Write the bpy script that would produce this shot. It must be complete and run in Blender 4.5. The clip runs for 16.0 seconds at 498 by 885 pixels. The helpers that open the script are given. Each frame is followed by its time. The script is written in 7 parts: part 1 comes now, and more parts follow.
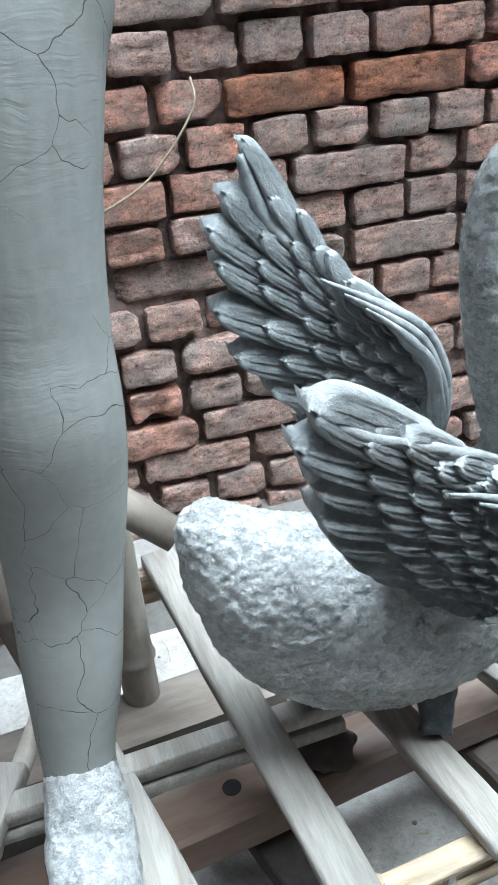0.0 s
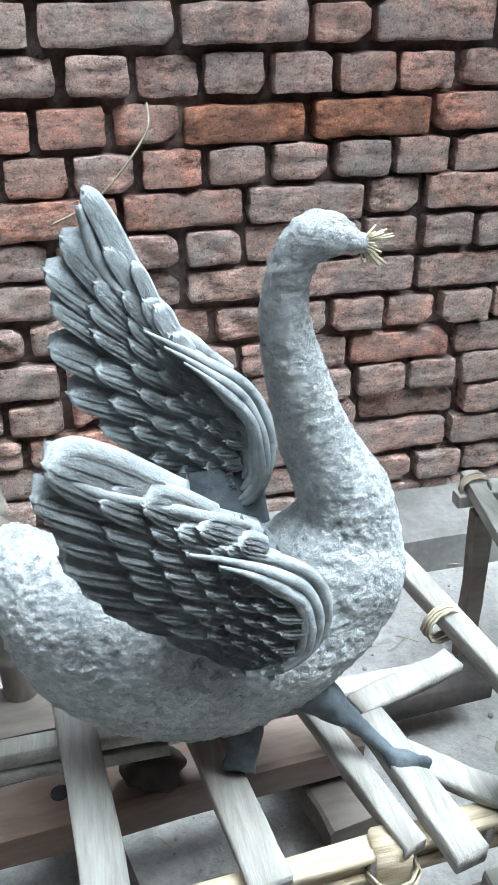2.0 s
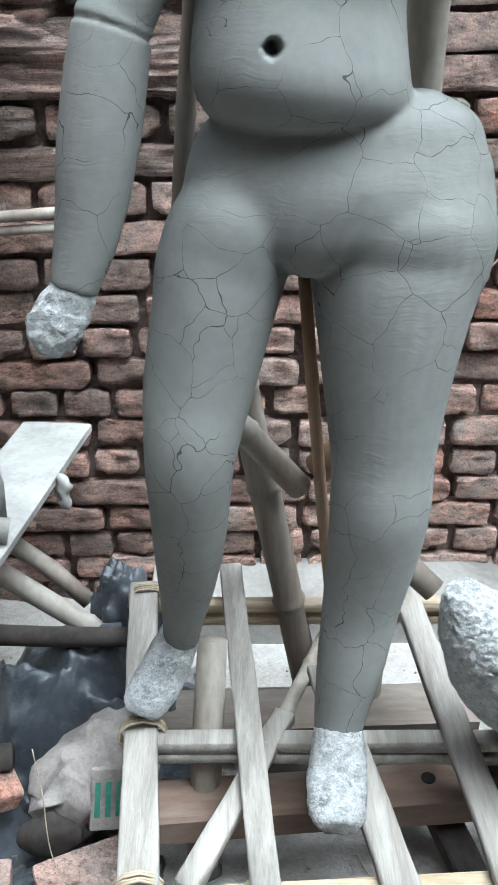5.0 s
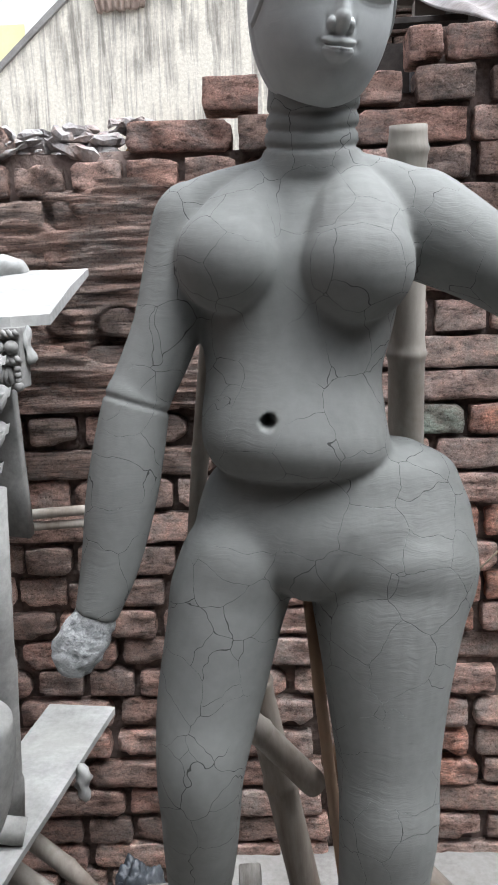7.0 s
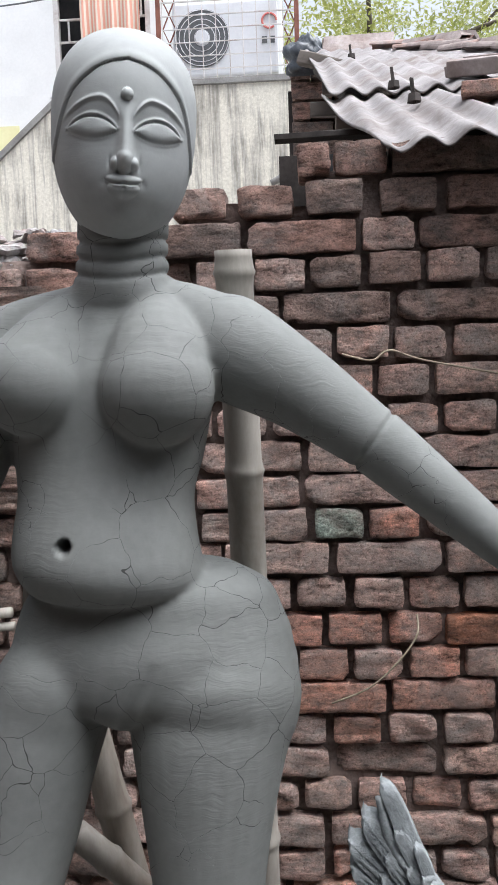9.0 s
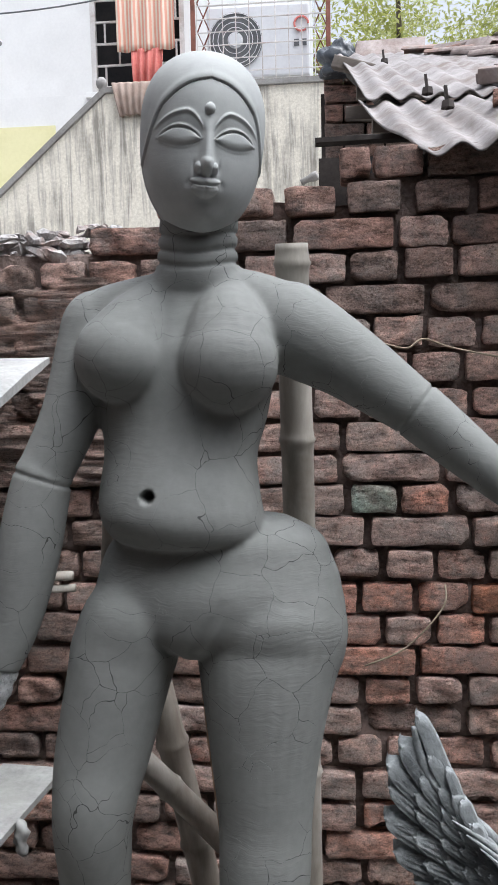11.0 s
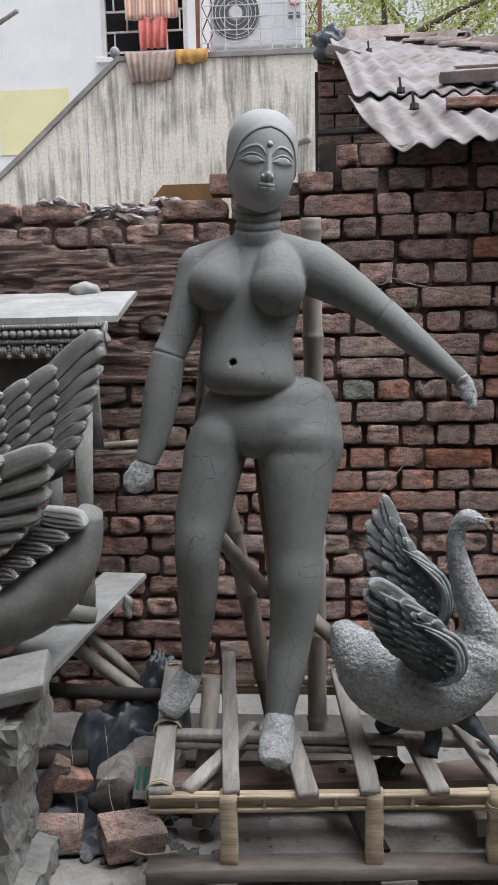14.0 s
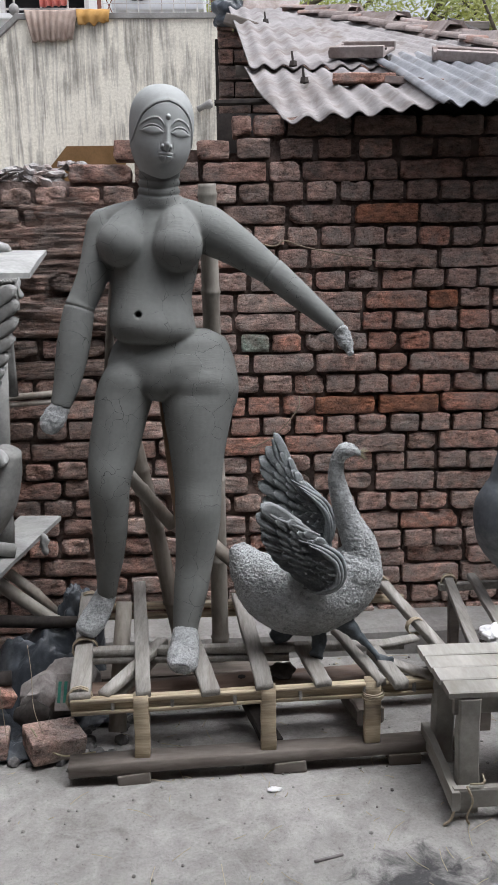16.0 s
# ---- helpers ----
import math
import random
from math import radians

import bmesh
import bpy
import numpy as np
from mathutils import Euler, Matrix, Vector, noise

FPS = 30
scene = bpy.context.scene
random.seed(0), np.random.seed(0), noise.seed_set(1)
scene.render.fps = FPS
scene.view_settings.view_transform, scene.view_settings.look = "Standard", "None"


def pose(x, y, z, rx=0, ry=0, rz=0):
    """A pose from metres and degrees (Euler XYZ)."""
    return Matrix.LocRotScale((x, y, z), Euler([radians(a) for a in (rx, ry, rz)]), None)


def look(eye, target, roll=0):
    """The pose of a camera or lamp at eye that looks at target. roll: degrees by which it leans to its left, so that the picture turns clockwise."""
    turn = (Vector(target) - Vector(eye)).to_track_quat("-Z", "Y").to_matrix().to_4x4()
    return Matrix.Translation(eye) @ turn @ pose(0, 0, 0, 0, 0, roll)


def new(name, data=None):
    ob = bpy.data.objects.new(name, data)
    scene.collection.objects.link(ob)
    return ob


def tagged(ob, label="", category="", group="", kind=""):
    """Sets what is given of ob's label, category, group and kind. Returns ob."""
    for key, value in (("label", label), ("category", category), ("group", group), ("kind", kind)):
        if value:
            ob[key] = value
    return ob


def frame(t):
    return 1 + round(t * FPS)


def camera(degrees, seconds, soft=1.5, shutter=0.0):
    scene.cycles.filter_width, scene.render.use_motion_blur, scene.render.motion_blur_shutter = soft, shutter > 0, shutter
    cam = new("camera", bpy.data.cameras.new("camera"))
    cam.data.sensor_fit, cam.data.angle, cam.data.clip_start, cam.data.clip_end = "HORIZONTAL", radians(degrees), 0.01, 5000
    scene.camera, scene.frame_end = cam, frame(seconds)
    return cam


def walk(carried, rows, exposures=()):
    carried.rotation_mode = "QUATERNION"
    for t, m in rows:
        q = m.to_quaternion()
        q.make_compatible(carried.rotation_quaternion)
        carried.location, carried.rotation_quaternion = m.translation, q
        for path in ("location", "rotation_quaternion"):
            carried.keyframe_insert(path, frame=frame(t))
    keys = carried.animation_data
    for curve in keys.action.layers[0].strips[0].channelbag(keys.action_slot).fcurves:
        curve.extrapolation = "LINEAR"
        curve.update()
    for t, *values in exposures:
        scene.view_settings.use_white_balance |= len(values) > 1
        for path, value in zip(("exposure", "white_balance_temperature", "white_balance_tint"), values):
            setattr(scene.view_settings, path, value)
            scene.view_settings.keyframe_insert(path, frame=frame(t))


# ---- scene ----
cam = camera(33.7, 16.0, soft=1.1)
SKY = 0.15
YARD = 4.5
EXPOSURE = [(0.0, 2.0, 5450, 1), (3.0, 2.06, 5400, 0), (5.2, 1.82, 5650, 3), (7.4, 1.25, 6000, 11), (11.0, 0.95, 6000, 11), (14.0, 0.62, 6050, 12), (16.0, 0.68, 6050, 12)]
PATH = [
    (0, (-0.229, 0.417, 0.995), (0.274, 2.113, 0.063), -6.0),
    (0.5, (-0.183, 0.406, 1.008), (0.318, 2.097, 0.064), -5.5),
    (1, (-0.106, 0.389, 1.014), (0.385, 2.086, 0.077), -5.0),
    (1.5, (-0.037, 0.373, 1.01), (0.404, 2.084, 0.073), -1.7),
    (2, (-0.007, 0.339, 1.043), (0.382, 2.064, 0.109), -1.1),
    (2.5, (-0.026, 0.295, 1.104), (0.348, 2.025, 0.171), -1.2),
    (3, (-0.073, 0.27, 1.157), (0.292, 2.003, 0.228), -1.0),
    (3.5, (-0.146, 0.241, 1.197), (0.203, 1.979, 0.272), -0.3),
    (4, (-0.251, 0.192, 1.223), (0.008, 1.95, 0.304), 0.1),
    (4.5, (-0.327, 0.161, 1.245), (-0.206, 1.933, 0.326), -0.2),
    (5, (-0.375, 0.148, 1.28), (-0.39, 1.924, 0.36), -0.8),
    (5.2, (-0.373, 0.128, 1.295), (-0.407, 1.929, 0.426), -1.0),
    (7.5, (-0.289, 0.089, 1.444), (-0.391, 2.062, 1.135), -2.0),
    (8, (-0.198, 0.1, 1.463), (-0.308, 2.081, 1.212), -1.9),
    (8.5, (-0.103, 0.111, 1.457), (-0.218, 2.097, 1.254), -2.1),
    (8.7, (-0.079, 0.118, 1.458), (-0.194, 2.106, 1.263), -2.0),
    (10.8, (-0.093, 0.017, 1.437), (-0.255, 2.002, 1.25), -1.6),
    (11, (-0.123, -0.041, 1.43), (-0.291, 1.942, 1.237), -1.3),
    (11.5, (-0.169, -0.213, 1.436), (-0.451, 1.752, 1.193), -1.9),
    (12, (-0.1, -0.355, 1.431), (-0.431, 1.601, 1.174), 0.5),
    (12.5, (-0.083, -0.515, 1.434), (-0.408, 1.441, 1.172), 0.7),
    (13, (-0.195, -0.68, 1.42), (-0.402, 1.29, 1.147), -1.4),
    (13.5, (-0.2, -0.813, 1.402), (-0.343, 1.163, 1.128), -1.3),
    (14, (-0.186, -0.948, 1.367), (-0.318, 1.024, 1.059), -1.3),
    (14.5, (-0.265, -1.056, 1.356), (-0.305, 0.915, 1.018), -1.9),
    (15, (-0.321, -1.122, 1.347), (-0.277, 0.843, 0.977), -2.0),
    (15.5, (-0.238, -1.164, 1.348), (-0.167, 0.798, 0.964), -1.5),
    (16, (-0.16, -1.211, 1.346), (-0.074, 0.748, 0.952), -1.0),
]
walk(cam, [(t, look(eye, target, roll)) for t, eye, target, roll in PATH], EXPOSURE)

# ---- world and light ----
world = bpy.data.worlds.new("world")
scene.world = world
world.use_nodes = True
_sky = world.node_tree.nodes.new("ShaderNodeTexSky")
_sky.sky_type = "NISHITA"
_sky.sun_disc = False
_sky.sun_elevation = radians(68)
_sky.sun_rotation = radians(113)
_sky.dust_density = 7.0
_bg = world.node_tree.nodes["Background"]
_bg.inputs["Strength"].default_value = SKY
_haze = world.node_tree.nodes.new("ShaderNodeHueSaturation")
_haze.inputs["Saturation"].default_value = 0.2
world.node_tree.links.new(_sky.outputs["Color"], _haze.inputs["Color"])
world.node_tree.links.new(_haze.outputs["Color"], _bg.inputs["Color"])
sun_data = bpy.data.lights.new("sun", "SUN")
sun_data.energy = 1.4
sun_data.angle = radians(50)
sun_data.color = (1.0, 0.97, 0.92)
sun = new("sun", sun_data)
sun.matrix_world = look((2.6, -0.5, 8.0), (0.0, 0.6, 0.9))

# ---- materials ----


def nodes_of(name):
    m = bpy.data.materials.new(name)
    m.use_nodes = True
    t = m.node_tree
    return m, t, t.nodes["Principled BSDF"]


def add(t, kind, **sets):
    n = t.nodes.new(kind)
    for k, v in sets.items():
        n.inputs[k.replace("_", " ")].default_value = v
    return n


def ramp(t, src, stops):
    r = t.nodes.new("ShaderNodeValToRGB")
    els = r.color_ramp.elements
    while len(els) < len(stops):
        els.new(0.5)
    for e, (p, c) in zip(els, stops):
        e.position = p
        e.color = (*c, 1) if len(c) == 3 else c
    t.links.new(src, r.inputs["Fac"])
    return r.outputs["Color"]


def mix(t, fac, a, b, mode="MIX"):
    n = t.nodes.new("ShaderNodeMix")
    n.data_type = "RGBA"
    n.blend_type = mode
    for sock, val in ((n.inputs["Factor"], fac), (n.inputs[6], a), (n.inputs[7], b)):
        if isinstance(val, (int, float)):
            sock.default_value = val
        elif isinstance(val, tuple):
            sock.default_value = (*val, 1)
        else:
            t.links.new(val, sock)
    return n.outputs[2]


def noise_tex(t, coords, scale, detail=4.0, rough=0.6, distort=0.0):
    n = add(t, "ShaderNodeTexNoise", Scale=scale, Detail=detail, Roughness=rough, Distortion=distort)
    t.links.new(coords, n.inputs["Vector"])
    return n.outputs["Fac"]


def math_node(t, op, a, b=0.0, clamp=False):
    n = t.nodes.new("ShaderNodeMath")
    n.operation = op
    n.use_clamp = clamp
    for i, v in enumerate((a, b)):
        if isinstance(v, (int, float)):
            n.inputs[i].default_value = v
        else:
            t.links.new(v, n.inputs[i])
    return n.outputs[0]


def bump(t, bsdf, height, strength, distance, prev=None):
    b = add(t, "ShaderNodeBump", Strength=strength, Distance=distance)
    t.links.new(height, b.inputs["Height"])
    if prev is not None:
        t.links.new(prev, b.inputs["Normal"])
    t.links.new(b.outputs["Normal"], bsdf.inputs["Normal"])
    return b.outputs["Normal"]


def coords_of(t, shift=True):
    """World-size coordinates; each object gets its own shift."""
    tc = t.nodes.new("ShaderNodeTexCoord")
    if not shift:
        return tc.outputs["Object"]
    info = t.nodes.new("ShaderNodeObjectInfo")
    v = t.nodes.new("ShaderNodeVectorMath")
    v.operation = "ADD"
    c = t.nodes.new("ShaderNodeCombineXYZ")
    m = math_node(t, "MULTIPLY", info.outputs["Random"], 37.0)
    t.links.new(m, c.inputs[0])
    t.links.new(m, c.inputs[2])
    t.links.new(tc.outputs["Object"], v.inputs[0])
    t.links.new(c.outputs[0], v.inputs[1])
    return v.outputs[0]


def surface(name, low, high, scale=8.0, fine=60.0, rough=0.85, relief=0.5, depth=0.004, dirt=None, dirt_amount=0.5, spec=0.3, metal=0.0, random_tint=0.0, stretch=None):
    """A plain worn surface: two tones at a large and a fine scale, dirt, relief."""
    m, t, b = nodes_of(name)
    co = coords_of(t)
    if stretch:
        mp = t.nodes.new("ShaderNodeMapping")
        mp.inputs["Scale"].default_value = stretch
        t.links.new(co, mp.inputs["Vector"])
        co = mp.outputs[0]
    n1 = noise_tex(t, co, scale, 5, 0.6)
    n2 = noise_tex(t, co, fine, 6, 0.65)
    f = math_node(t, "ADD", math_node(t, "MULTIPLY", n1, 0.65), math_node(t, "MULTIPLY", n2, 0.35))
    col = ramp(t, f, [(0.36, low), (0.62, high)])
    if dirt:
        n3 = noise_tex(t, co, scale * 0.45, 6, 0.7, 0.6)
        d = ramp(t, n3, [(0.5, (0, 0, 0)), (0.66, (dirt_amount,) * 3)])
        col = mix(t, d, col, dirt)
    if random_tint:
        info = t.nodes.new("ShaderNodeObjectInfo")
        k = math_node(t, "ADD", math_node(t, "MULTIPLY", info.outputs["Random"], 2 * random_tint), 1 - random_tint)
        hsv = t.nodes.new("ShaderNodeHueSaturation")
        t.links.new(k, hsv.inputs["Value"])
        t.links.new(col, hsv.inputs["Color"])
        col = hsv.outputs[0]
    t.links.new(col, b.inputs["Base Color"])
    b.inputs["Roughness"].default_value = rough
    b.inputs["Specular IOR Level"].default_value = spec
    b.inputs["Metallic"].default_value = metal
    bump(t, b, f, relief, depth)
    return m


def clay_material(name, low, high, crack_amount=1.0, strokes=1.0, rough=0.8):
    """Air-dried clay: brushed, with drying cracks that come and go."""
    m, t, b = nodes_of(name)
    tc = t.nodes.new("ShaderNodeTexCoord")
    co = tc.outputs["Object"]
    n1 = noise_tex(t, co, 5.0, 4)
    n2 = noise_tex(t, co, 70.0, 5)
    f = math_node(t, "ADD", math_node(t, "MULTIPLY", n1, 0.7), math_node(t, "MULTIPLY", n2, 0.3))
    col = ramp(t, f, [(0.35, low), (0.65, high)])
    warp = t.nodes.new("ShaderNodeTexNoise")
    warp.inputs["Scale"].default_value = 22.0
    warp.inputs["Detail"].default_value = 2.0
    t.links.new(co, warp.inputs["Vector"])
    wv = t.nodes.new("ShaderNodeVectorMath")
    wv.operation = "SCALE"
    wv.inputs["Scale"].default_value = 0.03
    t.links.new(warp.outputs["Color"], wv.inputs[0])
    av = t.nodes.new("ShaderNodeVectorMath")
    av.operation = "ADD"
    t.links.new(co, av.inputs[0])
    t.links.new(wv.outputs[0], av.inputs[1])
    vor = add(t, "ShaderNodeTexVoronoi", Scale=15.6)
    vor.feature = "DISTANCE_TO_EDGE"
    t.links.new(av.outputs[0], vor.inputs["Vector"])
    area = noise_tex(t, co, 7.5, 3, 0.5)
    width = ramp(t, area, [(0.41, (0, 0, 0)), (0.47, (0.0032,) * 3), (0.66, (0.0055,) * 3)])
    crack = math_node(t, "LESS_THAN", vor.outputs["Distance"], math_node(t, "MULTIPLY", width, crack_amount))
    col = mix(t, math_node(t, "MULTIPLY", crack, 0.85), col, (0.035, 0.035, 0.033))
    t.links.new(col, b.inputs["Base Color"])
    b.inputs["Roughness"].default_value = rough
    b.inputs["Specular IOR Level"].default_value = 0.3
    mp = t.nodes.new("ShaderNodeMapping")
    mp.inputs["Scale"].default_value = (14, 14, 170)
    t.links.new(av.outputs[0], mp.inputs["Vector"])
    brush = noise_tex(t, mp.outputs[0], 1.0, 4, 0.6)
    patch = ramp(t, noise_tex(t, co, 4.0, 2, 0.5), [(0.40, (0, 0, 0)), (0.60, (1, 1, 1))])
    nrm = bump(t, b, math_node(t, "MULTIPLY", brush, patch), 0.36 * strokes, 0.0024)
    nrm = bump(t, b, n2, 0.18, 0.0016, nrm)
    bump(t, b, math_node(t, "SUBTRACT", 1.0, crack), 0.8, 0.003, nrm)
    return m


def plaster_material(name, low, high):
    """Rough torn paper-and-clay coat."""
    m, t, b = nodes_of(name)
    tc = t.nodes.new("ShaderNodeTexCoord")
    co = tc.outputs["Object"]
    n1 = noise_tex(t, co, 14.0, 5, 0.65, 1.5)
    n2 = noise_tex(t, co, 120.0, 6, 0.75, 0.8)
    f = math_node(t, "ADD", math_node(t, "MULTIPLY", n1, 0.5), math_node(t, "MULTIPLY", n2, 0.5))
    col = ramp(t, f, [(0.36, tuple(c * 0.45 for c in low)), (0.44, low), (0.60, high)])
    gaps = ramp(t, noise_tex(t, co, 48.0, 6, 0.8, 2.2), [(0.30, (0.9,) * 3), (0.37, (0, 0, 0))])
    col = mix(t, gaps, col, (0.05, 0.05, 0.048))
    t.links.new(col, b.inputs["Base Color"])
    b.inputs["Roughness"].default_value = 0.9
    mp = t.nodes.new("ShaderNodeMapping")
    mp.inputs["Rotation"].default_value = (0.5, 0.6, 0.3)
    mp.inputs["Scale"].default_value = (70, 90, 105)
    t.links.new(co, mp.inputs["Vector"])
    flakes = noise_tex(t, mp.outputs[0], 1.0, 5, 0.7, 1.2)
    scraps = add(t, "ShaderNodeTexVoronoi", Scale=1.6)
    scraps.inputs["Randomness"].default_value = 1.0
    bent = t.nodes.new("ShaderNodeVectorMath")
    bent.operation = "ADD"
    wn = add(t, "ShaderNodeTexNoise", Scale=2.0, Detail=3.0)
    t.links.new(mp.outputs[0], wn.inputs["Vector"])
    t.links.new(mp.outputs[0], bent.inputs[0])
    t.links.new(wn.outputs["Color"], bent.inputs[1])
    t.links.new(bent.outputs[0], scraps.inputs["Vector"])
    tone = ramp(t, scraps.outputs["Color"], [(0.1, (0.74, 0.75, 0.75)), (0.7, (1.08, 1.08, 1.08))])
    t.links.new(mix(t, 1.0, col, tone, "MULTIPLY"), b.inputs["Base Color"])
    nrm = bump(t, b, scraps.outputs["Distance"], 0.6, 0.005)
    nrm = bump(t, b, flakes, 1.0, 0.007, nrm)
    bump(t, b, n2, 1.0, 0.005, nrm)
    return m


def brick_material(name, stops, dust=(0.31, 0.285, 0.275), dust_amount=0.85, layered=False):
    m, t, b = nodes_of(name)
    co = coords_of(t)
    info = t.nodes.new("ShaderNodeObjectInfo")
    base = ramp(t, info.outputs["Random"], stops)
    mp = t.nodes.new("ShaderNodeMapping")
    mp.inputs["Scale"].default_value = (0.22, 1.0, 3.2) if layered else (0.6, 1.0, 1.4)
    t.links.new(co, mp.inputs["Vector"])
    n1 = noise_tex(t, mp.outputs[0], 34.0, 8, 0.72, 0.15)
    n2 = noise_tex(t, co, 120.0, 6, 0.75)
    n3 = noise_tex(t, co, 9.0, 5, 0.65, 0.8)
    shade = ramp(t, n1, [(0.34, (0.36, 0.34, 0.33)), (0.58, (3.2, 3.02, 2.9))])
    col = mix(t, 1.0, base, shade, "MULTIPLY")
    d = ramp(t, math_node(t, "ADD", n3, math_node(t, "MULTIPLY", n2, 0.25)), [(0.5, (0, 0, 0)), (0.78, (dust_amount,) * 3)])
    col = mix(t, d, col, dust)
    grain = ramp(t, noise_tex(t, co, 260.0, 4, 0.8), [(0.32, (0.68, 0.67, 0.66)), (0.66, (1.24, 1.22, 1.20))])
    col = mix(t, 1.0, col, grain, "MULTIPLY")
    pits = ramp(t, n2, [(0.37, (1, 1, 1)), (0.46, (0, 0, 0))])
    col = mix(t, math_node(t, "MULTIPLY", pits, 0.55), col, (0.055, 0.036, 0.03))
    t.links.new(col, b.inputs["Base Color"])
    b.inputs["Roughness"].default_value = 0.95
    b.inputs["Specular IOR Level"].default_value = 0.15
    vor = add(t, "ShaderNodeTexVoronoi", Scale=26.0)
    vor.feature = "DISTANCE_TO_EDGE"
    bent = t.nodes.new("ShaderNodeVectorMath")
    bent.operation = "MULTIPLY_ADD"
    bent.inputs[1].default_value = (0.03, 0.03, 0.03)
    wn = t.nodes.new("ShaderNodeTexNoise")
    wn.inputs["Scale"].default_value = 40.0
    t.links.new(co, wn.inputs["Vector"])
    t.links.new(wn.outputs["Color"], bent.inputs[0])
    t.links.new(mp.outputs[0], bent.inputs[2])
    t.links.new(bent.outputs[0], vor.inputs["Vector"])
    crack = math_node(t, "MULTIPLY", ramp(t, vor.outputs["Distance"], [(0.0, (0, 0, 0)), (0.05, (1, 1, 1))]), 1.0)
    some = ramp(t, n3, [(0.45, (1, 1, 1)), (0.58, (0, 0, 0))])
    coarse = noise_tex(t, mp.outputs[0], 16.0, 3, 0.55, 0.4)
    steps = ramp(t, coarse, [(0.40, (0, 0, 0)), (0.44, (0.5, 0.5, 0.5)), (0.55, (0.55, 0.55, 0.55)), (0.58, (1, 1, 1))])
    nrm = bump(t, b, steps, 0.7, 0.010)
    nrm = bump(t, b, n1, 1.0, 0.03 if layered else 0.018, nrm)
    nrm = bump(t, b, math_node(t, "MAXIMUM", crack, some), 0.7, 0.004, nrm)
    bump(t, b, n2, 1.0, 0.006, nrm)
    return m


M = {}
M["brick"] = brick_material("dusty_brick", [(0.0, (0.20, 0.145, 0.128)), (0.25, (0.26, 0.175, 0.152)), (0.5, (0.22, 0.168, 0.152)), (0.72, (0.28, 0.175, 0.145)), (0.9, (0.27, 0.20, 0.175)), (1.0, (0.18, 0.135, 0.122))], (0.44, 0.395, 0.365), 0.8)
M["brick_red"] = brick_material("red_brick", [(0.0, (0.29, 0.148, 0.112)), (1.0, (0.25, 0.155, 0.125))], (0.42, 0.35, 0.32), 0.78)
M["brick_orange"] = brick_material("orange_brick", [(0.0, (0.26, 0.108, 0.062)), (1.0, (0.22, 0.112, 0.074))], (0.28, 0.18, 0.14), 0.7)
M["brick_teal"] = brick_material("teal_stained_brick", [(0.0, (0.17, 0.20, 0.18)), (1.0, (0.14, 0.195, 0.175))], (0.36, 0.28, 0.24), 0.8)
M["brick_dark"] = brick_material("old_dark_brick", [(0.0, (0.13, 0.098, 0.086)), (0.5, (0.17, 0.122, 0.106)), (1.0, (0.20, 0.125, 0.105))], (0.24, 0.215, 0.20), 0.75)
M["brick_layered"] = brick_material("rain_worn_brick", [(0.0, (0.14, 0.107, 0.095)), (0.5, (0.19, 0.147, 0.13)), (1.0, (0.16, 0.112, 0.096))], (0.30, 0.27, 0.25), 0.8, True)
M["mortar"] = surface("old_mortar", (0.10, 0.074, 0.064), (0.27, 0.21, 0.185), 10, 80, 0.95, 1.0, 0.015)
M["rubble"] = surface("pale_rubble_mortar", (0.20, 0.185, 0.18), (0.46, 0.45, 0.44), 22, 110, 0.95, 1.0, 0.012, (0.25, 0.13, 0.09), 0.5)
M["clay"] = clay_material("grey_clay", (0.160, 0.166, 0.157), (0.216, 0.223, 0.213))
# head clay: uncracked, and paler because light on the face is put in
M["clay_smooth_lit"] = clay_material("smooth_lit_clay", (0.32, 0.334, 0.325), (0.40, 0.414, 0.405), 0.0, 0.4)
M["clay_pale"] = surface("pale_clay", (0.23, 0.233, 0.225), (0.38, 0.382, 0.37), 9, 80, 0.9, 0.4, 0.004, (0.28, 0.28, 0.26), 0.5)
M["clay_mid"] = surface("mid_grey_clay", (0.155, 0.155, 0.147), (0.27, 0.268, 0.255), 12, 90, 0.85, 0.5, 0.004)
M["plaster"] = plaster_material("torn_paper_clay", (0.42, 0.435, 0.435), (0.60, 0.62, 0.62))
M["wing"] = surface("slate_clay", (0.15, 0.162, 0.167), (0.33, 0.352, 0.356), 30, 160, 0.8, 0.9, 0.005, (0.34, 0.365, 0.37), 0.45)
M["wing_dry"] = surface("dry_slate_clay", (0.17, 0.18, 0.182), (0.29, 0.303, 0.306), 24, 140, 0.9, 0.9, 0.006, (0.12, 0.13, 0.135), 0.6)
M["wet_clay"] = surface("wet_blue_clay", (0.03, 0.036, 0.042), (0.10, 0.118, 0.132), 16, 90, 0.6, 0.7, 0.006)
M["blue_clay"] = surface("blue_grey_clay", (0.09, 0.10, 0.11), (0.16, 0.175, 0.19), 8, 60, 0.75, 0.6, 0.005, (0.4, 0.42, 0.42), 0.4)
M["lath"] = surface("pale_split_bamboo", (0.20, 0.188, 0.17), (0.37, 0.353, 0.325), 9, 55, 0.8, 0.8, 0.003, (0.20, 0.18, 0.16), 0.8, 0.3, 0, 0.1, (5, 0.4, 5))
M["rail"] = surface("split_bamboo_rail", (0.30, 0.235, 0.155), (0.57, 0.485, 0.35), 9, 55, 0.75, 0.8, 0.003, (0.17, 0.14, 0.115), 0.8, 0.3, 0, 0.1, (0.4, 5, 5))
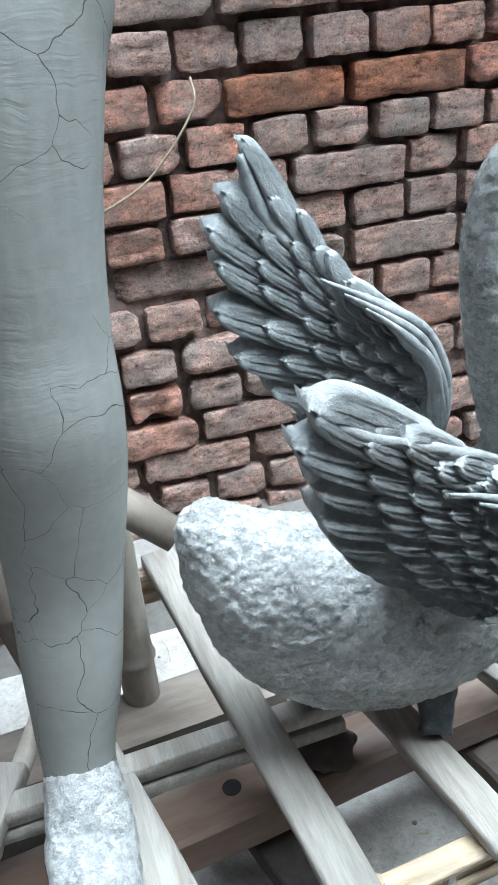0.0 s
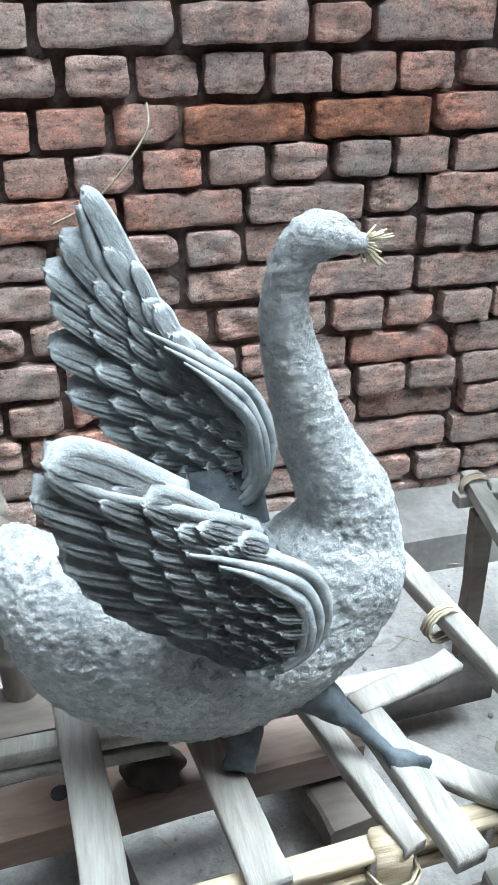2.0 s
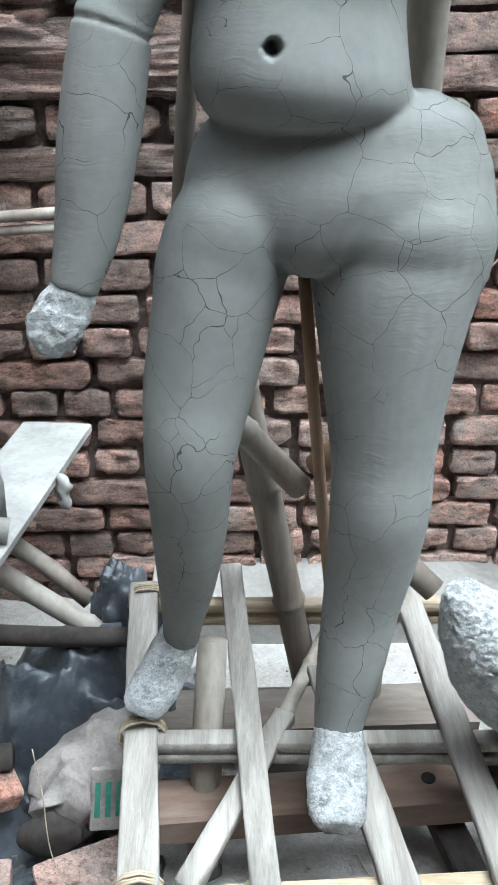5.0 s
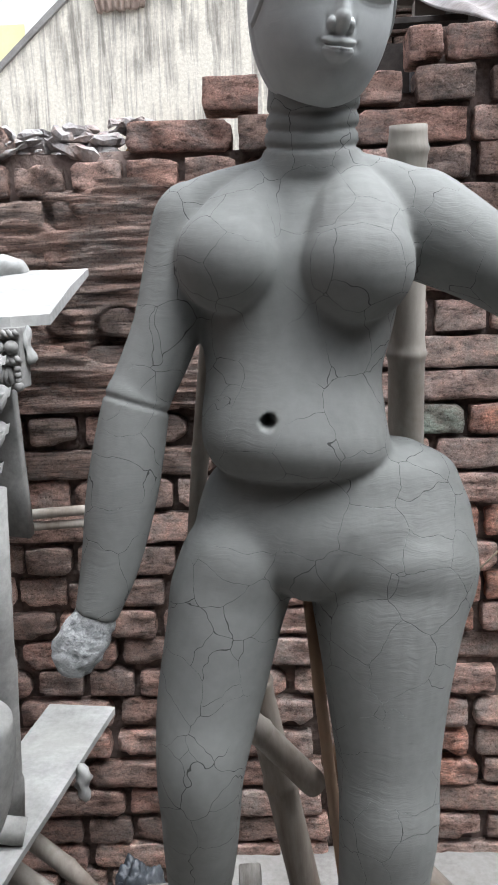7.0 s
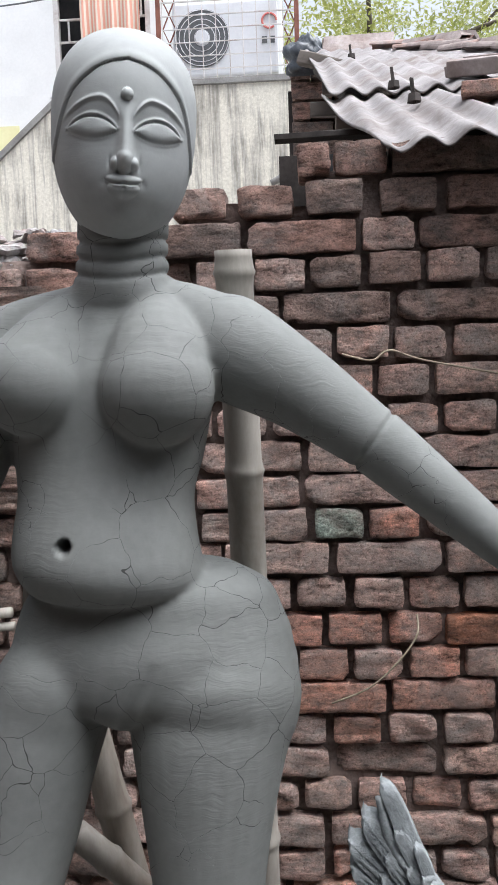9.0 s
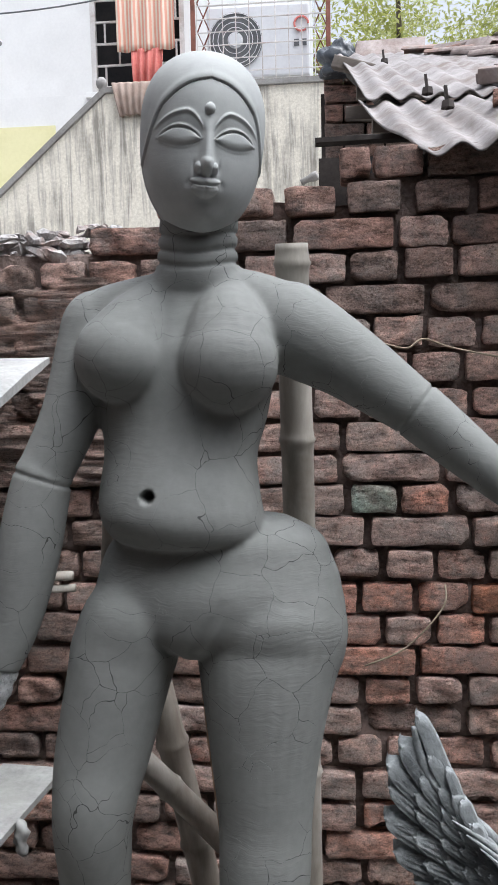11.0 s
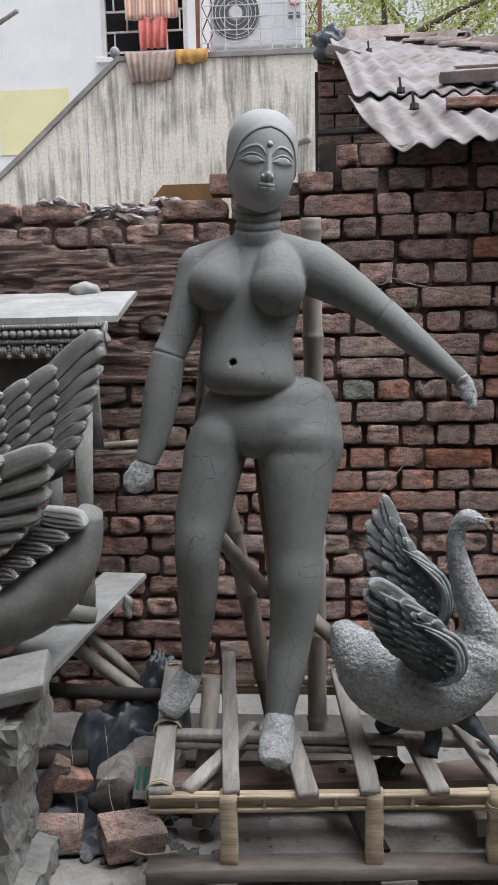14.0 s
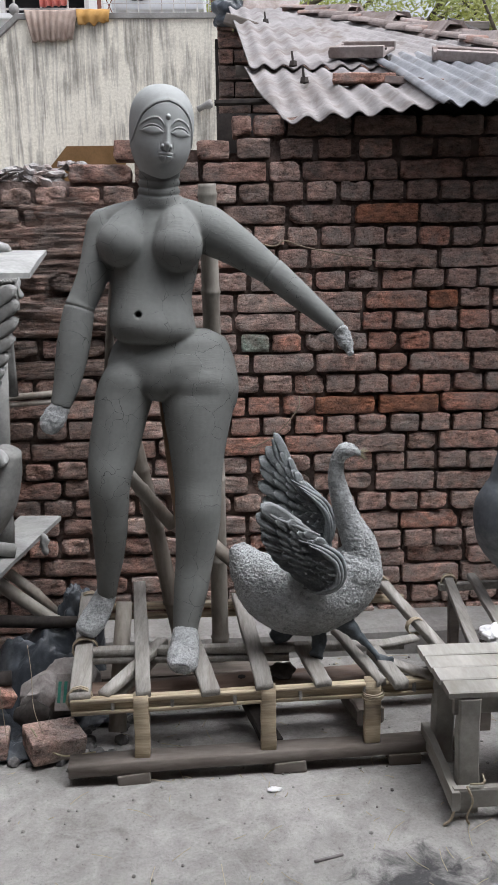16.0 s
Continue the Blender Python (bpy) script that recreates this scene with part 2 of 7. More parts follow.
M["bamboo"] = surface("weathered_bamboo", (0.20, 0.185, 0.16), (0.36, 0.335, 0.295), 9, 60, 0.65, 0.35, 0.003, (0.12, 0.08, 0.055), 0.6, 0.35, 0, 0.1, (1, 1, 0.3))
M["bamboo_brown"] = surface("brown_bamboo", (0.20, 0.12, 0.07), (0.36, 0.235, 0.15), 9, 60, 0.6, 0.35, 0.003, (0.25, 0.21, 0.17), 0.5, 0.35, 0, 0.1, (1, 1, 0.3))
M["timber"] = surface("grey_timber", (0.11, 0.094, 0.082), (0.23, 0.205, 0.182), 6, 50, 0.9, 0.6, 0.004, (0.09, 0.07, 0.055), 0.6, 0.2, 0, 0.12, (0.25, 1, 1))
M["beam"] = surface("brown_beam", (0.10, 0.068, 0.052), (0.20, 0.145, 0.115), 6, 50, 0.85, 0.6, 0.003, (0.25, 0.235, 0.225), 0.7, 0.25, 0, 0.1, (0.25, 1, 1))
M["stool"] = surface("whitewashed_wood", (0.29, 0.28, 0.25), (0.45, 0.435, 0.40), 7, 60, 0.85, 0.5, 0.003, (0.22, 0.20, 0.17), 0.6, 0.25, 0, 0.08, (1, 0.3, 1))
M["ground"] = None
M["ledge"] = surface("cement_ledge", (0.20, 0.19, 0.18), (0.33, 0.32, 0.305), 5, 70, 0.95, 0.6, 0.006, (0.13, 0.12, 0.11), 0.6)
M["stucco"] = None
M["tin"] = surface("weathered_tin", (0.17, 0.157, 0.154), (0.31, 0.29, 0.284), 7, 70, 0.75, 0.6, 0.005, (0.12, 0.09, 0.075), 0.8, 0.3, 0.1)
M["tin_blue"] = surface("bluish_tin", (0.14, 0.145, 0.158), (0.27, 0.275, 0.288), 7, 70, 0.7, 0.6, 0.005, (0.12, 0.10, 0.09), 0.7, 0.3, 0.1)
M["ridge"] = surface("pale_ridge_cement", (0.20, 0.17, 0.16), (0.40, 0.35, 0.33), 6, 60, 0.9, 0.6, 0.006, (0.16, 0.11, 0.09), 0.7, 0.25, 0, 0.15)
M["tile"] = surface("old_roof_tile", (0.15, 0.12, 0.11), (0.34, 0.29, 0.27), 9, 60, 0.9, 0.6, 0.005, (0.33, 0.12, 0.06), 0.45, 0.2, 0, 0.2)
# near-black; on the shed boards this colour stands in for shade
M["dark_wood"] = surface("near_black_wood", (0.025, 0.022, 0.02), (0.07, 0.06, 0.055), 8, 60, 0.9, 0.5, 0.004)
M["plastic"] = surface("black_plastic", (0.022, 0.027, 0.033), (0.06, 0.07, 0.085), 8, 60, 0.38, 0.6, 0.01, (0.20, 0.22, 0.235), 0.5, 0.5)
M["sack"] = surface("dirty_sack", (0.18, 0.165, 0.157), (0.35, 0.325, 0.31), 10, 150, 0.9, 0.6, 0.005, (0.10, 0.08, 0.07), 0.7)
M["white"] = surface("white_wall_paint", (0.74, 0.74, 0.73), (0.83, 0.83, 0.82), 2, 40, 0.9, 0.15, 0.003)
M["yellow"] = surface("pale_yellow_paint", (0.72, 0.68, 0.38), (0.80, 0.76, 0.46), 2, 40, 0.9, 0.15, 0.003)
M["rust"] = surface("rusty_iron", (0.14, 0.055, 0.04), (0.25, 0.10, 0.07), 12, 60, 0.7, 0.3, 0.002)
M["iron"] = surface("painted_iron", (0.55, 0.52, 0.50), (0.70, 0.68, 0.66), 8, 60, 0.6, 0.2, 0.002, (0.25, 0.14, 0.09), 0.5)
M["ac"] = surface("white_metal", (0.66, 0.67, 0.69), (0.76, 0.77, 0.79), 4, 50, 0.45, 0.1, 0.001)
M["fan"] = surface("grey_plastic", (0.10, 0.105, 0.11), (0.16, 0.165, 0.17), 8, 50, 0.5, 0.1, 0.001)
M["glass_dark"] = surface("dark_room", (0.012, 0.012, 0.014), (0.03, 0.028, 0.028), 4, 30, 0.8, 0.1, 0.002)
M["rope"] = surface("coir_rope", (0.26, 0.21, 0.15), (0.42, 0.36, 0.27), 30, 200, 0.95, 0.8, 0.002)
M["straw"] = surface("straw", (0.30, 0.26, 0.17), (0.52, 0.46, 0.33), 10, 90, 0.8, 0.2, 0.002)
M["leaf"] = surface("leaf_green", (0.10, 0.14, 0.035), (0.34, 0.34, 0.10), 2.0, 20, 0.5, 0.2, 0.003, spec=0.5)
_leaf = M["leaf"].node_tree
_thin = add(_leaf, "ShaderNodeBsdfTranslucent", Color=(0.42, 0.45, 0.12, 1))
_both = add(_leaf, "ShaderNodeMixShader", Fac=0.45)
_leaf.links.new(_leaf.nodes["Principled BSDF"].outputs[0], _both.inputs[1])
_leaf.links.new(_thin.outputs[0], _both.inputs[2])
_leaf.links.new(_both.outputs[0], _leaf.nodes["Material Output"].inputs["Surface"])
M["bark"] = surface("bark", (0.09, 0.075, 0.06), (0.17, 0.145, 0.12), 9, 60, 0.95, 0.8, 0.01)
M["brown_cloth"] = surface("brown_cloth", (0.27, 0.20, 0.165), (0.40, 0.32, 0.27), 14, 180, 0.95, 0.5, 0.004)
M["mustard_cloth"] = surface("mustard_cloth", (0.40, 0.22, 0.06), (0.52, 0.31, 0.11), 14, 180, 0.95, 0.5, 0.004)
M["panel"] = surface("ochre_panel", (0.12, 0.065, 0.022), (0.18, 0.10, 0.04), 6, 60, 0.8, 0.3, 0.002)
M["paper"] = surface("white_paper", (0.70, 0.70, 0.70), (0.80, 0.80, 0.80), 10, 80, 0.9, 0.2, 0.002)
M["green_ink"] = surface("green_ink", (0.03, 0.16, 0.12), (0.06, 0.22, 0.17), 30, 120, 0.9, 0.2, 0.001)
M["blue_paint"] = surface("blue_paint", (0.10, 0.30, 0.55), (0.20, 0.42, 0.66), 30, 120, 0.9, 0.2, 0.001)
M["pink_paint"] = surface("pink_paint", (0.65, 0.10, 0.22), (0.72, 0.16, 0.28), 30, 120, 0.9, 0.2, 0.001)
# rubble crumbs, with the shade under the board put into the colour
M["shaded_crumbs"] = surface("shaded_crumbs", (0.05, 0.05, 0.052), (0.20, 0.195, 0.19), 14, 90, 0.95, 0.5, 0.003)
M["red_mark"] = surface("red_mark", (0.60, 0.16, 0.14), (0.68, 0.24, 0.20), 30, 90, 0.6, 0.1, 0.001)


def stucco_material():
    """Cream plaster with dark rain streaks that run down from the coping."""
    m, t, b = nodes_of("streaked_stucco")
    co = coords_of(t, False)
    mp = t.nodes.new("ShaderNodeMapping")
    mp.inputs["Scale"].default_value = (16.0, 1.0, 1.0)
    t.links.new(co, mp.inputs["Vector"])
    streak = noise_tex(t, mp.outputs[0], 1.0, 6, 0.7, 0.5)
    blot = noise_tex(t, co, 1.6, 5, 0.65)
    fine = noise_tex(t, co, 45, 5, 0.7)
    col = ramp(t, fine, [(0.3, (0.58, 0.54, 0.45)), (0.65, (0.80, 0.76, 0.66))])
    s = ramp(t, math_node(t, "ADD", math_node(t, "MULTIPLY", streak, 0.7), math_node(t, "MULTIPLY", blot, 0.45)), [(0.56, (0, 0, 0)), (0.70, (0.8,) * 3)])
    col = mix(t, s, col, (0.17, 0.155, 0.135))
    t.links.new(col, b.inputs["Base Color"])
    b.inputs["Roughness"].default_value = 0.95
    bump(t, b, fine, 0.4, 0.006)
    return m


def ground_material():
    """Trodden cement with dust, grit, damp stains and one burnt patch."""
    m, t, b = nodes_of("dusty_cement")
    co = coords_of(t, False)
    big = noise_tex(t, co, 2.2, 6, 0.65)
    mid = noise_tex(t, co, 14, 6, 0.7, 0.6)
    fine = noise_tex(t, co, 120, 5, 0.7)
    f = math_node(t, "ADD", math_node(t, "MULTIPLY", big, 0.45), math_node(t, "ADD", math_node(t, "MULTIPLY", mid, 0.35), math_node(t, "MULTIPLY", fine, 0.2)))
    col = ramp(t, f, [(0.38, (0.20, 0.191, 0.18)), (0.5, (0.32, 0.31, 0.295)), (0.62, (0.45, 0.438, 0.42))])
    sp = ramp(t, fine, [(0.33, (1, 1, 1)), (0.39, (0, 0, 0))])
    col = mix(t, math_node(t, "MULTIPLY", sp, 0.35), col, (0.13, 0.12, 0.11))
    d = t.nodes.new("ShaderNodeVectorMath")
    d.operation = "DISTANCE"
    d.inputs[1].default_value = (0.30, 0.36, 0.0)
    t.links.new(co, d.inputs[0])
    burnt = math_node(t, "ADD", math_node(t, "MULTIPLY", d.outputs["Value"], 2.6), math_node(t, "MULTIPLY", mid, 1.1))
    col = mix(t, ramp(t, burnt, [(0.72, (0.9,) * 3), (1.06, (0, 0, 0))]), col, (0.06, 0.06, 0.062))
    t.links.new(col, b.inputs["Base Color"])
    b.inputs["Roughness"].default_value = 0.95
    b.inputs["Specular IOR Level"].default_value = 0.2
    nrm = bump(t, b, mid, 0.6, 0.010)
    bump(t, b, fine, 0.6, 0.003, nrm)
    return m


def striped_cloth():
    m, t, b = nodes_of("checked_cloth")
    tc = t.nodes.new("ShaderNodeTexCoord")
    w = add(t, "ShaderNodeTexWave", Scale=9.0, Distortion=0.6)
    w.bands_direction = "X"
    t.links.new(tc.outputs["Object"], w.inputs["Vector"])
    col = ramp(t, w.outputs["Fac"], [(0.35, (0.74, 0.66, 0.55)), (0.55, (0.72, 0.36, 0.27))])
    t.links.new(col, b.inputs["Base Color"])
    b.inputs["Roughness"].default_value = 0.95
    return m


M["stucco"] = stucco_material()
M["ground"] = ground_material()
M["checked"] = striped_cloth()

# ---- mesh helpers ----


def mesh_from(name, bm, mats, smooth=True):
    me = bpy.data.meshes.new(name)
    bm.normal_update()
    bm.to_mesh(me)
    bm.free()
    for m in mats if isinstance(mats, (list, tuple)) else [mats]:
        me.materials.append(m)
    if smooth:
        me.polygons.foreach_set("use_smooth", [True] * len(me.polygons))
    return me


def part(name, bm, material, parent, label="", smooth=False):
    ob = new(name, mesh_from(name, bm, material, smooth))
    ob.parent = parent
    return tagged(ob, label)


def thing(name, place, label, category, group="", kind=""):
    e = new(name)
    e.location = place
    e.empty_display_size = 0.05
    bpy.context.view_layer.update()
    return tagged(e, label, category, group, kind)


def single(name, bm, material, label, category, group="", kind="", smooth=False):
    return tagged(new(name, mesh_from(name, bm, material, smooth)), label, category, group, kind)


def box(bm, c, s, rot=(0, 0, 0), bevel=0.0, jitter=0.0):
    """A box of size s at c, edges bevelled, corners a little uneven."""
    m = pose(*c, *rot) @ Matrix.Diagonal((*s, 1))
    r = bmesh.ops.create_cube(bm, size=1.0, matrix=m)
    vs = r["verts"]
    if jitter:
        for v in vs:
            v.co += Vector((random.uniform(-jitter, jitter) for _ in range(3)))
    if bevel:
        es = list({e for v in vs for e in v.link_edges})
        bmesh.ops.bevel(bm, geom=es, offset=bevel, segments=2, affect="EDGES", profile=0.6)
    return bm


def box_bm(c, s, rot=(0, 0, 0), bevel=0.003, jitter=0.0):
    return box(bmesh.new(), c, s, rot, bevel, jitter)


def beam_bm(p, q, w, h, bevel=0.003, jitter=0.002, roll=0.0, cuts=7, sway=0.003):
    """A sawn or split length from p to q, w wide and h thick, slightly crooked."""
    p, q = Vector(p), Vector(q)
    bm = bmesh.new()
    d = (q - p).normalized()
    side = d.cross(Vector((0, 0, 1)))
    side = side.normalized() if side.length > 0.05 else Vector((1, 0, 0))
    up = side.cross(d).normalized()
    turn = Matrix.Rotation(radians(roll), 3, d)
    side, up = turn @ side, turn @ up
    rings = []
    prof = [(-1, -0.8), (-0.85, -1), (0.85, -1), (1, -0.8), (1, 0.8), (0.85, 1), (-0.85, 1), (-1, 0.8)]
    seed = random.uniform(0, 99)
    for i in range(cuts + 1):
        k = i / cuts
        c = p.lerp(q, k) + side * sway * noise.noise((seed, k * 3, 0)) + up * sway * noise.noise((seed, k * 3, 5))
        g = 1 + 0.08 * noise.noise((seed, k * 4, 9))
        rings.append([bm.verts.new(c + side * a * w / 2 * g + up * b * h / 2 * g + Vector([random.uniform(-jitter, jitter) * 0.5 for _ in range(3)])) for a, b in prof])
    for a, b in zip(rings, rings[1:]):
        for j in range(8):
            bm.faces.new((a[j], a[(j + 1) % 8], b[(j + 1) % 8], b[j]))
    bm.faces.new(rings[0][::-1])
    bm.faces.new(rings[-1])
    bmesh.ops.recalc_face_normals(bm, faces=bm.faces)
    return bm


def spline(pts, steps):
    """Catmull-Rom through rows of numbers."""
    a = np.array(pts, float)
    a = np.vstack([2 * a[0] - a[1], a, 2 * a[-1] - a[-2]])
    out = []
    for i in range(1, len(a) - 2):
        for s in range(steps):
            u = s / steps
            p0, p1, p2, p3 = a[i - 1], a[i], a[i + 1], a[i + 2]
            out.append(0.5 * (2 * p1 + (p2 - p0) * u + (2 * p0 - 5 * p1 + 4 * p2 - p3) * u * u + (3 * p1 - p0 - 3 * p2 + p3) * u ** 3))
    out.append(a[-2])
    return out


def tube(bm, rows, n=16, steps=4, flat=None, rough=0.0):
    """A closed tube through rows (x, y, z, a[, b]); a: half width across, b: half depth. flat: keep the rings level."""
    rows = [(*r, r[3]) if len(r) == 4 else r for r in rows]
    pts = spline(rows, steps)
    rings = []
    for i, r in enumerate(pts):
        c = Vector(r[:3])
        t = Vector(pts[min(i + 1, len(pts) - 1)][:3]) - Vector(pts[max(i - 1, 0)][:3])
        t = Vector((0, 0, 1)) if flat else t.normalized()
        side = Vector((1, 0, 0)) if flat else t.cross(Vector((0, 1, 0)))
        side = side.normalized() if side.length > 0.1 else Vector((1, 0, 0))
        fwd = side.cross(t).normalized()
        ring = []
        for j in range(n):
            w = 2 * math.pi * j / n
            v = c + side * math.cos(w) * max(r[3], 1e-3) + fwd * math.sin(w) * max(r[4], 1e-3)
            if rough:
                v += Vector(noise.noise_vector(v * 30)) * rough
            ring.append(bm.verts.new(v))
        rings.append(ring)
    for a, b in zip(rings, rings[1:]):
        for j in range(n):
            bm.faces.new((a[j], a[(j + 1) % n], b[(j + 1) % n], b[j]))
    bm.faces.new(rings[0][::-1])
    bm.faces.new(rings[-1])
    return bm


def tube_bm(rows, **k):
    bm = tube(bmesh.new(), rows, **k)
    bmesh.ops.recalc_face_normals(bm, faces=bm.faces)
    return bm


def ellipsoid(bm, c, r, rot=(0, 0, 0), seg=24):
    bmesh.ops.create_uvsphere(bm, u_segments=seg, v_segments=seg // 2, radius=1.0, matrix=pose(*c, *rot) @ Matrix.Diagonal((*r, 1)))
    return bm


def bamboo_pole(name, p, q, r, label, material="bamboo", category="bamboo pole", node_gap=0.24, group="", marks=None):
    """A bamboo pole with swollen nodes and a cut end."""
    p, q = Vector(p), Vector(q)
    L = (q - p).length
    rows = []
    first = random.uniform(0.05, node_gap)
    k = 0.0
    given = marks
    marks = list(given or [])
    s = first
    while not given and s < L - 0.03:
        marks.append(s)
        s += node_gap * random.uniform(0.85, 1.15)
    stops = sorted({0.0, L, *[m + o for m in marks for o in (-0.02, -0.006, 0.0, 0.006, 0.02)]})
    bend = Vector(noise.noise_vector(p * 3)) * 0.012
    for s in stops:
        u = s / L
        swell = 1.16 if any(abs(s - m) < 1e-6 for m in marks) else (1.06 if any(abs(s - m) < 0.007 for m in marks) else 1.0)
        c = p.lerp(q, u) + bend * math.sin(math.pi * u)
        rows.append((*c, r * swell * (1.05 - 0.1 * u)))
    return single(name, tube_bm(rows, n=14, steps=1), M[material], label, category, group, smooth=True)


def wire(name, pts, r, material, label, category, n=6, steps=6, group="", kind=""):
    return single(name, tube_bm([(*p, r) for p in pts], n=n, steps=steps), material, label, category, group, kind, True)


def rope_tie(bm, c, axis, r, turns=4):
    """A few loops of cord round a joint."""
    axis = Vector(axis).normalized()
    a = axis.orthogonal().normalized()
    b = axis.cross(a)
    rows = []
    for i in range(turns * 10 + 1):
        w = 2 * math.pi * i / 10
        rr = r * (1 + 0.12 * noise.noise((i * 0.4, c[0] * 9, c[1] * 9)))
        rows.append((*(Vector(c) + a * math.cos(w) * rr + b * math.sin(w) * rr + axis * (i / 10 - turns / 2) * 0.005), 0.0022))
    return tube(bm, rows, n=5, steps=1)


def remeshed(bm, voxel, smooth_steps=6):
    """Melts overlapping shapes into one skin."""
    bmesh.ops.recalc_face_normals(bm, faces=bm.faces)
    me = bpy.data.meshes.new("melt")
    bm.to_mesh(me)
    bm.free()
    ob = new("melt", me)
    r = ob.modifiers.new("r", "REMESH")
    r.mode = "VOXEL"
    r.voxel_size = voxel
    s = ob.modifiers.new("s", "SMOOTH")
    s.iterations = smooth_steps
    s.factor = 0.5
    got = bpy.data.meshes.new_from_object(ob.evaluated_get(bpy.context.evaluated_depsgraph_get()))
    bpy.data.objects.remove(ob)
    out = bmesh.new()
    out.from_mesh(got)
    return out


# ---- ground ----


def ground_z(y):
    """Level in front; behind the platform it falls a little towards the wall."""
    return -0.095 * min(max((y - 0.8) / 0.9, 0.0), 1.0)


def ground():
    bm = bmesh.new()
    ys = [-400, -60, -12, -4.4] + [-4 + 0.1 * i for i in range(30)] + [-1 + 0.05 * i for i in range(60)] + [2.2, 3, 6, 15, 80, 400]
    xs = [-400, -60, -12, -5] + [-2.4 + 0.06 * i for i in range(80)] + [2.6, 5, 12, 60, 400]
    grid = []
    for y in ys:
        grid.append([])
        for x in xs:
            z = ground_z(y)
            if abs(x) < 4 and -4 < y < 2:
                z += 0.006 * noise.noise((x * 2.5, y * 2.5, 0)) + 0.002 * noise.noise((x * 14, y * 14, 3))
            grid[-1].append(bm.verts.new((x, y, z)))
    for a, b in zip(grid, grid[1:]):
        for i in range(len(xs) - 1):
            bm.faces.new((a[i], a[i + 1], b[i + 1], b[i]))
    single("ground", bm, M["ground"], "dusty grey cement courtyard floor with straw litter", "ground", kind="structure", smooth=True)


ground()

# ---- brick wall ----
COURSE = 0.0785
TOP_Z = 1.647


def brick_mesh(name, L, seed, wear, mats):
    """A hand-made brick, front towards -y, 0.068 high, with worn arrises, chipped corners and an uneven face."""
    bm = bmesh.new()
    rng = random.Random(int(seed * 1000) + int(wear * 10))
    nx = 17 if L > 0.18 else 10
    H, D = 0.0680, 0.10
    us = [0.0, 0.02] + [0.02 + 0.96 * i / (nx - 2) for i in range(1, nx - 2)] + [0.98, 1.0]
    vs = [0.0, 0.06, 0.2, 0.35, 0.5, 0.65, 0.8, 0.94, 1.0]
    chips = []
    for k in range(rng.choice((0, 1, 1, 2)) + (1 if wear > 1 else 0)):
        u, v = rng.choice((0.0, 1.0, rng.random())), rng.choice((0.0, 1.0))
        chips.append((u * L - L / 2, v * H - H / 2, rng.uniform(0.008, 0.020) * (0.7 + 0.5 * wear)))
    f = []
    for j, v in enumerate(vs):
        row = []
        for i, u in enumerate(us):
            x, z = (u - 0.5) * L, (v - 0.5) * H
            edge = min(min(u, 1 - u) * L, min(v, 1 - v) * H)
            y = 0.0030 * math.exp(-edge / 0.0028) * (0.4 + wear)
            y += wear * 0.006 * (noise.noise((x * 20 + seed * 7, z * 24, seed)) + 0.3) + 0.0035 * noise.noise((x * 60, z * 75, seed + 3))
            y += wear * 0.006 * max(0.0, noise.noise((x * 34, z * 60, seed + 11)) - 0.1)
            for cx, cz, r in chips:
                d = math.hypot(x - cx, (z - cz) * 1.2) / r
                if d < 1:
                    y += r * 0.75 * (1 - d * d)
                    z -= math.copysign(0.35 * r * (1 - d), cz)
                    if abs(cx) > L * 0.49:
                        x -= math.copysign(0.35 * r * (1 - d), cx)
            ru, rv = max(0.0, abs(x) - L / 2 + 0.012) / 0.012, max(0.0, abs(z) - H / 2 + 0.012) / 0.012
            if ru > 0 and rv > 0:
                pull = 0.0018 * min(ru, rv, 1.0) * (0.5 + wear)
                x -= math.copysign(pull, x)
                z -= math.copysign(pull, z)
            if i in (0, nx):
                x += 0.004 * noise.noise((z * 45, seed, i)) - math.copysign(0.0015 * wear, x)
                z *= 0.975
            if j in (0, 8):
                z += 0.0042 * noise.noise((x * 26, seed + 9, j)) - math.copysign(0.0015 * wear, z)
            row.append(bm.verts.new((x, y, z)))
        f.append(row)
    for a, b in zip(f, f[1:]):
        for i in range(len(us) - 1):
            bm.faces.new((a[i], a[i + 1], b[i + 1], b[i]))
    rim = f[0] + [r[-1] for r in f[1:-1]] + f[-1][::-1] + [r[0] for r in f[1:-1]][::-1]
    back = [bm.verts.new((v.co.x, D, v.co.z)) for v in rim]
    n = len(rim)
    for i in range(n):
        bm.faces.new((rim[(i + 1) % n], rim[i], back[i], back[(i + 1) % n]))
    bmesh.ops.recalc_face_normals(bm, faces=bm.faces)
    for v in rim:
        for e in v.link_edges:
            e.smooth = False
    return mesh_from(name, bm, mats)


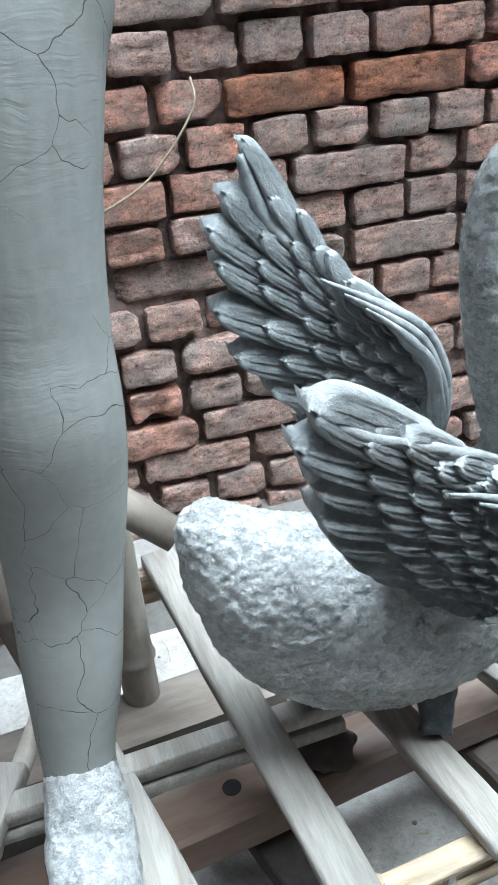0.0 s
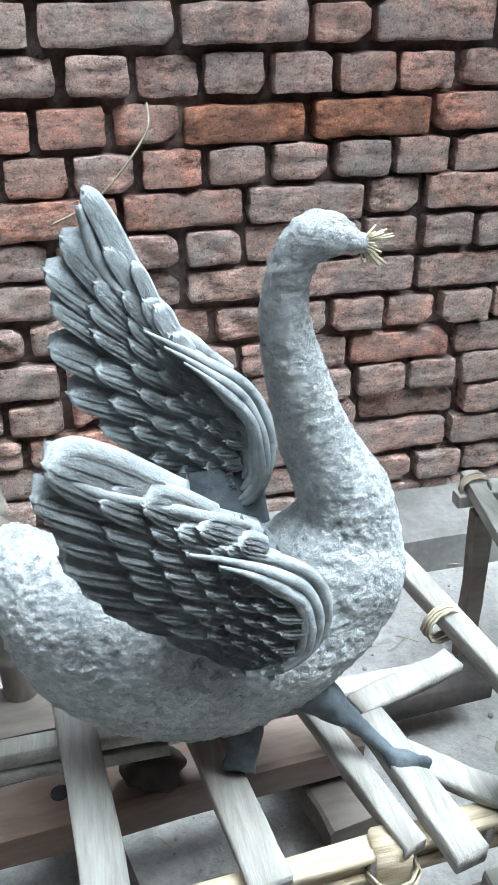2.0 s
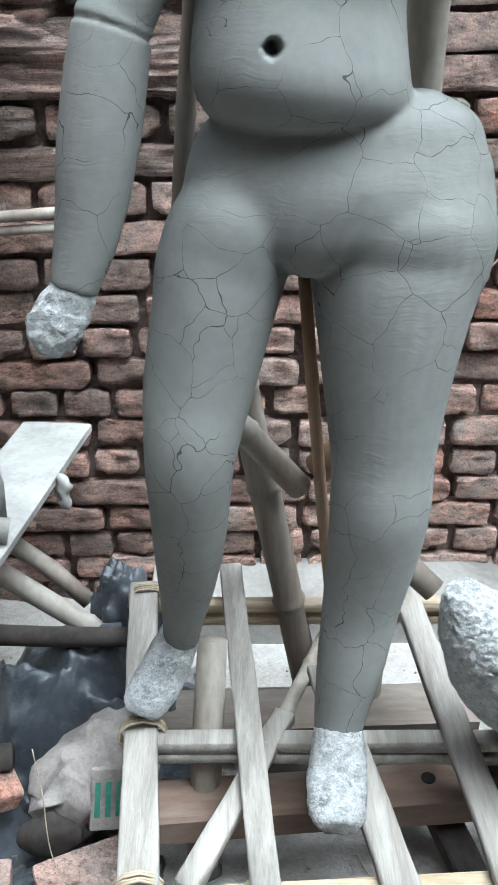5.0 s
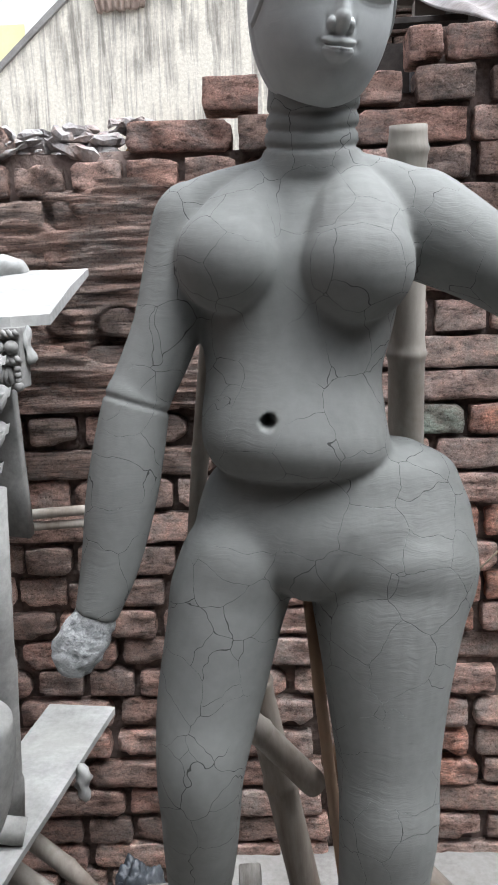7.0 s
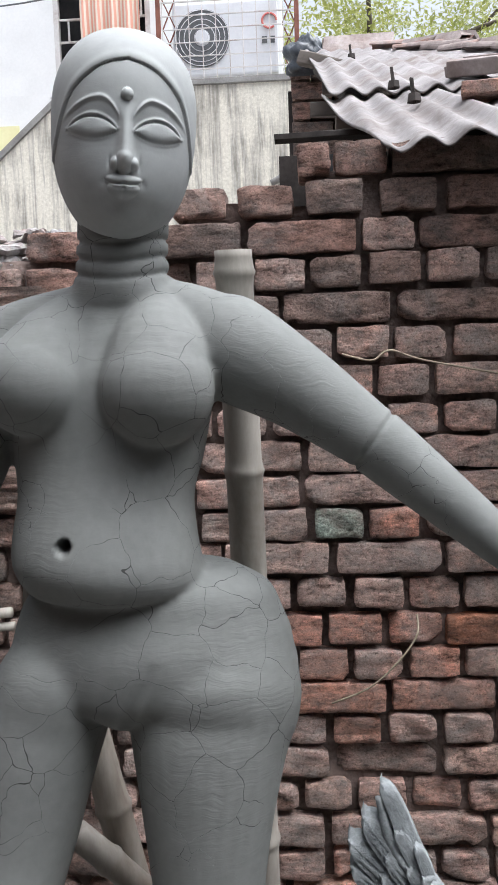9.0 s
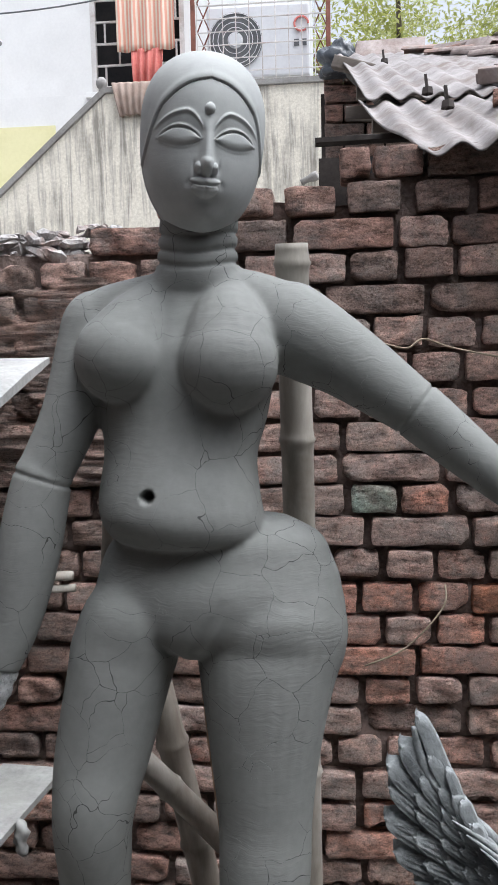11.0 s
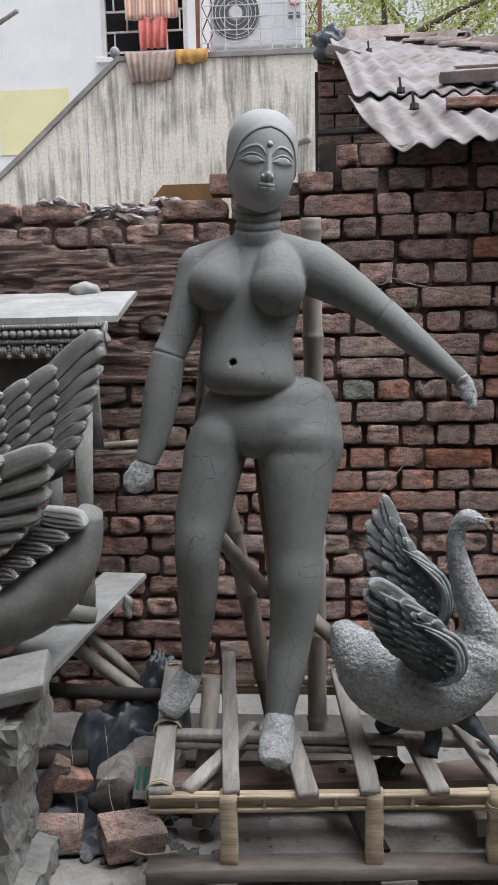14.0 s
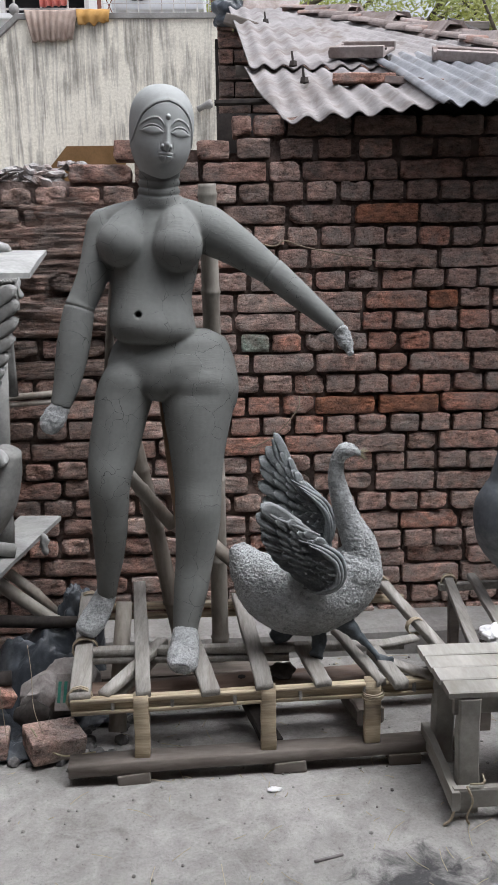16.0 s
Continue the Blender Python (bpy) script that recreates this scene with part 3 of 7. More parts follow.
def brick_wall():
    wall = thing("wall_north", (0, 1.9, 0), "old weathered brick wall of dusty red-brown bricks", "wall", kind="structure")
    # mortar body: rough face behind the bricks
    bm = bmesh.new()
    xs = [-4.0 + 0.05 * i for i in range(161)]
    zs = [-0.25 + 0.05 * i for i in range(44)]
    grid = []
    for z in zs:
        grid.append([])
        for x in xs:
            top = 1.70 if x < -0.32 else (1.80 if x < 0.0 else 1.86)
            zz = min(z, top + 0.02 * noise.noise((x * 6, 0, 0)))
            y = 1.936 + 0.011 * noise.noise((x * 11, z * 11, 4)) + 0.03 * max(0, noise.noise((x * 2.7, z * 2.7, 11)) - 0.1)
            grid[-1].append(bm.verts.new((x, y - 1.9, zz)))
    for a, b in zip(grid, grid[1:]):
        for i in range(len(xs) - 1):
            bm.faces.new((a[i], a[i + 1], b[i + 1], b[i]))
    back0 = [bm.verts.new((v.co.x, 0.26, v.co.z)) for v in grid[-1]]
    back1 = [bm.verts.new((v.co.x, 0.26, -0.25)) for v in grid[-1]]
    for i in range(len(xs) - 1):
        bm.faces.new((grid[-1][i], grid[-1][i + 1], back0[i + 1], back0[i]))
        bm.faces.new((back0[i], back0[i + 1], back1[i + 1], back1[i]))
    for k in (0, -1):
        bm.faces.new([r[k] for r in grid] + [back0[k], back1[k]])
    bmesh.ops.recalc_face_normals(bm, faces=bm.faces)
    part("mortar", bm, M["mortar"], wall, "dark crumbling mortar", True)
    kinds = ["brick", "brick_red", "brick_orange", "brick_teal", "brick_dark"]
    cache = {}

    def mesh(L, variant, wear, kind):
        key = (round(L, 2), variant, wear, kind)
        if key not in cache:
            cache[key] = brick_mesh("brick", round(L, 2) - 0.011, variant * 3.7 + L * 50, wear, M[kind])
        return cache[key]

    # course by course from the top: headers (0.124) or stretchers (0.243), and where one joint falls
    plan = {-3: ("S", 0.01), -2: ("H", -0.059), -1: ("S", -0.058), 0: ("H", 0.075), 1: ("S", 0.136), 2: ("H", 0.005), 3: ("S", 0.095), 4: ("H", 0.234), 5: ("S", 0.302), 6: ("S", 0.05), 7: ("H", 0.066), 8: ("S", 0.113), 9: ("H", 0.028), 10: ("S", 0.216), 11: ("H", 0.026), 12: ("S", 0.231), 13: ("H", -0.027), 14: ("S", 0.465), 15: ("H", 0.03), 16: ("S", 0.208), 17: ("H", 0.09), 18: ("S", 0.245), 19: ("S", 0.10), 20: ("H", 0.0), 21: ("S", 0.12), 22: ("H", 0.05)}
    rng = random.Random(7)
    for k, (bond, joint) in plan.items():
        pitch = 0.243 if bond == "S" else 0.1235
        left, right = -1.62, 1.75
        if k == -2:
            pitch = 0.148
        if k == -3:
            left = 0.0
        elif k == -2:
            left = -0.36
        x = joint - pitch * math.ceil((joint - left) / pitch)
        z0 = TOP_Z - COURSE * k
        if k == -3:
            x = -0.069
        while x < right:
            L = pitch
            if bond == "S" and rng.random() < 0.12:
                L = 0.12
            if k == 6 and x > 0.25:
                L = 0.122
            if k == 10 and -0.2 < x < 0.15:
                L = 0.13
            if k == -3 and x < 0:
                L = 0.08
            if k == -1 and abs(x + 0.058) < 0.01:
                L = 0.105
            c = x + L / 2
            if k == -1 and -1.0 < c < -0.70:
                x += L
                continue
            L_use = round(L * 100) / 100 - (0.02 if k == -2 else 0.0)
            wear = rng.choice((0.3, 0.5, 0.7, 0.9, 1.2))
            if k >= 13 and c < 0.35:
                wear = rng.choice((0.9, 1.3, 1.7))
            if c < -0.45 and k < 9:
                wear = rng.choice((0.9, 1.3, 1.7))
            kind = "brick"
            if c < -0.42 or (k <= 1):
                kind = "brick_dark" if rng.random() < 0.75 else "brick"
            if c < -0.42 and 1 <= k < 9 and rng.random() < 0.75:
                kind = "brick_layered"
            if k in (7,) and -0.06 < c < 0.06 or k == 6 and -0.15 < c < 0.02:
                kind = "brick_teal"
            elif k == 10 and 0.2 < c < 0.72 or k == 9 and 0.55 < c < 0.62:
                kind = "brick_orange"
            elif (k in (10, 11, 12, 13) and -0.2 < c < 0.24) or (k in (17, 18) and -0.05 < c < 0.14) or (1 < k < 9 and 0.4 < c and rng.random() < 0.35):
                kind = "brick_red" if rng.random() < 0.62 else "brick"
            if (k, round(c, 1)) in ((1, 0.5), (5, 0.7), (5, 0.6)):
                kind = "brick_orange"
            elif (k, round(c, 1)) in ((2, 0.5), (2, 0.7), (7, 0.1), (7, 0.6), (9, 0.6), (10, 0.8), (16, 0.7)):
                kind = "brick_red"
            ob = new("brick", mesh(L_use, rng.randrange(7), wear, kind))
            ob.parent = wall
            deep = rng.uniform(-0.008, 0.008) + (0.018 if rng.random() < 0.06 else 0)
            sag = 0.004 * math.sin(c * 2.3 + k)
            ob.matrix_basis = pose(c + rng.uniform(-0.003, 0.003), deep, z0 + sag + rng.uniform(-0.003, 0.003), rng.uniform(-1.5, 1.5), rng.uniform(-1.3, 1.3), rng.uniform(-2, 2))
            x += L
    # rain-washed stretch, where faces and joints have worn into one
    bm = bmesh.new()
    nx, nz = 110, 74
    g = []
    for j in range(nz + 1):
        row = []
        for i in range(nx + 1):
            x, z = -1.62 + 1.2 * i / nx, 1.14 + 0.50 * j / nz
            rim = min(1.0, (x + 1.66) / 0.06, (-0.40 - x) / 0.16, (z - 1.12) / 0.10, (1.66 - z) / 0.05)
            worn = noise.noise((x * 4.2, z * 6.5, 21)) + 0.5 * noise.noise((x * 11, z * 17, 5)) + 0.5 * rim - 0.30
            y = -0.006 if worn > 0 else min(0.045, -0.006 - worn * 0.16)
            y += 0.011 * noise.noise((x * 5 + 0.6 * z, z * 75, 2)) + 0.007 * noise.noise((x * 16, z * 150, 8)) + 0.008 * noise.noise((x * 7, z * 12, 3))
            row.append(bm.verts.new((x, y, z)))
        g.append(row)
    for a, b in zip(g, g[1:]):
        for i in range(nx):
            bm.faces.new((a[i], a[i + 1], b[i + 1], b[i]))
    part("worn_face", bm, M["brick_layered"], wall, "rain-washed brick face worn into thin layers", True)
    # crumbled capping on the lower, left stretch
    bm = bmesh.new()
    for i in range(150):
        x = random.uniform(-1.08, -0.62)
        z = 1.715 + random.uniform(-0.02, 0.045) * (1.0 if -0.98 < x < -0.70 else 0.3) + (0.04 if not -1.0 < x < -0.70 else 0.0)
        r = random.uniform(0.008, 0.028)
        ellipsoid(bm, (x, random.uniform(0.02, 0.2), z), (r * random.uniform(0.8, 1.8), r, r * random.uniform(0.4, 0.8)), (random.uniform(-30, 30), random.uniform(-30, 30), 0), 8)
    for v in bm.verts:
        v.co += Vector(noise.noise_vector(v.co * 40)) * 0.012
    tagged(part("rubble_capping", bm, M["rubble"], wall, "pale crumbled mortar rubble"), kind="stuff")
    return wall


def ledge():
    bm = bmesh.new()
    prev = None
    for i in range(44):
        x = -0.64 + i * 0.06
        e = 0.012 * noise.noise((x * 5, 1, 0))
        ring = [bm.verts.new(p) for p in ((x, 1.93, 0.015 + e * 0.5), (x, 1.74 + e, 0.005 + e), (x, 1.725 + e, -0.006), (x, 1.72 + e, -0.2), (x, 1.93, -0.2))]
        if prev:
            for j in range(5):
                bm.faces.new((prev[j], prev[(j + 1) % 5], ring[(j + 1) % 5], ring[j]))
        else:
            bm.faces.new(ring)
        prev = ring
    bm.faces.new(prev[::-1])
    bmesh.ops.recalc_face_normals(bm, faces=bm.faces)
    single("ledge", bm, M["ledge"], "low cement ledge along the foot of the wall", "ledge", kind="structure")


# ---- standing clay figure ----


def head_bm(place, turn):
    """Oval head with almond eyes, slim nose, small full mouth and a hair cap with a rolled edge."""
    bm = bmesh.new()
    zs = (-0.1337, 0.1140)
    NV, NU = 250, 300

    def radius(v):
        if v > 0.02:
            return 0.0850 * max(1e-4, 1 - ((v - 0.02) / 0.0942) ** 2.3) ** 0.435
        return 0.0850 * max(1e-4, 1 - ((0.02 - v) / 0.1540) ** 2.6) ** 0.55

    def dome(x, y, power=0.5):
        return max(0.0, 1 - x * x - y * y) ** power

    def relief(u, v):
        """How far the face stands out at u across, v up."""
        a = abs(u)
        d = 0.0
        # eye hollows under the brow, then the eyeball and its lids
        d -= 0.0036 * math.exp(-((a - 0.030) / 0.026) ** 2 - ((v + 0.010) / 0.016) ** 2)
        du = (a - 0.0365) / 0.0275
        dv = v + 0.0130 - 0.0022 * du
        if abs(du) < 1.12:
            up = 0.0140 * max(0.0, 1 - du * du) ** 0.8
            lo = 0.0105 * max(0.0, 1 - du * du) ** 0.8
            e = dv / (up + 1e-4) if dv > 0 else dv / (lo + 1e-4)
            if abs(du) < 1 and abs(e) < 1:
                d += 0.0055 * (dome(e, du * 0.8) if e > 0 else dome(e, du * 0.8, 0.8))
            fade = max(0.0, 1.12 - abs(du)) ** 0.5
            # crisp upper lid, faint lower one
            d += 0.0034 * fade * math.exp(-((dv - up - 0.0014) / 0.0018) ** 2)
            d -= 0.0026 * fade * math.exp(-((dv - up + 0.0016) / 0.0010) ** 2)
            d += 0.0010 * fade * math.exp(-((dv + lo + 0.0010) / 0.0016) ** 2)
        # brow arcs run down into the bridge of the nose
        vb = 0.0200 - 0.0105 * ((a - 0.030) / 0.030) ** 2 if a > 0.030 else 0.0200 - 0.0195 * ((0.030 - a) / 0.022) ** 2
        if 0.008 < a < 0.072:
            fade = min(1.0, (a - 0.006) / 0.008, (0.072 - a) / 0.016)
            d += 0.0024 * fade * math.exp(-((v - vb) / 0.0026) ** 2)
            if v < vb:
                d -= 0.0004 * fade * math.exp(-((v - vb + 0.004) / 0.0030) ** 2)
        # nose: ridge, rounded tip, wings
        rise = np.interp(v, [-0.062, -0.046, -0.035, -0.010, 0.006, 0.016], [0.0, 0.0155, 0.0130, 0.0070, 0.0024, 0.0])
        wide = np.interp(v, [-0.05, -0.03, -0.005, 0.012], [0.0085, 0.0068, 0.0062, 0.010])
        ridge = rise * math.exp(-abs(u / wide) ** 2.4)
        tip = 0.0165 * dome(u / 0.0100, (v + 0.0460) / 0.0165, 0.9)
        wing = 0.0085 * dome((a - 0.0095) / 0.0068, (v + 0.0500) / 0.0080, 0.9)
        d += max(ridge, tip, wing)
        d -= 0.0018 * math.exp(-((a - 0.0168) / 0.0022) ** 2 - ((v + 0.0490) / 0.0070) ** 2)
        d -= 0.0030 * math.exp(-((a - 0.0062) / 0.0026) ** 2 - ((v + 0.0592) / 0.0020) ** 2)
        # mouth: two full lips, a dark line between them with raised corners
        mw = 0.0205
        vm = -0.0730 + 0.0062 * (a / mw) ** 2 + 0.0010 * math.exp(-(u / 0.003) ** 2)
        k = 1 - (a / mw) ** 2
        if k > 0:
            hu = 0.0054 * k ** 0.8 + 0.0008
            d += 0.0062 * k ** 0.7 * dome(0, (v - vm - 0.0040 * k) / (hu + 0.0014), 0.8)
        k2 = 1 - (a / (mw * 0.86)) ** 2
        if k2 > 0:
            d += 0.0082 * k2 ** 0.6 * dome(0, (v - vm + 0.0062) / (0.0072 * k2 ** 0.5 + 0.0004), 0.8)
            d -= 0.0015 * math.exp(-(u / 0.0025) ** 2 - ((v - vm + 0.004) / 0.004) ** 2)
        d -= 0.0042 * math.exp(-((v - vm) / 0.0014) ** 2) * max(0.0, 1 - (a / (mw * 1.12)) ** 2)
        d -= 0.0015 * math.exp(-((a - mw * 1.05) / 0.004) ** 2 - ((v + 0.069) / 0.005) ** 2)
        d += 0.0030 * math.exp(-(u / 0.03) ** 2 - ((v + 0.0735) / 0.016) ** 2)
        d -= 0.0020 * math.exp(-(u / 0.016) ** 2 - ((v + 0.0905) / 0.005) ** 2)
        d += 0.0065 * math.exp(-(u / 0.022) ** 2 - ((v + 0.106) / 0.013) ** 2)
        # forehead mark
        d += 0.0058 * dome(u / 0.0068, (v - 0.0237) / 0.0068)
        return d

    rings = []
    for i in range(NV + 1):
        s = i / NV
        g = s + 0.75 * s * (1 - s) * (2 * s - 1)
        v = zs[0] + (zs[1] - zs[0]) * g
        R = radius(v)
        ring = []
        for j in range(NU):
            g = j / NU * 2 - 1
            th = math.pi * (0.30 * g + 0.70 * g ** 3)
            u, w = R * math.sin(th), R * math.cos(th)
            front = max(0.0, math.cos(th))
            w = w * (1.15 if w > 0 else 1.05)
            if w > 0 and v < -0.04:
                w += 0.007 * front * min(1.0, (-0.04 - v) / 0.05)
            out = Vector((u, w, 0)).normalized()
            d = relief(u, v + 0.0075) * min(1.0, front * 2.2) if front > 0.12 else 0.0
            a = abs(u)
            hl = 0.0535 - 0.058 * (a / 0.08) ** 2.2 - 0.03 * max(0.0, (a - 0.058) / 0.02) ** 2 + 0.0025 * math.exp(-a / 0.006)
            if front <= 0.03:
                d += 0.0016
            elif v > hl:
                q = v - hl
                d += 0.0016 * min(1.0, q / 0.0015) + 0.0012 * math.exp(-((q - 0.006) / 0.0055) ** 2)
            else:
                d -= 0.0016 * math.exp(-((v - hl) / 0.0016) ** 2)
            p = Vector((u, -w, v)) + Vector((out.x, -out.y, 0)) * d
            ring.append(bm.verts.new(p))
        rings.append(ring)
    for a, b in zip(rings, rings[1:]):
        for j in range(NU):
            bm.faces.new((a[j], a[(j + 1) % NU], b[(j + 1) % NU], b[j]))
    bm.faces.new(rings[0][::-1])
    bm.faces.new(rings[-1])
    bmesh.ops.transform(bm, matrix=pose(*place, *turn), verts=bm.verts)
    bmesh.ops.recalc_face_normals(bm, faces=bm.faces)
    return bm


def join_into(dst, src, slot):
    """Adds src's faces to dst with a material slot."""
    table = {}
    for v in src.verts:
        table[v] = dst.verts.new(v.co)
    for f in src.faces:
        try:
            g = dst.faces.new([table[v] for v in f.verts])
            g.material_index = slot
        except ValueError:
            pass
    src.free()


def clay_figure():
    bm = bmesh.new()
    # trunk
    tube(bm, [(-0.290, 1.165, 1.555, 0.072, 0.058), (-0.291, 1.165, 1.535, 0.115, 0.062), (-0.291, 1.162, 1.515, 0.150, 0.066), (-0.293, 1.155, 1.485, 0.160, 0.074), (-0.312, 1.145, 1.44, 0.138, 0.080), (-0.317, 1.14, 1.35, 0.121, 0.076), (-0.322, 1.134, 1.30, 0.112, 0.080), (-0.324, 1.126, 1.255, 0.116, 0.090), (-0.322, 1.122, 1.222, 0.119, 0.095), (-0.316, 1.124, 1.197, 0.117, 0.093), (-0.312, 1.13, 1.178, 0.104, 0.084), (-0.31, 1.14, 1.168, 0.06, 0.05)], n=36, flat=True)
    # hips, below the fold of the belly
    tube(bm, [(-0.268, 1.150, 1.205, 0.100, 0.060), (-0.272, 1.148, 1.180, 0.150, 0.082), (-0.275, 1.148, 1.148, 0.170, 0.092), (-0.274, 1.146, 1.106, 0.183, 0.102), (-0.279, 1.145, 1.068, 0.172, 0.101), (-0.293, 1.143, 1.044, 0.110, 0.094), (-0.304, 1.143, 1.024, 0.060, 0.078), (-0.308, 1.143, 1.006, 0.028, 0.05)], n=40, flat=True)
    ellipsoid(bm, (-0.185, 1.15, 1.07), (0.100, 0.098, 0.085), (0, 0, 0), 28)
    # chest
    ellipsoid(bm, (-0.395, 1.098, 1.442), (0.067, 0.064, 0.066), (0, 0, 0), 28)
    ellipsoid(bm, (-0.245, 1.088, 1.43), (0.070, 0.068, 0.069), (0, 0, 0), 28)
    tube(bm, [(-0.30, 1.163, 1.532, 0.040), (-0.37, 1.16, 1.520, 0.040), (-0.43, 1.156, 1.505, 0.040), (-0.45, 1.152, 1.485, 0.042)], n=20)
    tube(bm, [(-0.28, 1.163, 1.532, 0.042), (-0.22, 1.16, 1.517, 0.046), (-0.17, 1.156, 1.490, 0.056)], n=20)
    tube(bm, [(-0.35, 1.150, 1.525, 0.035), (-0.375, 1.120, 1.482, 0.055), (-0.393, 1.102, 1.447, 0.065)], n=20)
    tube(bm, [(-0.25, 1.150, 1.525, 0.040), (-0.246, 1.112, 1.478, 0.060), (-0.245, 1.092, 1.437, 0.068)], n=20)
    # neck
    tube(bm, [(-0.287, 1.155, 1.66, 0.056), (-0.290, 1.155, 1.62, 0.057), (-0.293, 1.158, 1.585, 0.058), (-0.293, 1.16, 1.558, 0.064), (-0.292, 1.163, 1.535, 0.085, 0.065)], n=28, flat=True)
    # legs
    tube(bm, [(-0.20, 1.15, 1.10, 0.085, 0.085), (-0.198, 1.144, 1.06, 0.113, 0.103), (-0.199, 1.14, 1.016, 0.113, 0.098), (-0.203, 1.13, 0.968, 0.100, 0.095), (-0.207, 1.115, 0.87, 0.082, 0.083), (-0.208, 1.10, 0.77, 0.069, 0.071), (-0.209, 1.086, 0.70, 0.067, 0.068), (-0.214, 1.088, 0.63, 0.0635, 0.064), (-0.226, 1.088, 0.53, 0.055, 0.06), (-0.240, 1.065, 0.44, 0.0485, 0.052), (-0.254, 1.045, 0.36, 0.038, 0.042), (-0.256, 1.03, 0.325, 0.036, 0.038)], n=30)
    tube(bm, [(-0.385, 1.15, 1.11, 0.055, 0.075), (-0.396, 1.141, 1.065, 0.076, 0.097), (-0.414, 1.13, 1.01, 0.080, 0.090), (-0.424, 1.12, 0.965, 0.076, 0.086), (-0.446, 1.10, 0.865, 0.070, 0.074), (-0.455, 1.085, 0.81, 0.063, 0.067), (-0.461, 1.083, 0.76, 0.058, 0.063), (-0.464, 1.095, 0.70, 0.0545, 0.059), (-0.470, 1.115, 0.62, 0.0505, 0.056), (-0.479, 1.138, 0.53, 0.042, 0.047), (-0.489, 1.15, 0.455, 0.032, 0.037), (-0.496, 1.165, 0.405, 0.029, 0.031)], n=30)
    # arms
    tube(bm, [(-0.425, 1.155, 1.515, 0.030), (-0.447, 1.152, 1.498, 0.043), (-0.458, 1.145, 1.455, 0.0445), (-0.480, 1.125, 1.36, 0.0430), (-0.519, 1.105, 1.272, 0.0395)], n=24)
    tube(bm, [(-0.512, 1.107, 1.285, 0.037), (-0.520, 1.104, 1.268, 0.0425), (-0.541, 1.092, 1.166, 0.0455), (-0.561, 1.08, 1.07, 0.0375), (-0.582, 1.067, 1.003, 0.0275)], n=24)
    tube(bm, [(-0.205, 1.158, 1.505, 0.05), (-0.165, 1.155, 1.480, 0.0665), (-0.081, 1.136, 1.429, 0.054), (0.0135, 1.112, 1.3597, 0.0395)], n=24)
    tube(bm, [(0.0003, 1.115, 1.3714, 0.0375), (0.0155, 1.112, 1.3577, 0.041), (0.1047, 1.10, 1.2806, 0.0335), (0.185, 1.08, 1.2108, 0.0235), (0.198, 1.077, 1.199, 0.021)], n=24)
    skin = remeshed(bm, 0.0035, 9)
    for k in range(24):
        bmesh.ops.smooth_vert(skin, verts=[v for v in skin.verts if 1.035 < v.co.z < 1.150 and -0.5 < v.co.x < -0.05], factor=0.5, use_axis_x=True, use_axis_y=True, use_axis_z=True)
    navel = Vector((-0.354, 1.058, 1.252))
    for v in skin.verts:
        d = ((v.co.x - navel.x) ** 2 + (v.co.z - navel.z) ** 2) ** 0.5
        if d < 0.010 and v.co.y < 1.1:
            v.co.y += 0.03 * (1 - (d / 0.010) ** 2)
    # creases: rings at the elbows, folds of the neck
    for at, way, reach in (((-0.519, 1.105, 1.270), (-0.30, -0.16, -0.94), 0.065), ((0.012, 1.113, 1.361), (0.79, -0.10, -0.60), 0.062)):
        at, way = Vector(at), Vector(way).normalized()
        for v in skin.verts:
            if (v.co - at).length < reach:
                d = abs((v.co - at).dot(way))
                if d < 0.0045:
                    v.co -= v.normal * 0.0038 * (1 - d / 0.0045)
    for p, q in (((-0.300, 1.025), (-0.255, 1.11)), ((-0.328, 1.015), (-0.36, 1.045))):
        p, q = Vector(p), Vector(q)
        for v in skin.verts:
            if v.co.y < 1.12:
                c = Vector((v.co.x, v.co.z))
                k = min(1.0, max(0.0, (c - p).dot(q - p) / (q - p).length_squared))
                d = (c - p.lerp(q, k)).length
                if d < 0.009:
                    v.co.y += 0.0042 * (1 - k) ** 0.6 * (1 - (d / 0.009) ** 2)
    for z in (1.604, 1.584, 1.564):
        for v in skin.verts:
            if abs(v.co.x + 0.29) < 0.08 and 1.54 < v.co.z < 1.66:
                d = abs(v.co.z - z - 0.010 * ((v.co.x + 0.29) / 0.055) ** 2)
                if d < 0.0055:
                    v.co -= v.normal * 0.0050 * (1 - d / 0.0055)
    join_into(skin, head_bm((-0.279, 1.136, 1.738), (-1, 5.0, 13.5)), 2)
    # rough unfinished feet and hands
    rough = bmesh.new()
    tube(rough, [(-0.258, 1.035, 0.35, 0.034), (-0.257, 1.015, 0.325, 0.040), (-0.261, 0.978, 0.298, 0.045, 0.032), (-0.265, 0.938, 0.287, 0.044, 0.027), (-0.266, 0.910, 0.283, 0.029, 0.018)], n=24)
    tube(rough, [(-0.494, 1.165, 0.425, 0.029), (-0.507, 1.155, 0.39, 0.036), (-0.535, 1.125, 0.345, 0.040, 0.032), (-0.553, 1.102, 0.324, 0.035, 0.026), (-0.560, 1.09, 0.314, 0.022, 0.016)], n=24)
    tube(rough, [(-0.580, 1.068, 1.008, 0.026), (-0.592, 1.062, 0.985, 0.031, 0.024), (-0.606, 1.055, 0.962, 0.033, 0.022), (-0.617, 1.050, 0.942, 0.024, 0.016), (-0.622, 1.048, 0.933, 0.010)], n=22)
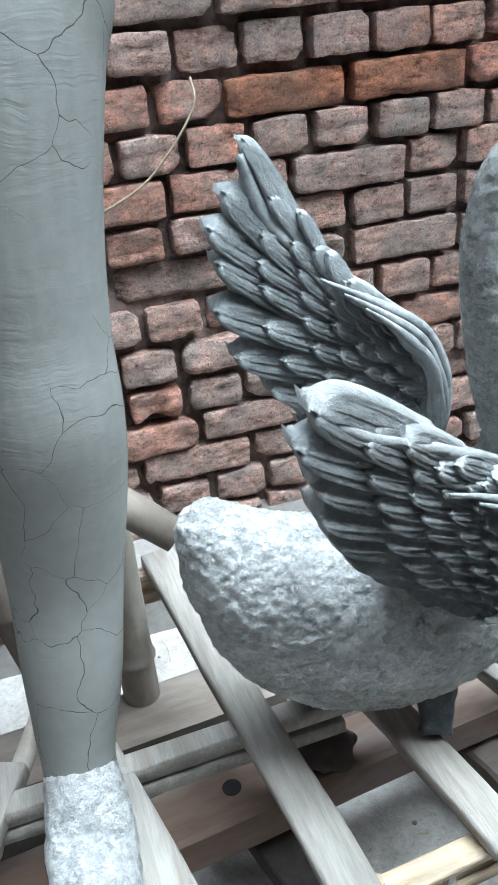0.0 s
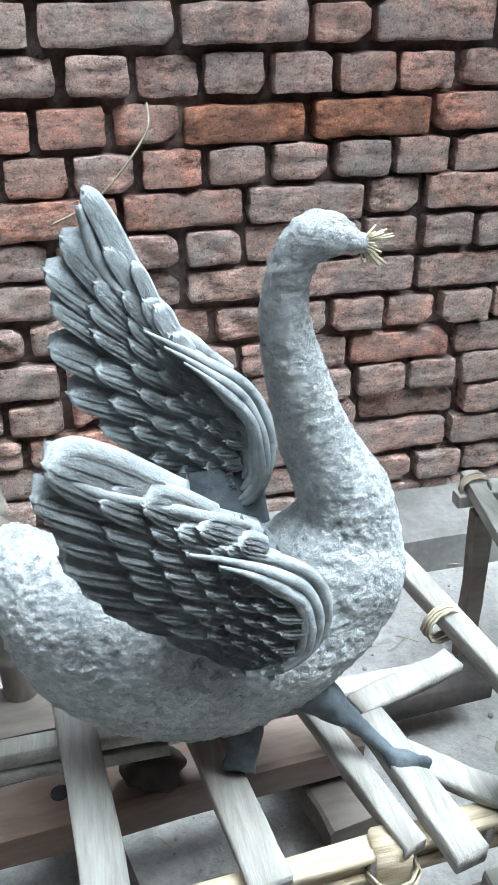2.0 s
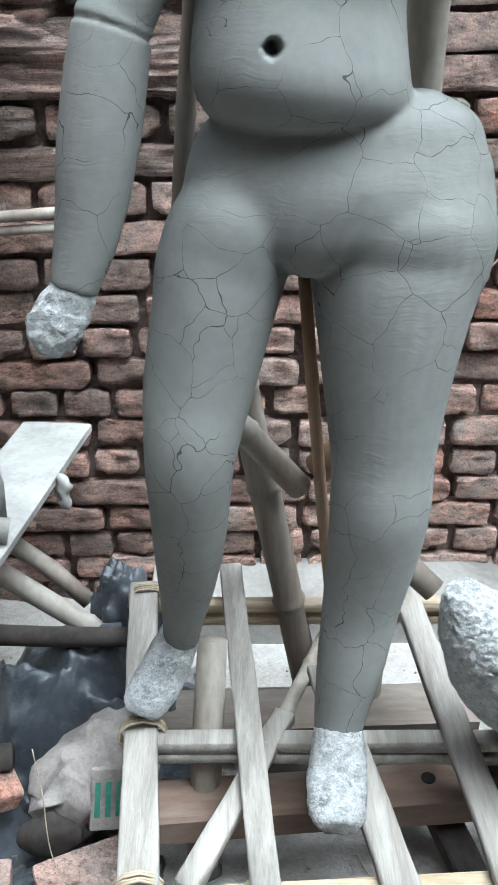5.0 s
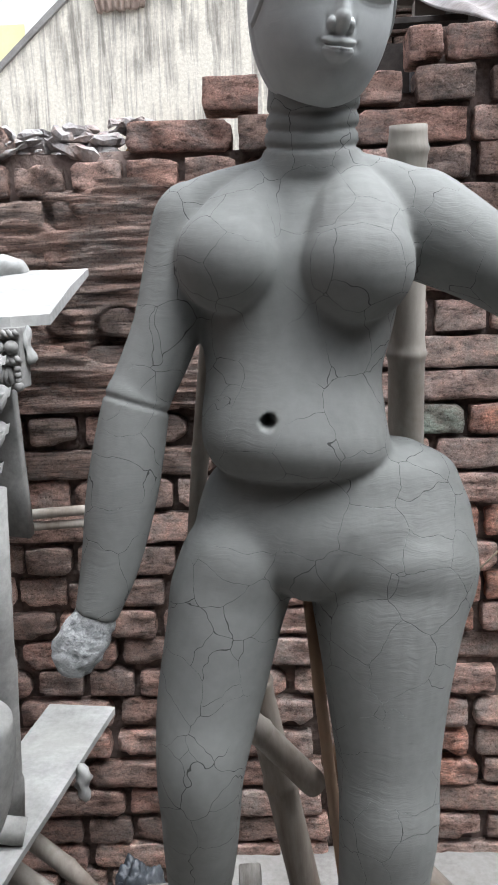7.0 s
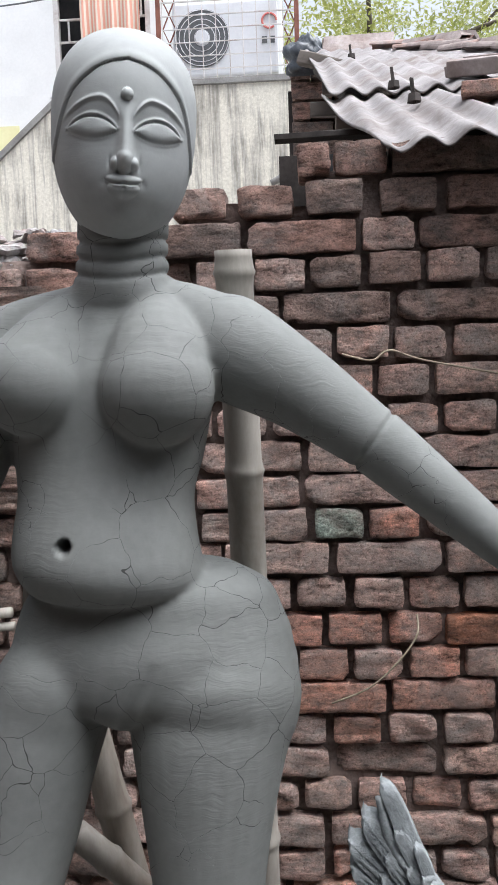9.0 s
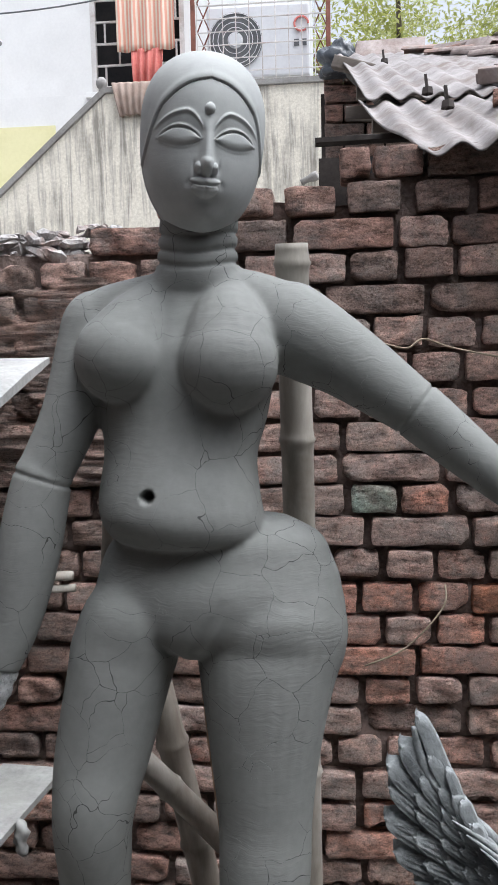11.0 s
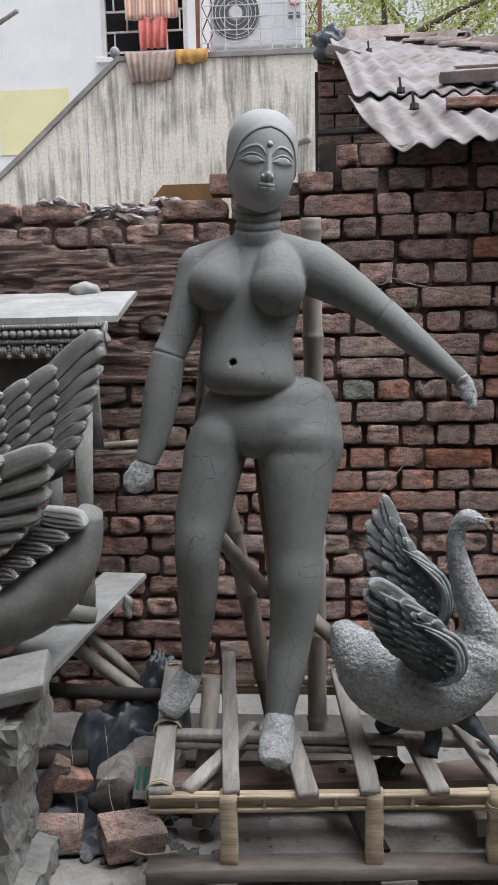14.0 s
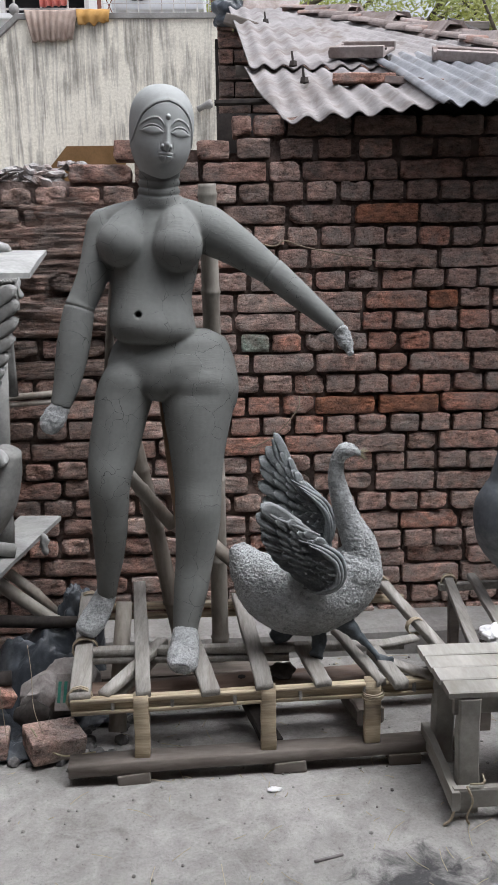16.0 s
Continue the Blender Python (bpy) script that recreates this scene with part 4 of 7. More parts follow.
    tube(rough, [(0.1924, 1.076, 1.2047, 0.021), (0.2038, 1.074, 1.1877, 0.023, 0.018), (0.217, 1.065, 1.1575, 0.019, 0.013), (0.227, 1.056, 1.128, 0.008, 0.007)], n=20)
    coat = remeshed(rough, 0.004, 2)
    for v in coat.verts:
        v.co += v.normal * (0.0022 * noise.noise(v.co * 55) + 0.0022 * noise.noise(v.co * 130))
    join_into(skin, coat, 1)
    ob = new("clay_statue", mesh_from("clay_statue", skin, [M["clay"], M["plaster"], M["clay_smooth_lit"]]))
    tagged(ob, "standing unpainted grey clay figure with drying cracks, rough white feet", "statue")


# ---- clay swan ----


def feather(bm, a, b, width, lift, bow, slot, seg=8, tilt=0.62, thick=0.0105):
    """One grooved feather from a to b; lift: towards the viewer; bow: sideways curve; tilt: one edge lies over the next."""
    a, b = Vector(a), Vector(b)
    d = b - a
    L = d.length
    d.normalize()
    up = Vector((0, -1, 0))
    side = d.cross(up).normalized()
    rows = []
    cs = [-1.0 + 0.2 * i for i in range(11)]
    round_from = max(0.5, 1 - 1.1 * width / L)
    for t in [0.87 * i / 22 for i in range(23)] + [0.91, 0.95, 0.975, 0.99, 1.0]:
        w = width * (0.8 + 0.2 * math.sin(math.pi * min(t * 1.1, 1))) * (1.0 if t < round_from else math.sqrt(max(0.05, 1 - ((t - round_from) / (1.001 - round_from)) ** 2)))
        c = a + d * L * t + side * bow * math.sin(math.pi * t * 0.5) ** 2 + up * (lift * (1 - 0.2 * t) + (0.006 * t * t if lift > 0.008 else 0.0))
        row = []
        for k in cs:
            h = 0.7 * math.sqrt(max(0.0, 1 - k * k)) - 0.75 * (abs(k) > 0.95) + 0.26 * min(1.0, w / width) ** 2 * math.cos(k * 5 * math.pi) * (abs(k) < 0.9) - tilt * k * (1 if side.z > 0 else -1) - 0.5 * (t > 0.985)
            row.append(bm.verts.new(c + side * w * k + up * thick * h * (width / 0.016) ** 0.6 + d * 0.004 * (abs(k) < 0.1)))
        rows.append(row)
    for p, q in zip(rows, rows[1:]):
        for j in range(len(cs) - 1):
            f = bm.faces.new((p[j], p[j + 1], q[j + 1], q[j]))
            f.material_index = slot
    for r, o in ((rows[0], 1), (rows[-1], -1)):
        base = [bm.verts.new(v.co - up * 0.012) for v in (r[0], r[-1])]
        f = bm.faces.new((r + base[::-1])[::o])
        f.material_index = slot


def poly_at(pts, s):
    """A place along a short polyline, 0 to 1."""
    k = s * (len(pts) - 1)
    i = min(int(k), len(pts) - 2)
    return Vector(pts[i]).lerp(Vector(pts[i + 1]), k - i)


def wing(bm, roots, tips, band, edge, slot, rows, lift=0.0, strands=9, edge_slot=None):
    """Backing, rows of overlapping feathers from roots to tips, nested strands round the shoulder and a leading edge."""
    n, m = 24, 10
    layers = []
    for sgn in (0.0, 0.016):
        g = [[bm.verts.new(poly_at(roots, i / n).lerp(poly_at(tips, i / n), 0.86 * j / m) + Vector((0, sgn, 0))) for j in range(m + 1)] for i in range(n + 1)]
        for p, q in zip(g, g[1:]):
            for j in range(m):
                bm.faces.new((p[j], p[j + 1], q[j + 1], q[j])).material_index = slot
        layers.append(g)
    p, q = layers
    for i in range(n):
        bm.faces.new((p[i][m], p[i + 1][m], q[i + 1][m], q[i][m])).material_index = slot
    for j in range(m):
        for k in (0, n):
            bm.faces.new((p[k][j], p[k][j + 1], q[k][j + 1], q[k][j])).material_index = slot
    for r, (t0, t1, count, width, bow) in enumerate(rows):
        for i in range(count):
            s = (i + (0.62 if r % 2 else 0.12)) / (count - 0.3)
            s = min(s, 0.99)
            a = poly_at(roots, s).lerp(poly_at(tips, s), t0)
            b = poly_at(roots, s).lerp(poly_at(tips, s), t1 * random.uniform(0.94, 1.0))
            slim = 0.62 if i == 0 and r < 3 and edge_slot is None else 1.0
            feather(bm, a, b, width * slim * random.uniform(0.94, 1.06), lift + 0.003 + 0.0052 * r, bow * random.uniform(0.6, 1.3), edge_slot if edge_slot and i == 0 and r < 3 else slot, tilt=0.7, thick=0.0098)
    centre = sum((Vector(v) for v in band), Vector()) / len(band)
    curve = [Vector(v[:3]) for v in spline(band, 8)]
    hub = bm.verts.new(centre + Vector((0, -lift - 0.020, 0)))
    rim = [bm.verts.new(v + Vector((0, -lift - 0.004, 0))) for v in curve]
    for p, q in zip(rim, rim[1:]):
        bm.faces.new((hub, p, q)).material_index = slot
    f0 = len(bm.faces)
    for k in range(strands):
        first = int(len(curve) * min(0.05 * k, 0.4))
        last = len(curve) - int(len(curve) * 0.035 * k)
        rows_k = []
        for i in range(first, last, 2):
            v = curve[i]
            u = (i - first) / max(1, last - first)
            inward = (centre - v).normalized()
            room = (centre - v).length * 0.62
            fat = 0.0060 * min(1.0, 0.25 + 4 * u, 0.3 + 5 * (1 - u)) * (1 - 0.03 * k)
            spread = 0.55 + 0.45 * math.sin(math.pi * min(1.0, u * 1.2 + 0.1))
            rows_k.append((*(v + inward * min(0.0112 * k * spread, room * (0.5 + 0.06 * k)) + Vector((0, -lift - 0.020 - 0.014 * math.sin(math.pi * min(1.0, k / 5)), 0))), fat))
        tube(bm, rows_k, n=8, steps=2)
    bm.faces.ensure_lookup_table()
    for f in bm.faces[f0:]:
        f.material_index = slot
    f0 = len(bm.faces)
    tube(bm, edge, n=12, steps=6, rough=0.004)
    bm.faces.ensure_lookup_table()
    for f in bm.faces[f0:]:
        f.material_index = slot if edge_slot is None else edge_slot


def clay_swan():
    bm = bmesh.new()
    tube(bm, [(-0.098, 1.045, 0.592, 0.022), (-0.09, 1.043, 0.572, 0.036), (-0.066, 1.04, 0.528, 0.062, 0.06), (-0.01, 1.035, 0.468, 0.098, 0.082), (0.07, 1.03, 0.438, 0.116, 0.095), (0.15, 1.03, 0.447, 0.112, 0.095), (0.215, 1.03, 0.482, 0.095, 0.085), (0.248, 1.03, 0.525, 0.072, 0.07), (0.255, 1.03, 0.56, 0.055, 0.055)], n=32)
    ellipsoid(bm, (0.235, 1.025, 0.505), (0.082, 0.075, 0.085), (0, 0, 0), 28)
    tube(bm, [(0.255, 1.03, 0.54, 0.060), (0.25, 1.03, 0.588, 0.051), (0.235, 1.03, 0.625, 0.0435), (0.214, 1.028, 0.670, 0.0365), (0.197, 1.025, 0.727, 0.0305), (0.183, 1.02, 0.783, 0.0250), (0.181, 1.015, 0.828, 0.0205), (0.189, 1.01, 0.857, 0.0205), (0.204, 1.005, 0.871, 0.0220), (0.222, 1.0, 0.872, 0.0185), (0.237, 0.995, 0.867, 0.011), (0.247, 0.992, 0.865, 0.007)], n=24)
    skin = remeshed(bm, 0.0024, 3)
    for v in skin.verts:
        k = 1.0 if v.co.z < 0.62 else 0.55
        v.co += v.normal * k * (0.0025 * noise.noise(v.co * 28) + 0.0015 * abs(noise.noise(v.co * 85)) - 0.0018 * max(0.0, noise.noise(v.co * 105 + Vector((3, 1, 7))) - 0.05) + 0.0022 * noise.noise(Vector((v.co.x * 110, v.co.y * 110, v.co.z * 130))) + 0.0016 * noise.noise(v.co * 210))
    # frayed straw at the beak
    for i in range(34):
        p = Vector((0.240, 0.994, 0.866))
        q = p + Vector((random.uniform(0.004, 0.026), random.uniform(-0.012, 0.012), random.uniform(-0.02, 0.012)))
        t = bmesh.new()
        tube(t, [(*p, 0.0012), (*p.lerp(q, 0.5), 0.0009), (*q, 0.0005)], n=4, steps=1)
        join_into(skin, t, 3)
    # legs and webbed feet
    legs = bmesh.new()
    tube(legs, [(0.125, 1.02, 0.37, 0.034), (0.13, 1.01, 0.33, 0.024), (0.128, 1.0, 0.285, 0.019), (0.12, 0.985, 0.268, 0.024, 0.014)], n=14)
    tube(legs, [(0.19, 1.01, 0.375, 0.034), (0.225, 0.995, 0.345, 0.022), (0.262, 0.98, 0.308, 0.011), (0.292, 0.965, 0.278, 0.0085), (0.306, 0.955, 0.264, 0.020, 0.012), (0.318, 0.948, 0.257, 0.026, 0.009), (0.332, 0.94, 0.253, 0.028, 0.006)], n=14)
    tube(legs, [(0.05, 1.09, 0.34, 0.03), (0.03, 1.10, 0.295, 0.034, 0.02), (0.0, 1.10, 0.275, 0.02, 0.012)], n=12)
    lm = remeshed(legs, 0.004, 2)
    for v in lm.verts:
        v.co += v.normal * 0.004 * noise.noise(v.co * 50)
    join_into(skin, lm, 2)
    # shoulder seat of the far wing
    seat = bmesh.new()
    tube(seat, [(0.13, 1.07, 0.50, 0.06, 0.04), (0.13, 1.09, 0.55, 0.052, 0.034), (0.13, 1.11, 0.60, 0.05, 0.024)], n=20)
    join_into(skin, seat, 2)
    w = bmesh.new()
    rows = [(0.38, 1.0, 9, 0.0235, 0.014), (0.30, 0.77, 10, 0.0190, 0.010), (0.24, 0.58, 10, 0.0160, 0.007), (0.18, 0.45, 9, 0.0140, 0.005), (0.13, 0.34, 9, 0.0120, 0.003), (0.08, 0.25, 8, 0.0105, 0.0), (0.03, 0.17, 8, 0.0095, 0.0)]
    # near wing: folded forward over the flank
    wing(w, [(0.135, 0.925, 0.640), (0.165, 0.918, 0.60), (0.168, 0.918, 0.555), (0.14, 0.922, 0.505)],
         [(-0.050, 0.900, 0.742), (-0.058, 0.902, 0.700), (-0.051, 0.906, 0.663), (-0.040, 0.910, 0.628), (-0.020, 0.915, 0.592), (0.006, 0.922, 0.560), (0.046, 0.928, 0.530), (0.088, 0.930, 0.503)],
         [(0.04, 0.912, 0.664), (0.115, 0.908, 0.642), (0.168, 0.910, 0.610), (0.187, 0.914, 0.562), (0.176, 0.920, 0.518), (0.142, 0.924, 0.496), (0.10, 0.926, 0.494)],
         [(-0.040, 0.899, 0.740, 0.004), (-0.02, 0.897, 0.728, 0.005), (0.01, 0.895, 0.709, 0.005), (0.05, 0.895, 0.692, 0.005), (0.085, 0.898, 0.676, 0.005), (0.12, 0.902, 0.658, 0.004)], 1, rows, edge_slot=4)
    # far wing: raised
    wing(w, [(0.105, 1.135, 0.735), (0.16, 1.125, 0.69), (0.165, 1.12, 0.64), (0.14, 1.115, 0.585)],
         [(0.012, 1.185, 0.888), (-0.020, 1.18, 0.835), (-0.036, 1.17, 0.795), (-0.038, 1.16, 0.750), (-0.030, 1.15, 0.69), (0.006, 1.14, 0.638), (0.05, 1.13, 0.578), (0.085, 1.12, 0.548)],
         [(0.062, 1.128, 0.765), (0.118, 1.118, 0.732), (0.162, 1.112, 0.700), (0.184, 1.108, 0.652), (0.180, 1.104, 0.60), (0.158, 1.104, 0.565), (0.12, 1.105, 0.555)],
         [(0.014, 1.176, 0.876, 0.005), (0.024, 1.168, 0.838, 0.008), (0.045, 1.152, 0.798, 0.009), (0.080, 1.138, 0.762, 0.009), (0.12, 1.124, 0.735, 0.008), (0.15, 1.112, 0.712, 0.006)], 1, rows)
    # side of the near wing joined to the flank
    ellipsoid(w, (0.12, 0.965, 0.54), (0.075, 0.04, 0.05), (0, 0, 0), 16)
    bmesh.ops.recalc_face_normals(w, faces=w.faces)
    table = {v: skin.verts.new(v.co) for v in w.verts}
    for f in w.faces:
        g = skin.faces.new([table[v] for v in f.verts])
        g.material_index = max(f.material_index, 1)
    w.free()
    ob = new("swan_statue", mesh_from("swan_statue", skin, [M["plaster"], M["wing"], M["wet_clay"], M["straw"], M["wing_dry"]]))
    tagged(ob, "unfinished clay swan with raised slate-grey wings and rough white coat", "statue")


# ---- bamboo platform ----


def lath(name, p, q, w, h, parent, label="", mat="lath", roll=0.0):
    p, q = [Vector(a) - parent.location for a in (p, q)]
    return part(name, beam_bm(p, q, w, h, roll=roll), M[mat], parent, label, True)


def platform(name, dx, label):
    t = thing(name, (dx, 0.85, 0.06), label, "platform")
    o = Vector((dx, 0, 0))

    def L(n, p, q, w, h, lab="", mat="lath", roll=0.0):
        return lath(n, Vector(p) + o, Vector(q) + o, w, h, t, lab, mat, roll)
    # front rail: halved bamboo, hollow side forward
    L("front_rail", (-0.562, 0.842, 0.222), (0.505, 0.895, 0.222), 0.022, 0.040, "split bamboo rail", "rail")
    for z in (0.238, 0.206):
        L("rail_lip", (-0.56, 0.828, z), (0.50, 0.881, z), 0.010, 0.010, "pale split edge of the bamboo", "rail")
    for x in (-0.45, -0.29, -0.12, 0.06, 0.24, 0.38):
        part("bamboo_node", box_bm(Vector((x + dx, 0.829 + (x + 0.56) * 0.05, 0.222)) - t.location, (0.010, 0.012, 0.034), bevel=0.003), M["lath"], t)
    L("middle_rail", (-0.545, 1.085, 0.262), (0.40, 1.10, 0.245), 0.030, 0.024)
    L("middle_rail_lower", (-0.545, 1.085, 0.235), (0.05, 1.09, 0.222), 0.026, 0.020)
    L("rear_rail", (-0.60, 1.425, 0.262), (0.48, 1.44, 0.25), 0.026, 0.022, "", "rail")
    L("rear_rail_lower", (-0.55, 1.43, 0.225), (0.1, 1.435, 0.22), 0.022, 0.018, "", "rail")
    for a, b, w, h in (((-0.537, 0.835, 0.247), (-0.592, 1.43, 0.302), 0.054, 0.030), ((-0.366, 0.835, 0.25), (-0.425, 1.46, 0.325), 0.042, 0.024), ((-0.185, 0.835, 0.25), (-0.262, 1.25, 0.262), 0.050, 0.020), ((-0.038, 0.845, 0.253), (-0.088, 1.44, 0.282), 0.048, 0.020), ((0.125, 0.85, 0.253), (0.085, 1.10, 0.255), 0.046, 0.018), ((0.335, 0.83, 0.252), (0.295, 1.03, 0.262), 0.040, 0.026)):
        L("cross_lath", a, b, w, h)
    L("side_rail", (0.285, 0.86, 0.245), (0.20, 1.16, 0.27), 0.028, 0.024, "round bamboo", "lath")
    L("side_rail", (0.52, 0.90, 0.245), (0.395, 1.47, 0.318), 0.034, 0.028)
    L("brace", (0.285, 1.05, 0.262), (0.44, 1.10, 0.262), 0.036, 0.014)
    L("brace", (0.30, 0.99, 0.255), (0.43, 0.87, 0.252), 0.036, 0.014)
    L("brace", (-0.475, 0.85, 0.246), (-0.33, 1.14, 0.262), 0.034, 0.022)
    # posts on the sill
    for x, w in ((-0.376, 0.042), (-0.03, 0.042), (0.262, 0.044)):
        y = 0.838 + (x + 0.56) * 0.05
        L("post", (x, y, 0.062), (x + 0.002, y - 0.002, 0.248), w, 0.032, "pale squared bamboo post", "rail", 0)
    L("sill", (-0.575, 0.835, 0.047), (0.56, 0.90, 0.042), 0.062, 0.036, "grey weathered timber sill", "timber")
    L("rear_sill", (-0.40, 1.22, 0.045), (0.60, 1.27, 0.04), 0.07, 0.05, "dark old timber", "dark_wood")
    for i, (x, y) in enumerate(((-0.40, 0.835), (0.028, 0.86), (0.352, 0.875))):
        part("packing_brick", box_bm(Vector((x + dx, y, 0.012)) - t.location, (0.09, 0.05, 0.034), (0, 0, 4), 0.004, 0.003), M["timber"], t, "dusty packing piece")
    for c, ax, rad in (((-0.585, 1.41, 0.29), (0.1, -1, -0.1), 0.036), ((-0.56, 1.10, 0.268), (0.1, -1, -0.1), 0.037), ((-0.54, 0.85, 0.238), (0.1, -1, 0), 0.034), ((0.262, 0.868, 0.21), (0, 0, 1), 0.03), ((0.452, 1.16, 0.272), (-0.2, 1, 0.1), 0.028), ((0.40, 1.42, 0.31), (-0.2, 1, 0.1), 0.027)):
        part("rope_tie", rope_tie(bmesh.new(), Vector(c) + o - t.location, ax, rad), M["rope"], t, "coir cord lashing", True)
    return t


def under_platform():
    t = thing("wooden_beam", (0, 1.08, 0.1), "brown sawn timber beam with a drilled hole, lying under the platform", "beam")
    o = t.location
    bm = beam_bm(Vector((-0.60, 1.06, 0.125)) - o, Vector((0.315, 1.135, 0.118)) - o, 0.085, 0.06)
    part("plank", bm, M["beam"], t)
    hole = bmesh.new()
    bmesh.ops.create_cone(hole, cap_ends=True, segments=16, radius1=0.012, radius2=0.012, depth=0.004, matrix=pose(-0.093 - o.x, 1.105 - o.y, 0.152 - o.z))
    part("hole", hole, M["glass_dark"], t, "dark drilled hole")
    single("timber_plank", beam_bm((-0.62, 1.335, 0.062), (0.05, 1.36, 0.058), 0.11, 0.03), M["timber"], "grey plank lying behind the beam", "plank")
    single("timber_plank", beam_bm((-0.01, 0.93, 0.03), (-0.10, 1.28, 0.06), 0.055, 0.03), M["dark_wood"], "dark wooden support under the beam", "plank")
    single("timber_plank", beam_bm((0.29, 1.03, 0.045), (0.24, 1.30, 0.05), 0.085, 0.05), M["timber"], "short grey timber block under the beam", "plank")
    # dark clod of clay
    bm = bmesh.new()
    bmesh.ops.create_icosphere(bm, subdivisions=4, radius=0.04, matrix=Matrix.Translation((0.03, 1.095, 0.175)) @ Matrix.Diagonal((1.0, 0.8, 0.62, 1)))
    for v in bm.verts:
        v.co += v.normal * 0.012 * noise.noise(v.co * 45)
    single("clay_clod", bm, M["dark_wood"], "dark lump of wet clay on the beam", "clay lump", smooth=True)


def poles():
    bamboo_pole("bamboo_pole", (-0.155, 1.40, -0.06), (-0.160, 1.255, 1.612), 0.027, "thick weathered bamboo prop standing behind the figure", marks=[0.22, 0.5, 0.78, 1.08, 1.37, 1.648])
    bamboo_pole("bamboo_pole", (-0.255, 1.45, -0.06), (-0.445, 1.36, 1.0), 0.028, "slanting weathered bamboo prop behind the figure's legs")
    bamboo_pole("bamboo_pole", (-0.225, 1.20, 0.18), (-0.315, 1.20, 1.05), 0.009, "thin split brown bamboo stake between the legs", "bamboo_brown")
    bamboo_pole("bamboo_pole", (-0.30, 1.37, 0.56), (-0.43, 1.28, 0.76), 0.022, "short weathered bamboo brace behind the knees")
    bamboo_pole("bamboo_pole", (-0.27, 1.36, 0.60), (-0.20, 1.34, 0.68), 0.026, "dark bamboo offcut lashed to the props", "bamboo_brown")
    bamboo_pole("bamboo_pole", (-0.47, 1.05, 0.02), (-0.448, 1.20, 0.37), 0.026, "short bamboo leg under the platform")
    bamboo_pole("bamboo_pole", (-0.473, 0.87, 0.20), (-0.245, 1.40, 0.205), 0.013, "pale thin bamboo lying aslant on the laths")
    bamboo_pole("bamboo_pole", (-0.19, 1.23, 0.555), (-0.098, 1.18, 0.482), 0.021, "bamboo stub behind the figure's calf")
    bamboo_pole("bamboo_pole", (-0.475, 1.24, 1.0), (-0.42, 1.22, 1.47), 0.012, "thin bamboo behind the figure's arm")
    bamboo_pole("bamboo_pole", (-1.1, 1.82, 0.93), (-0.70, 1.80, 0.945), 0.012, "thin bamboo lying against the wall")
    bamboo_pole("bamboo_pole", (-1.1, 1.82, 0.905), (-0.695, 1.80, 0.915), 0.010, "thin bamboo lying against the wall")


brick_wall()
ledge()
clay_figure()
clay_swan()
platform("bamboo_platform", 0.0, "low platform of pale split bamboo laths tied with cord")
under_platform()
poles()


def wpart(name, bm, material, parent, label="", smooth=False):
    """A part given in world places."""
    bmesh.ops.translate(bm, verts=bm.verts, vec=-parent.location)
    return part(name, bm, material, parent, label, smooth)


# ---- clay throne with wings ----


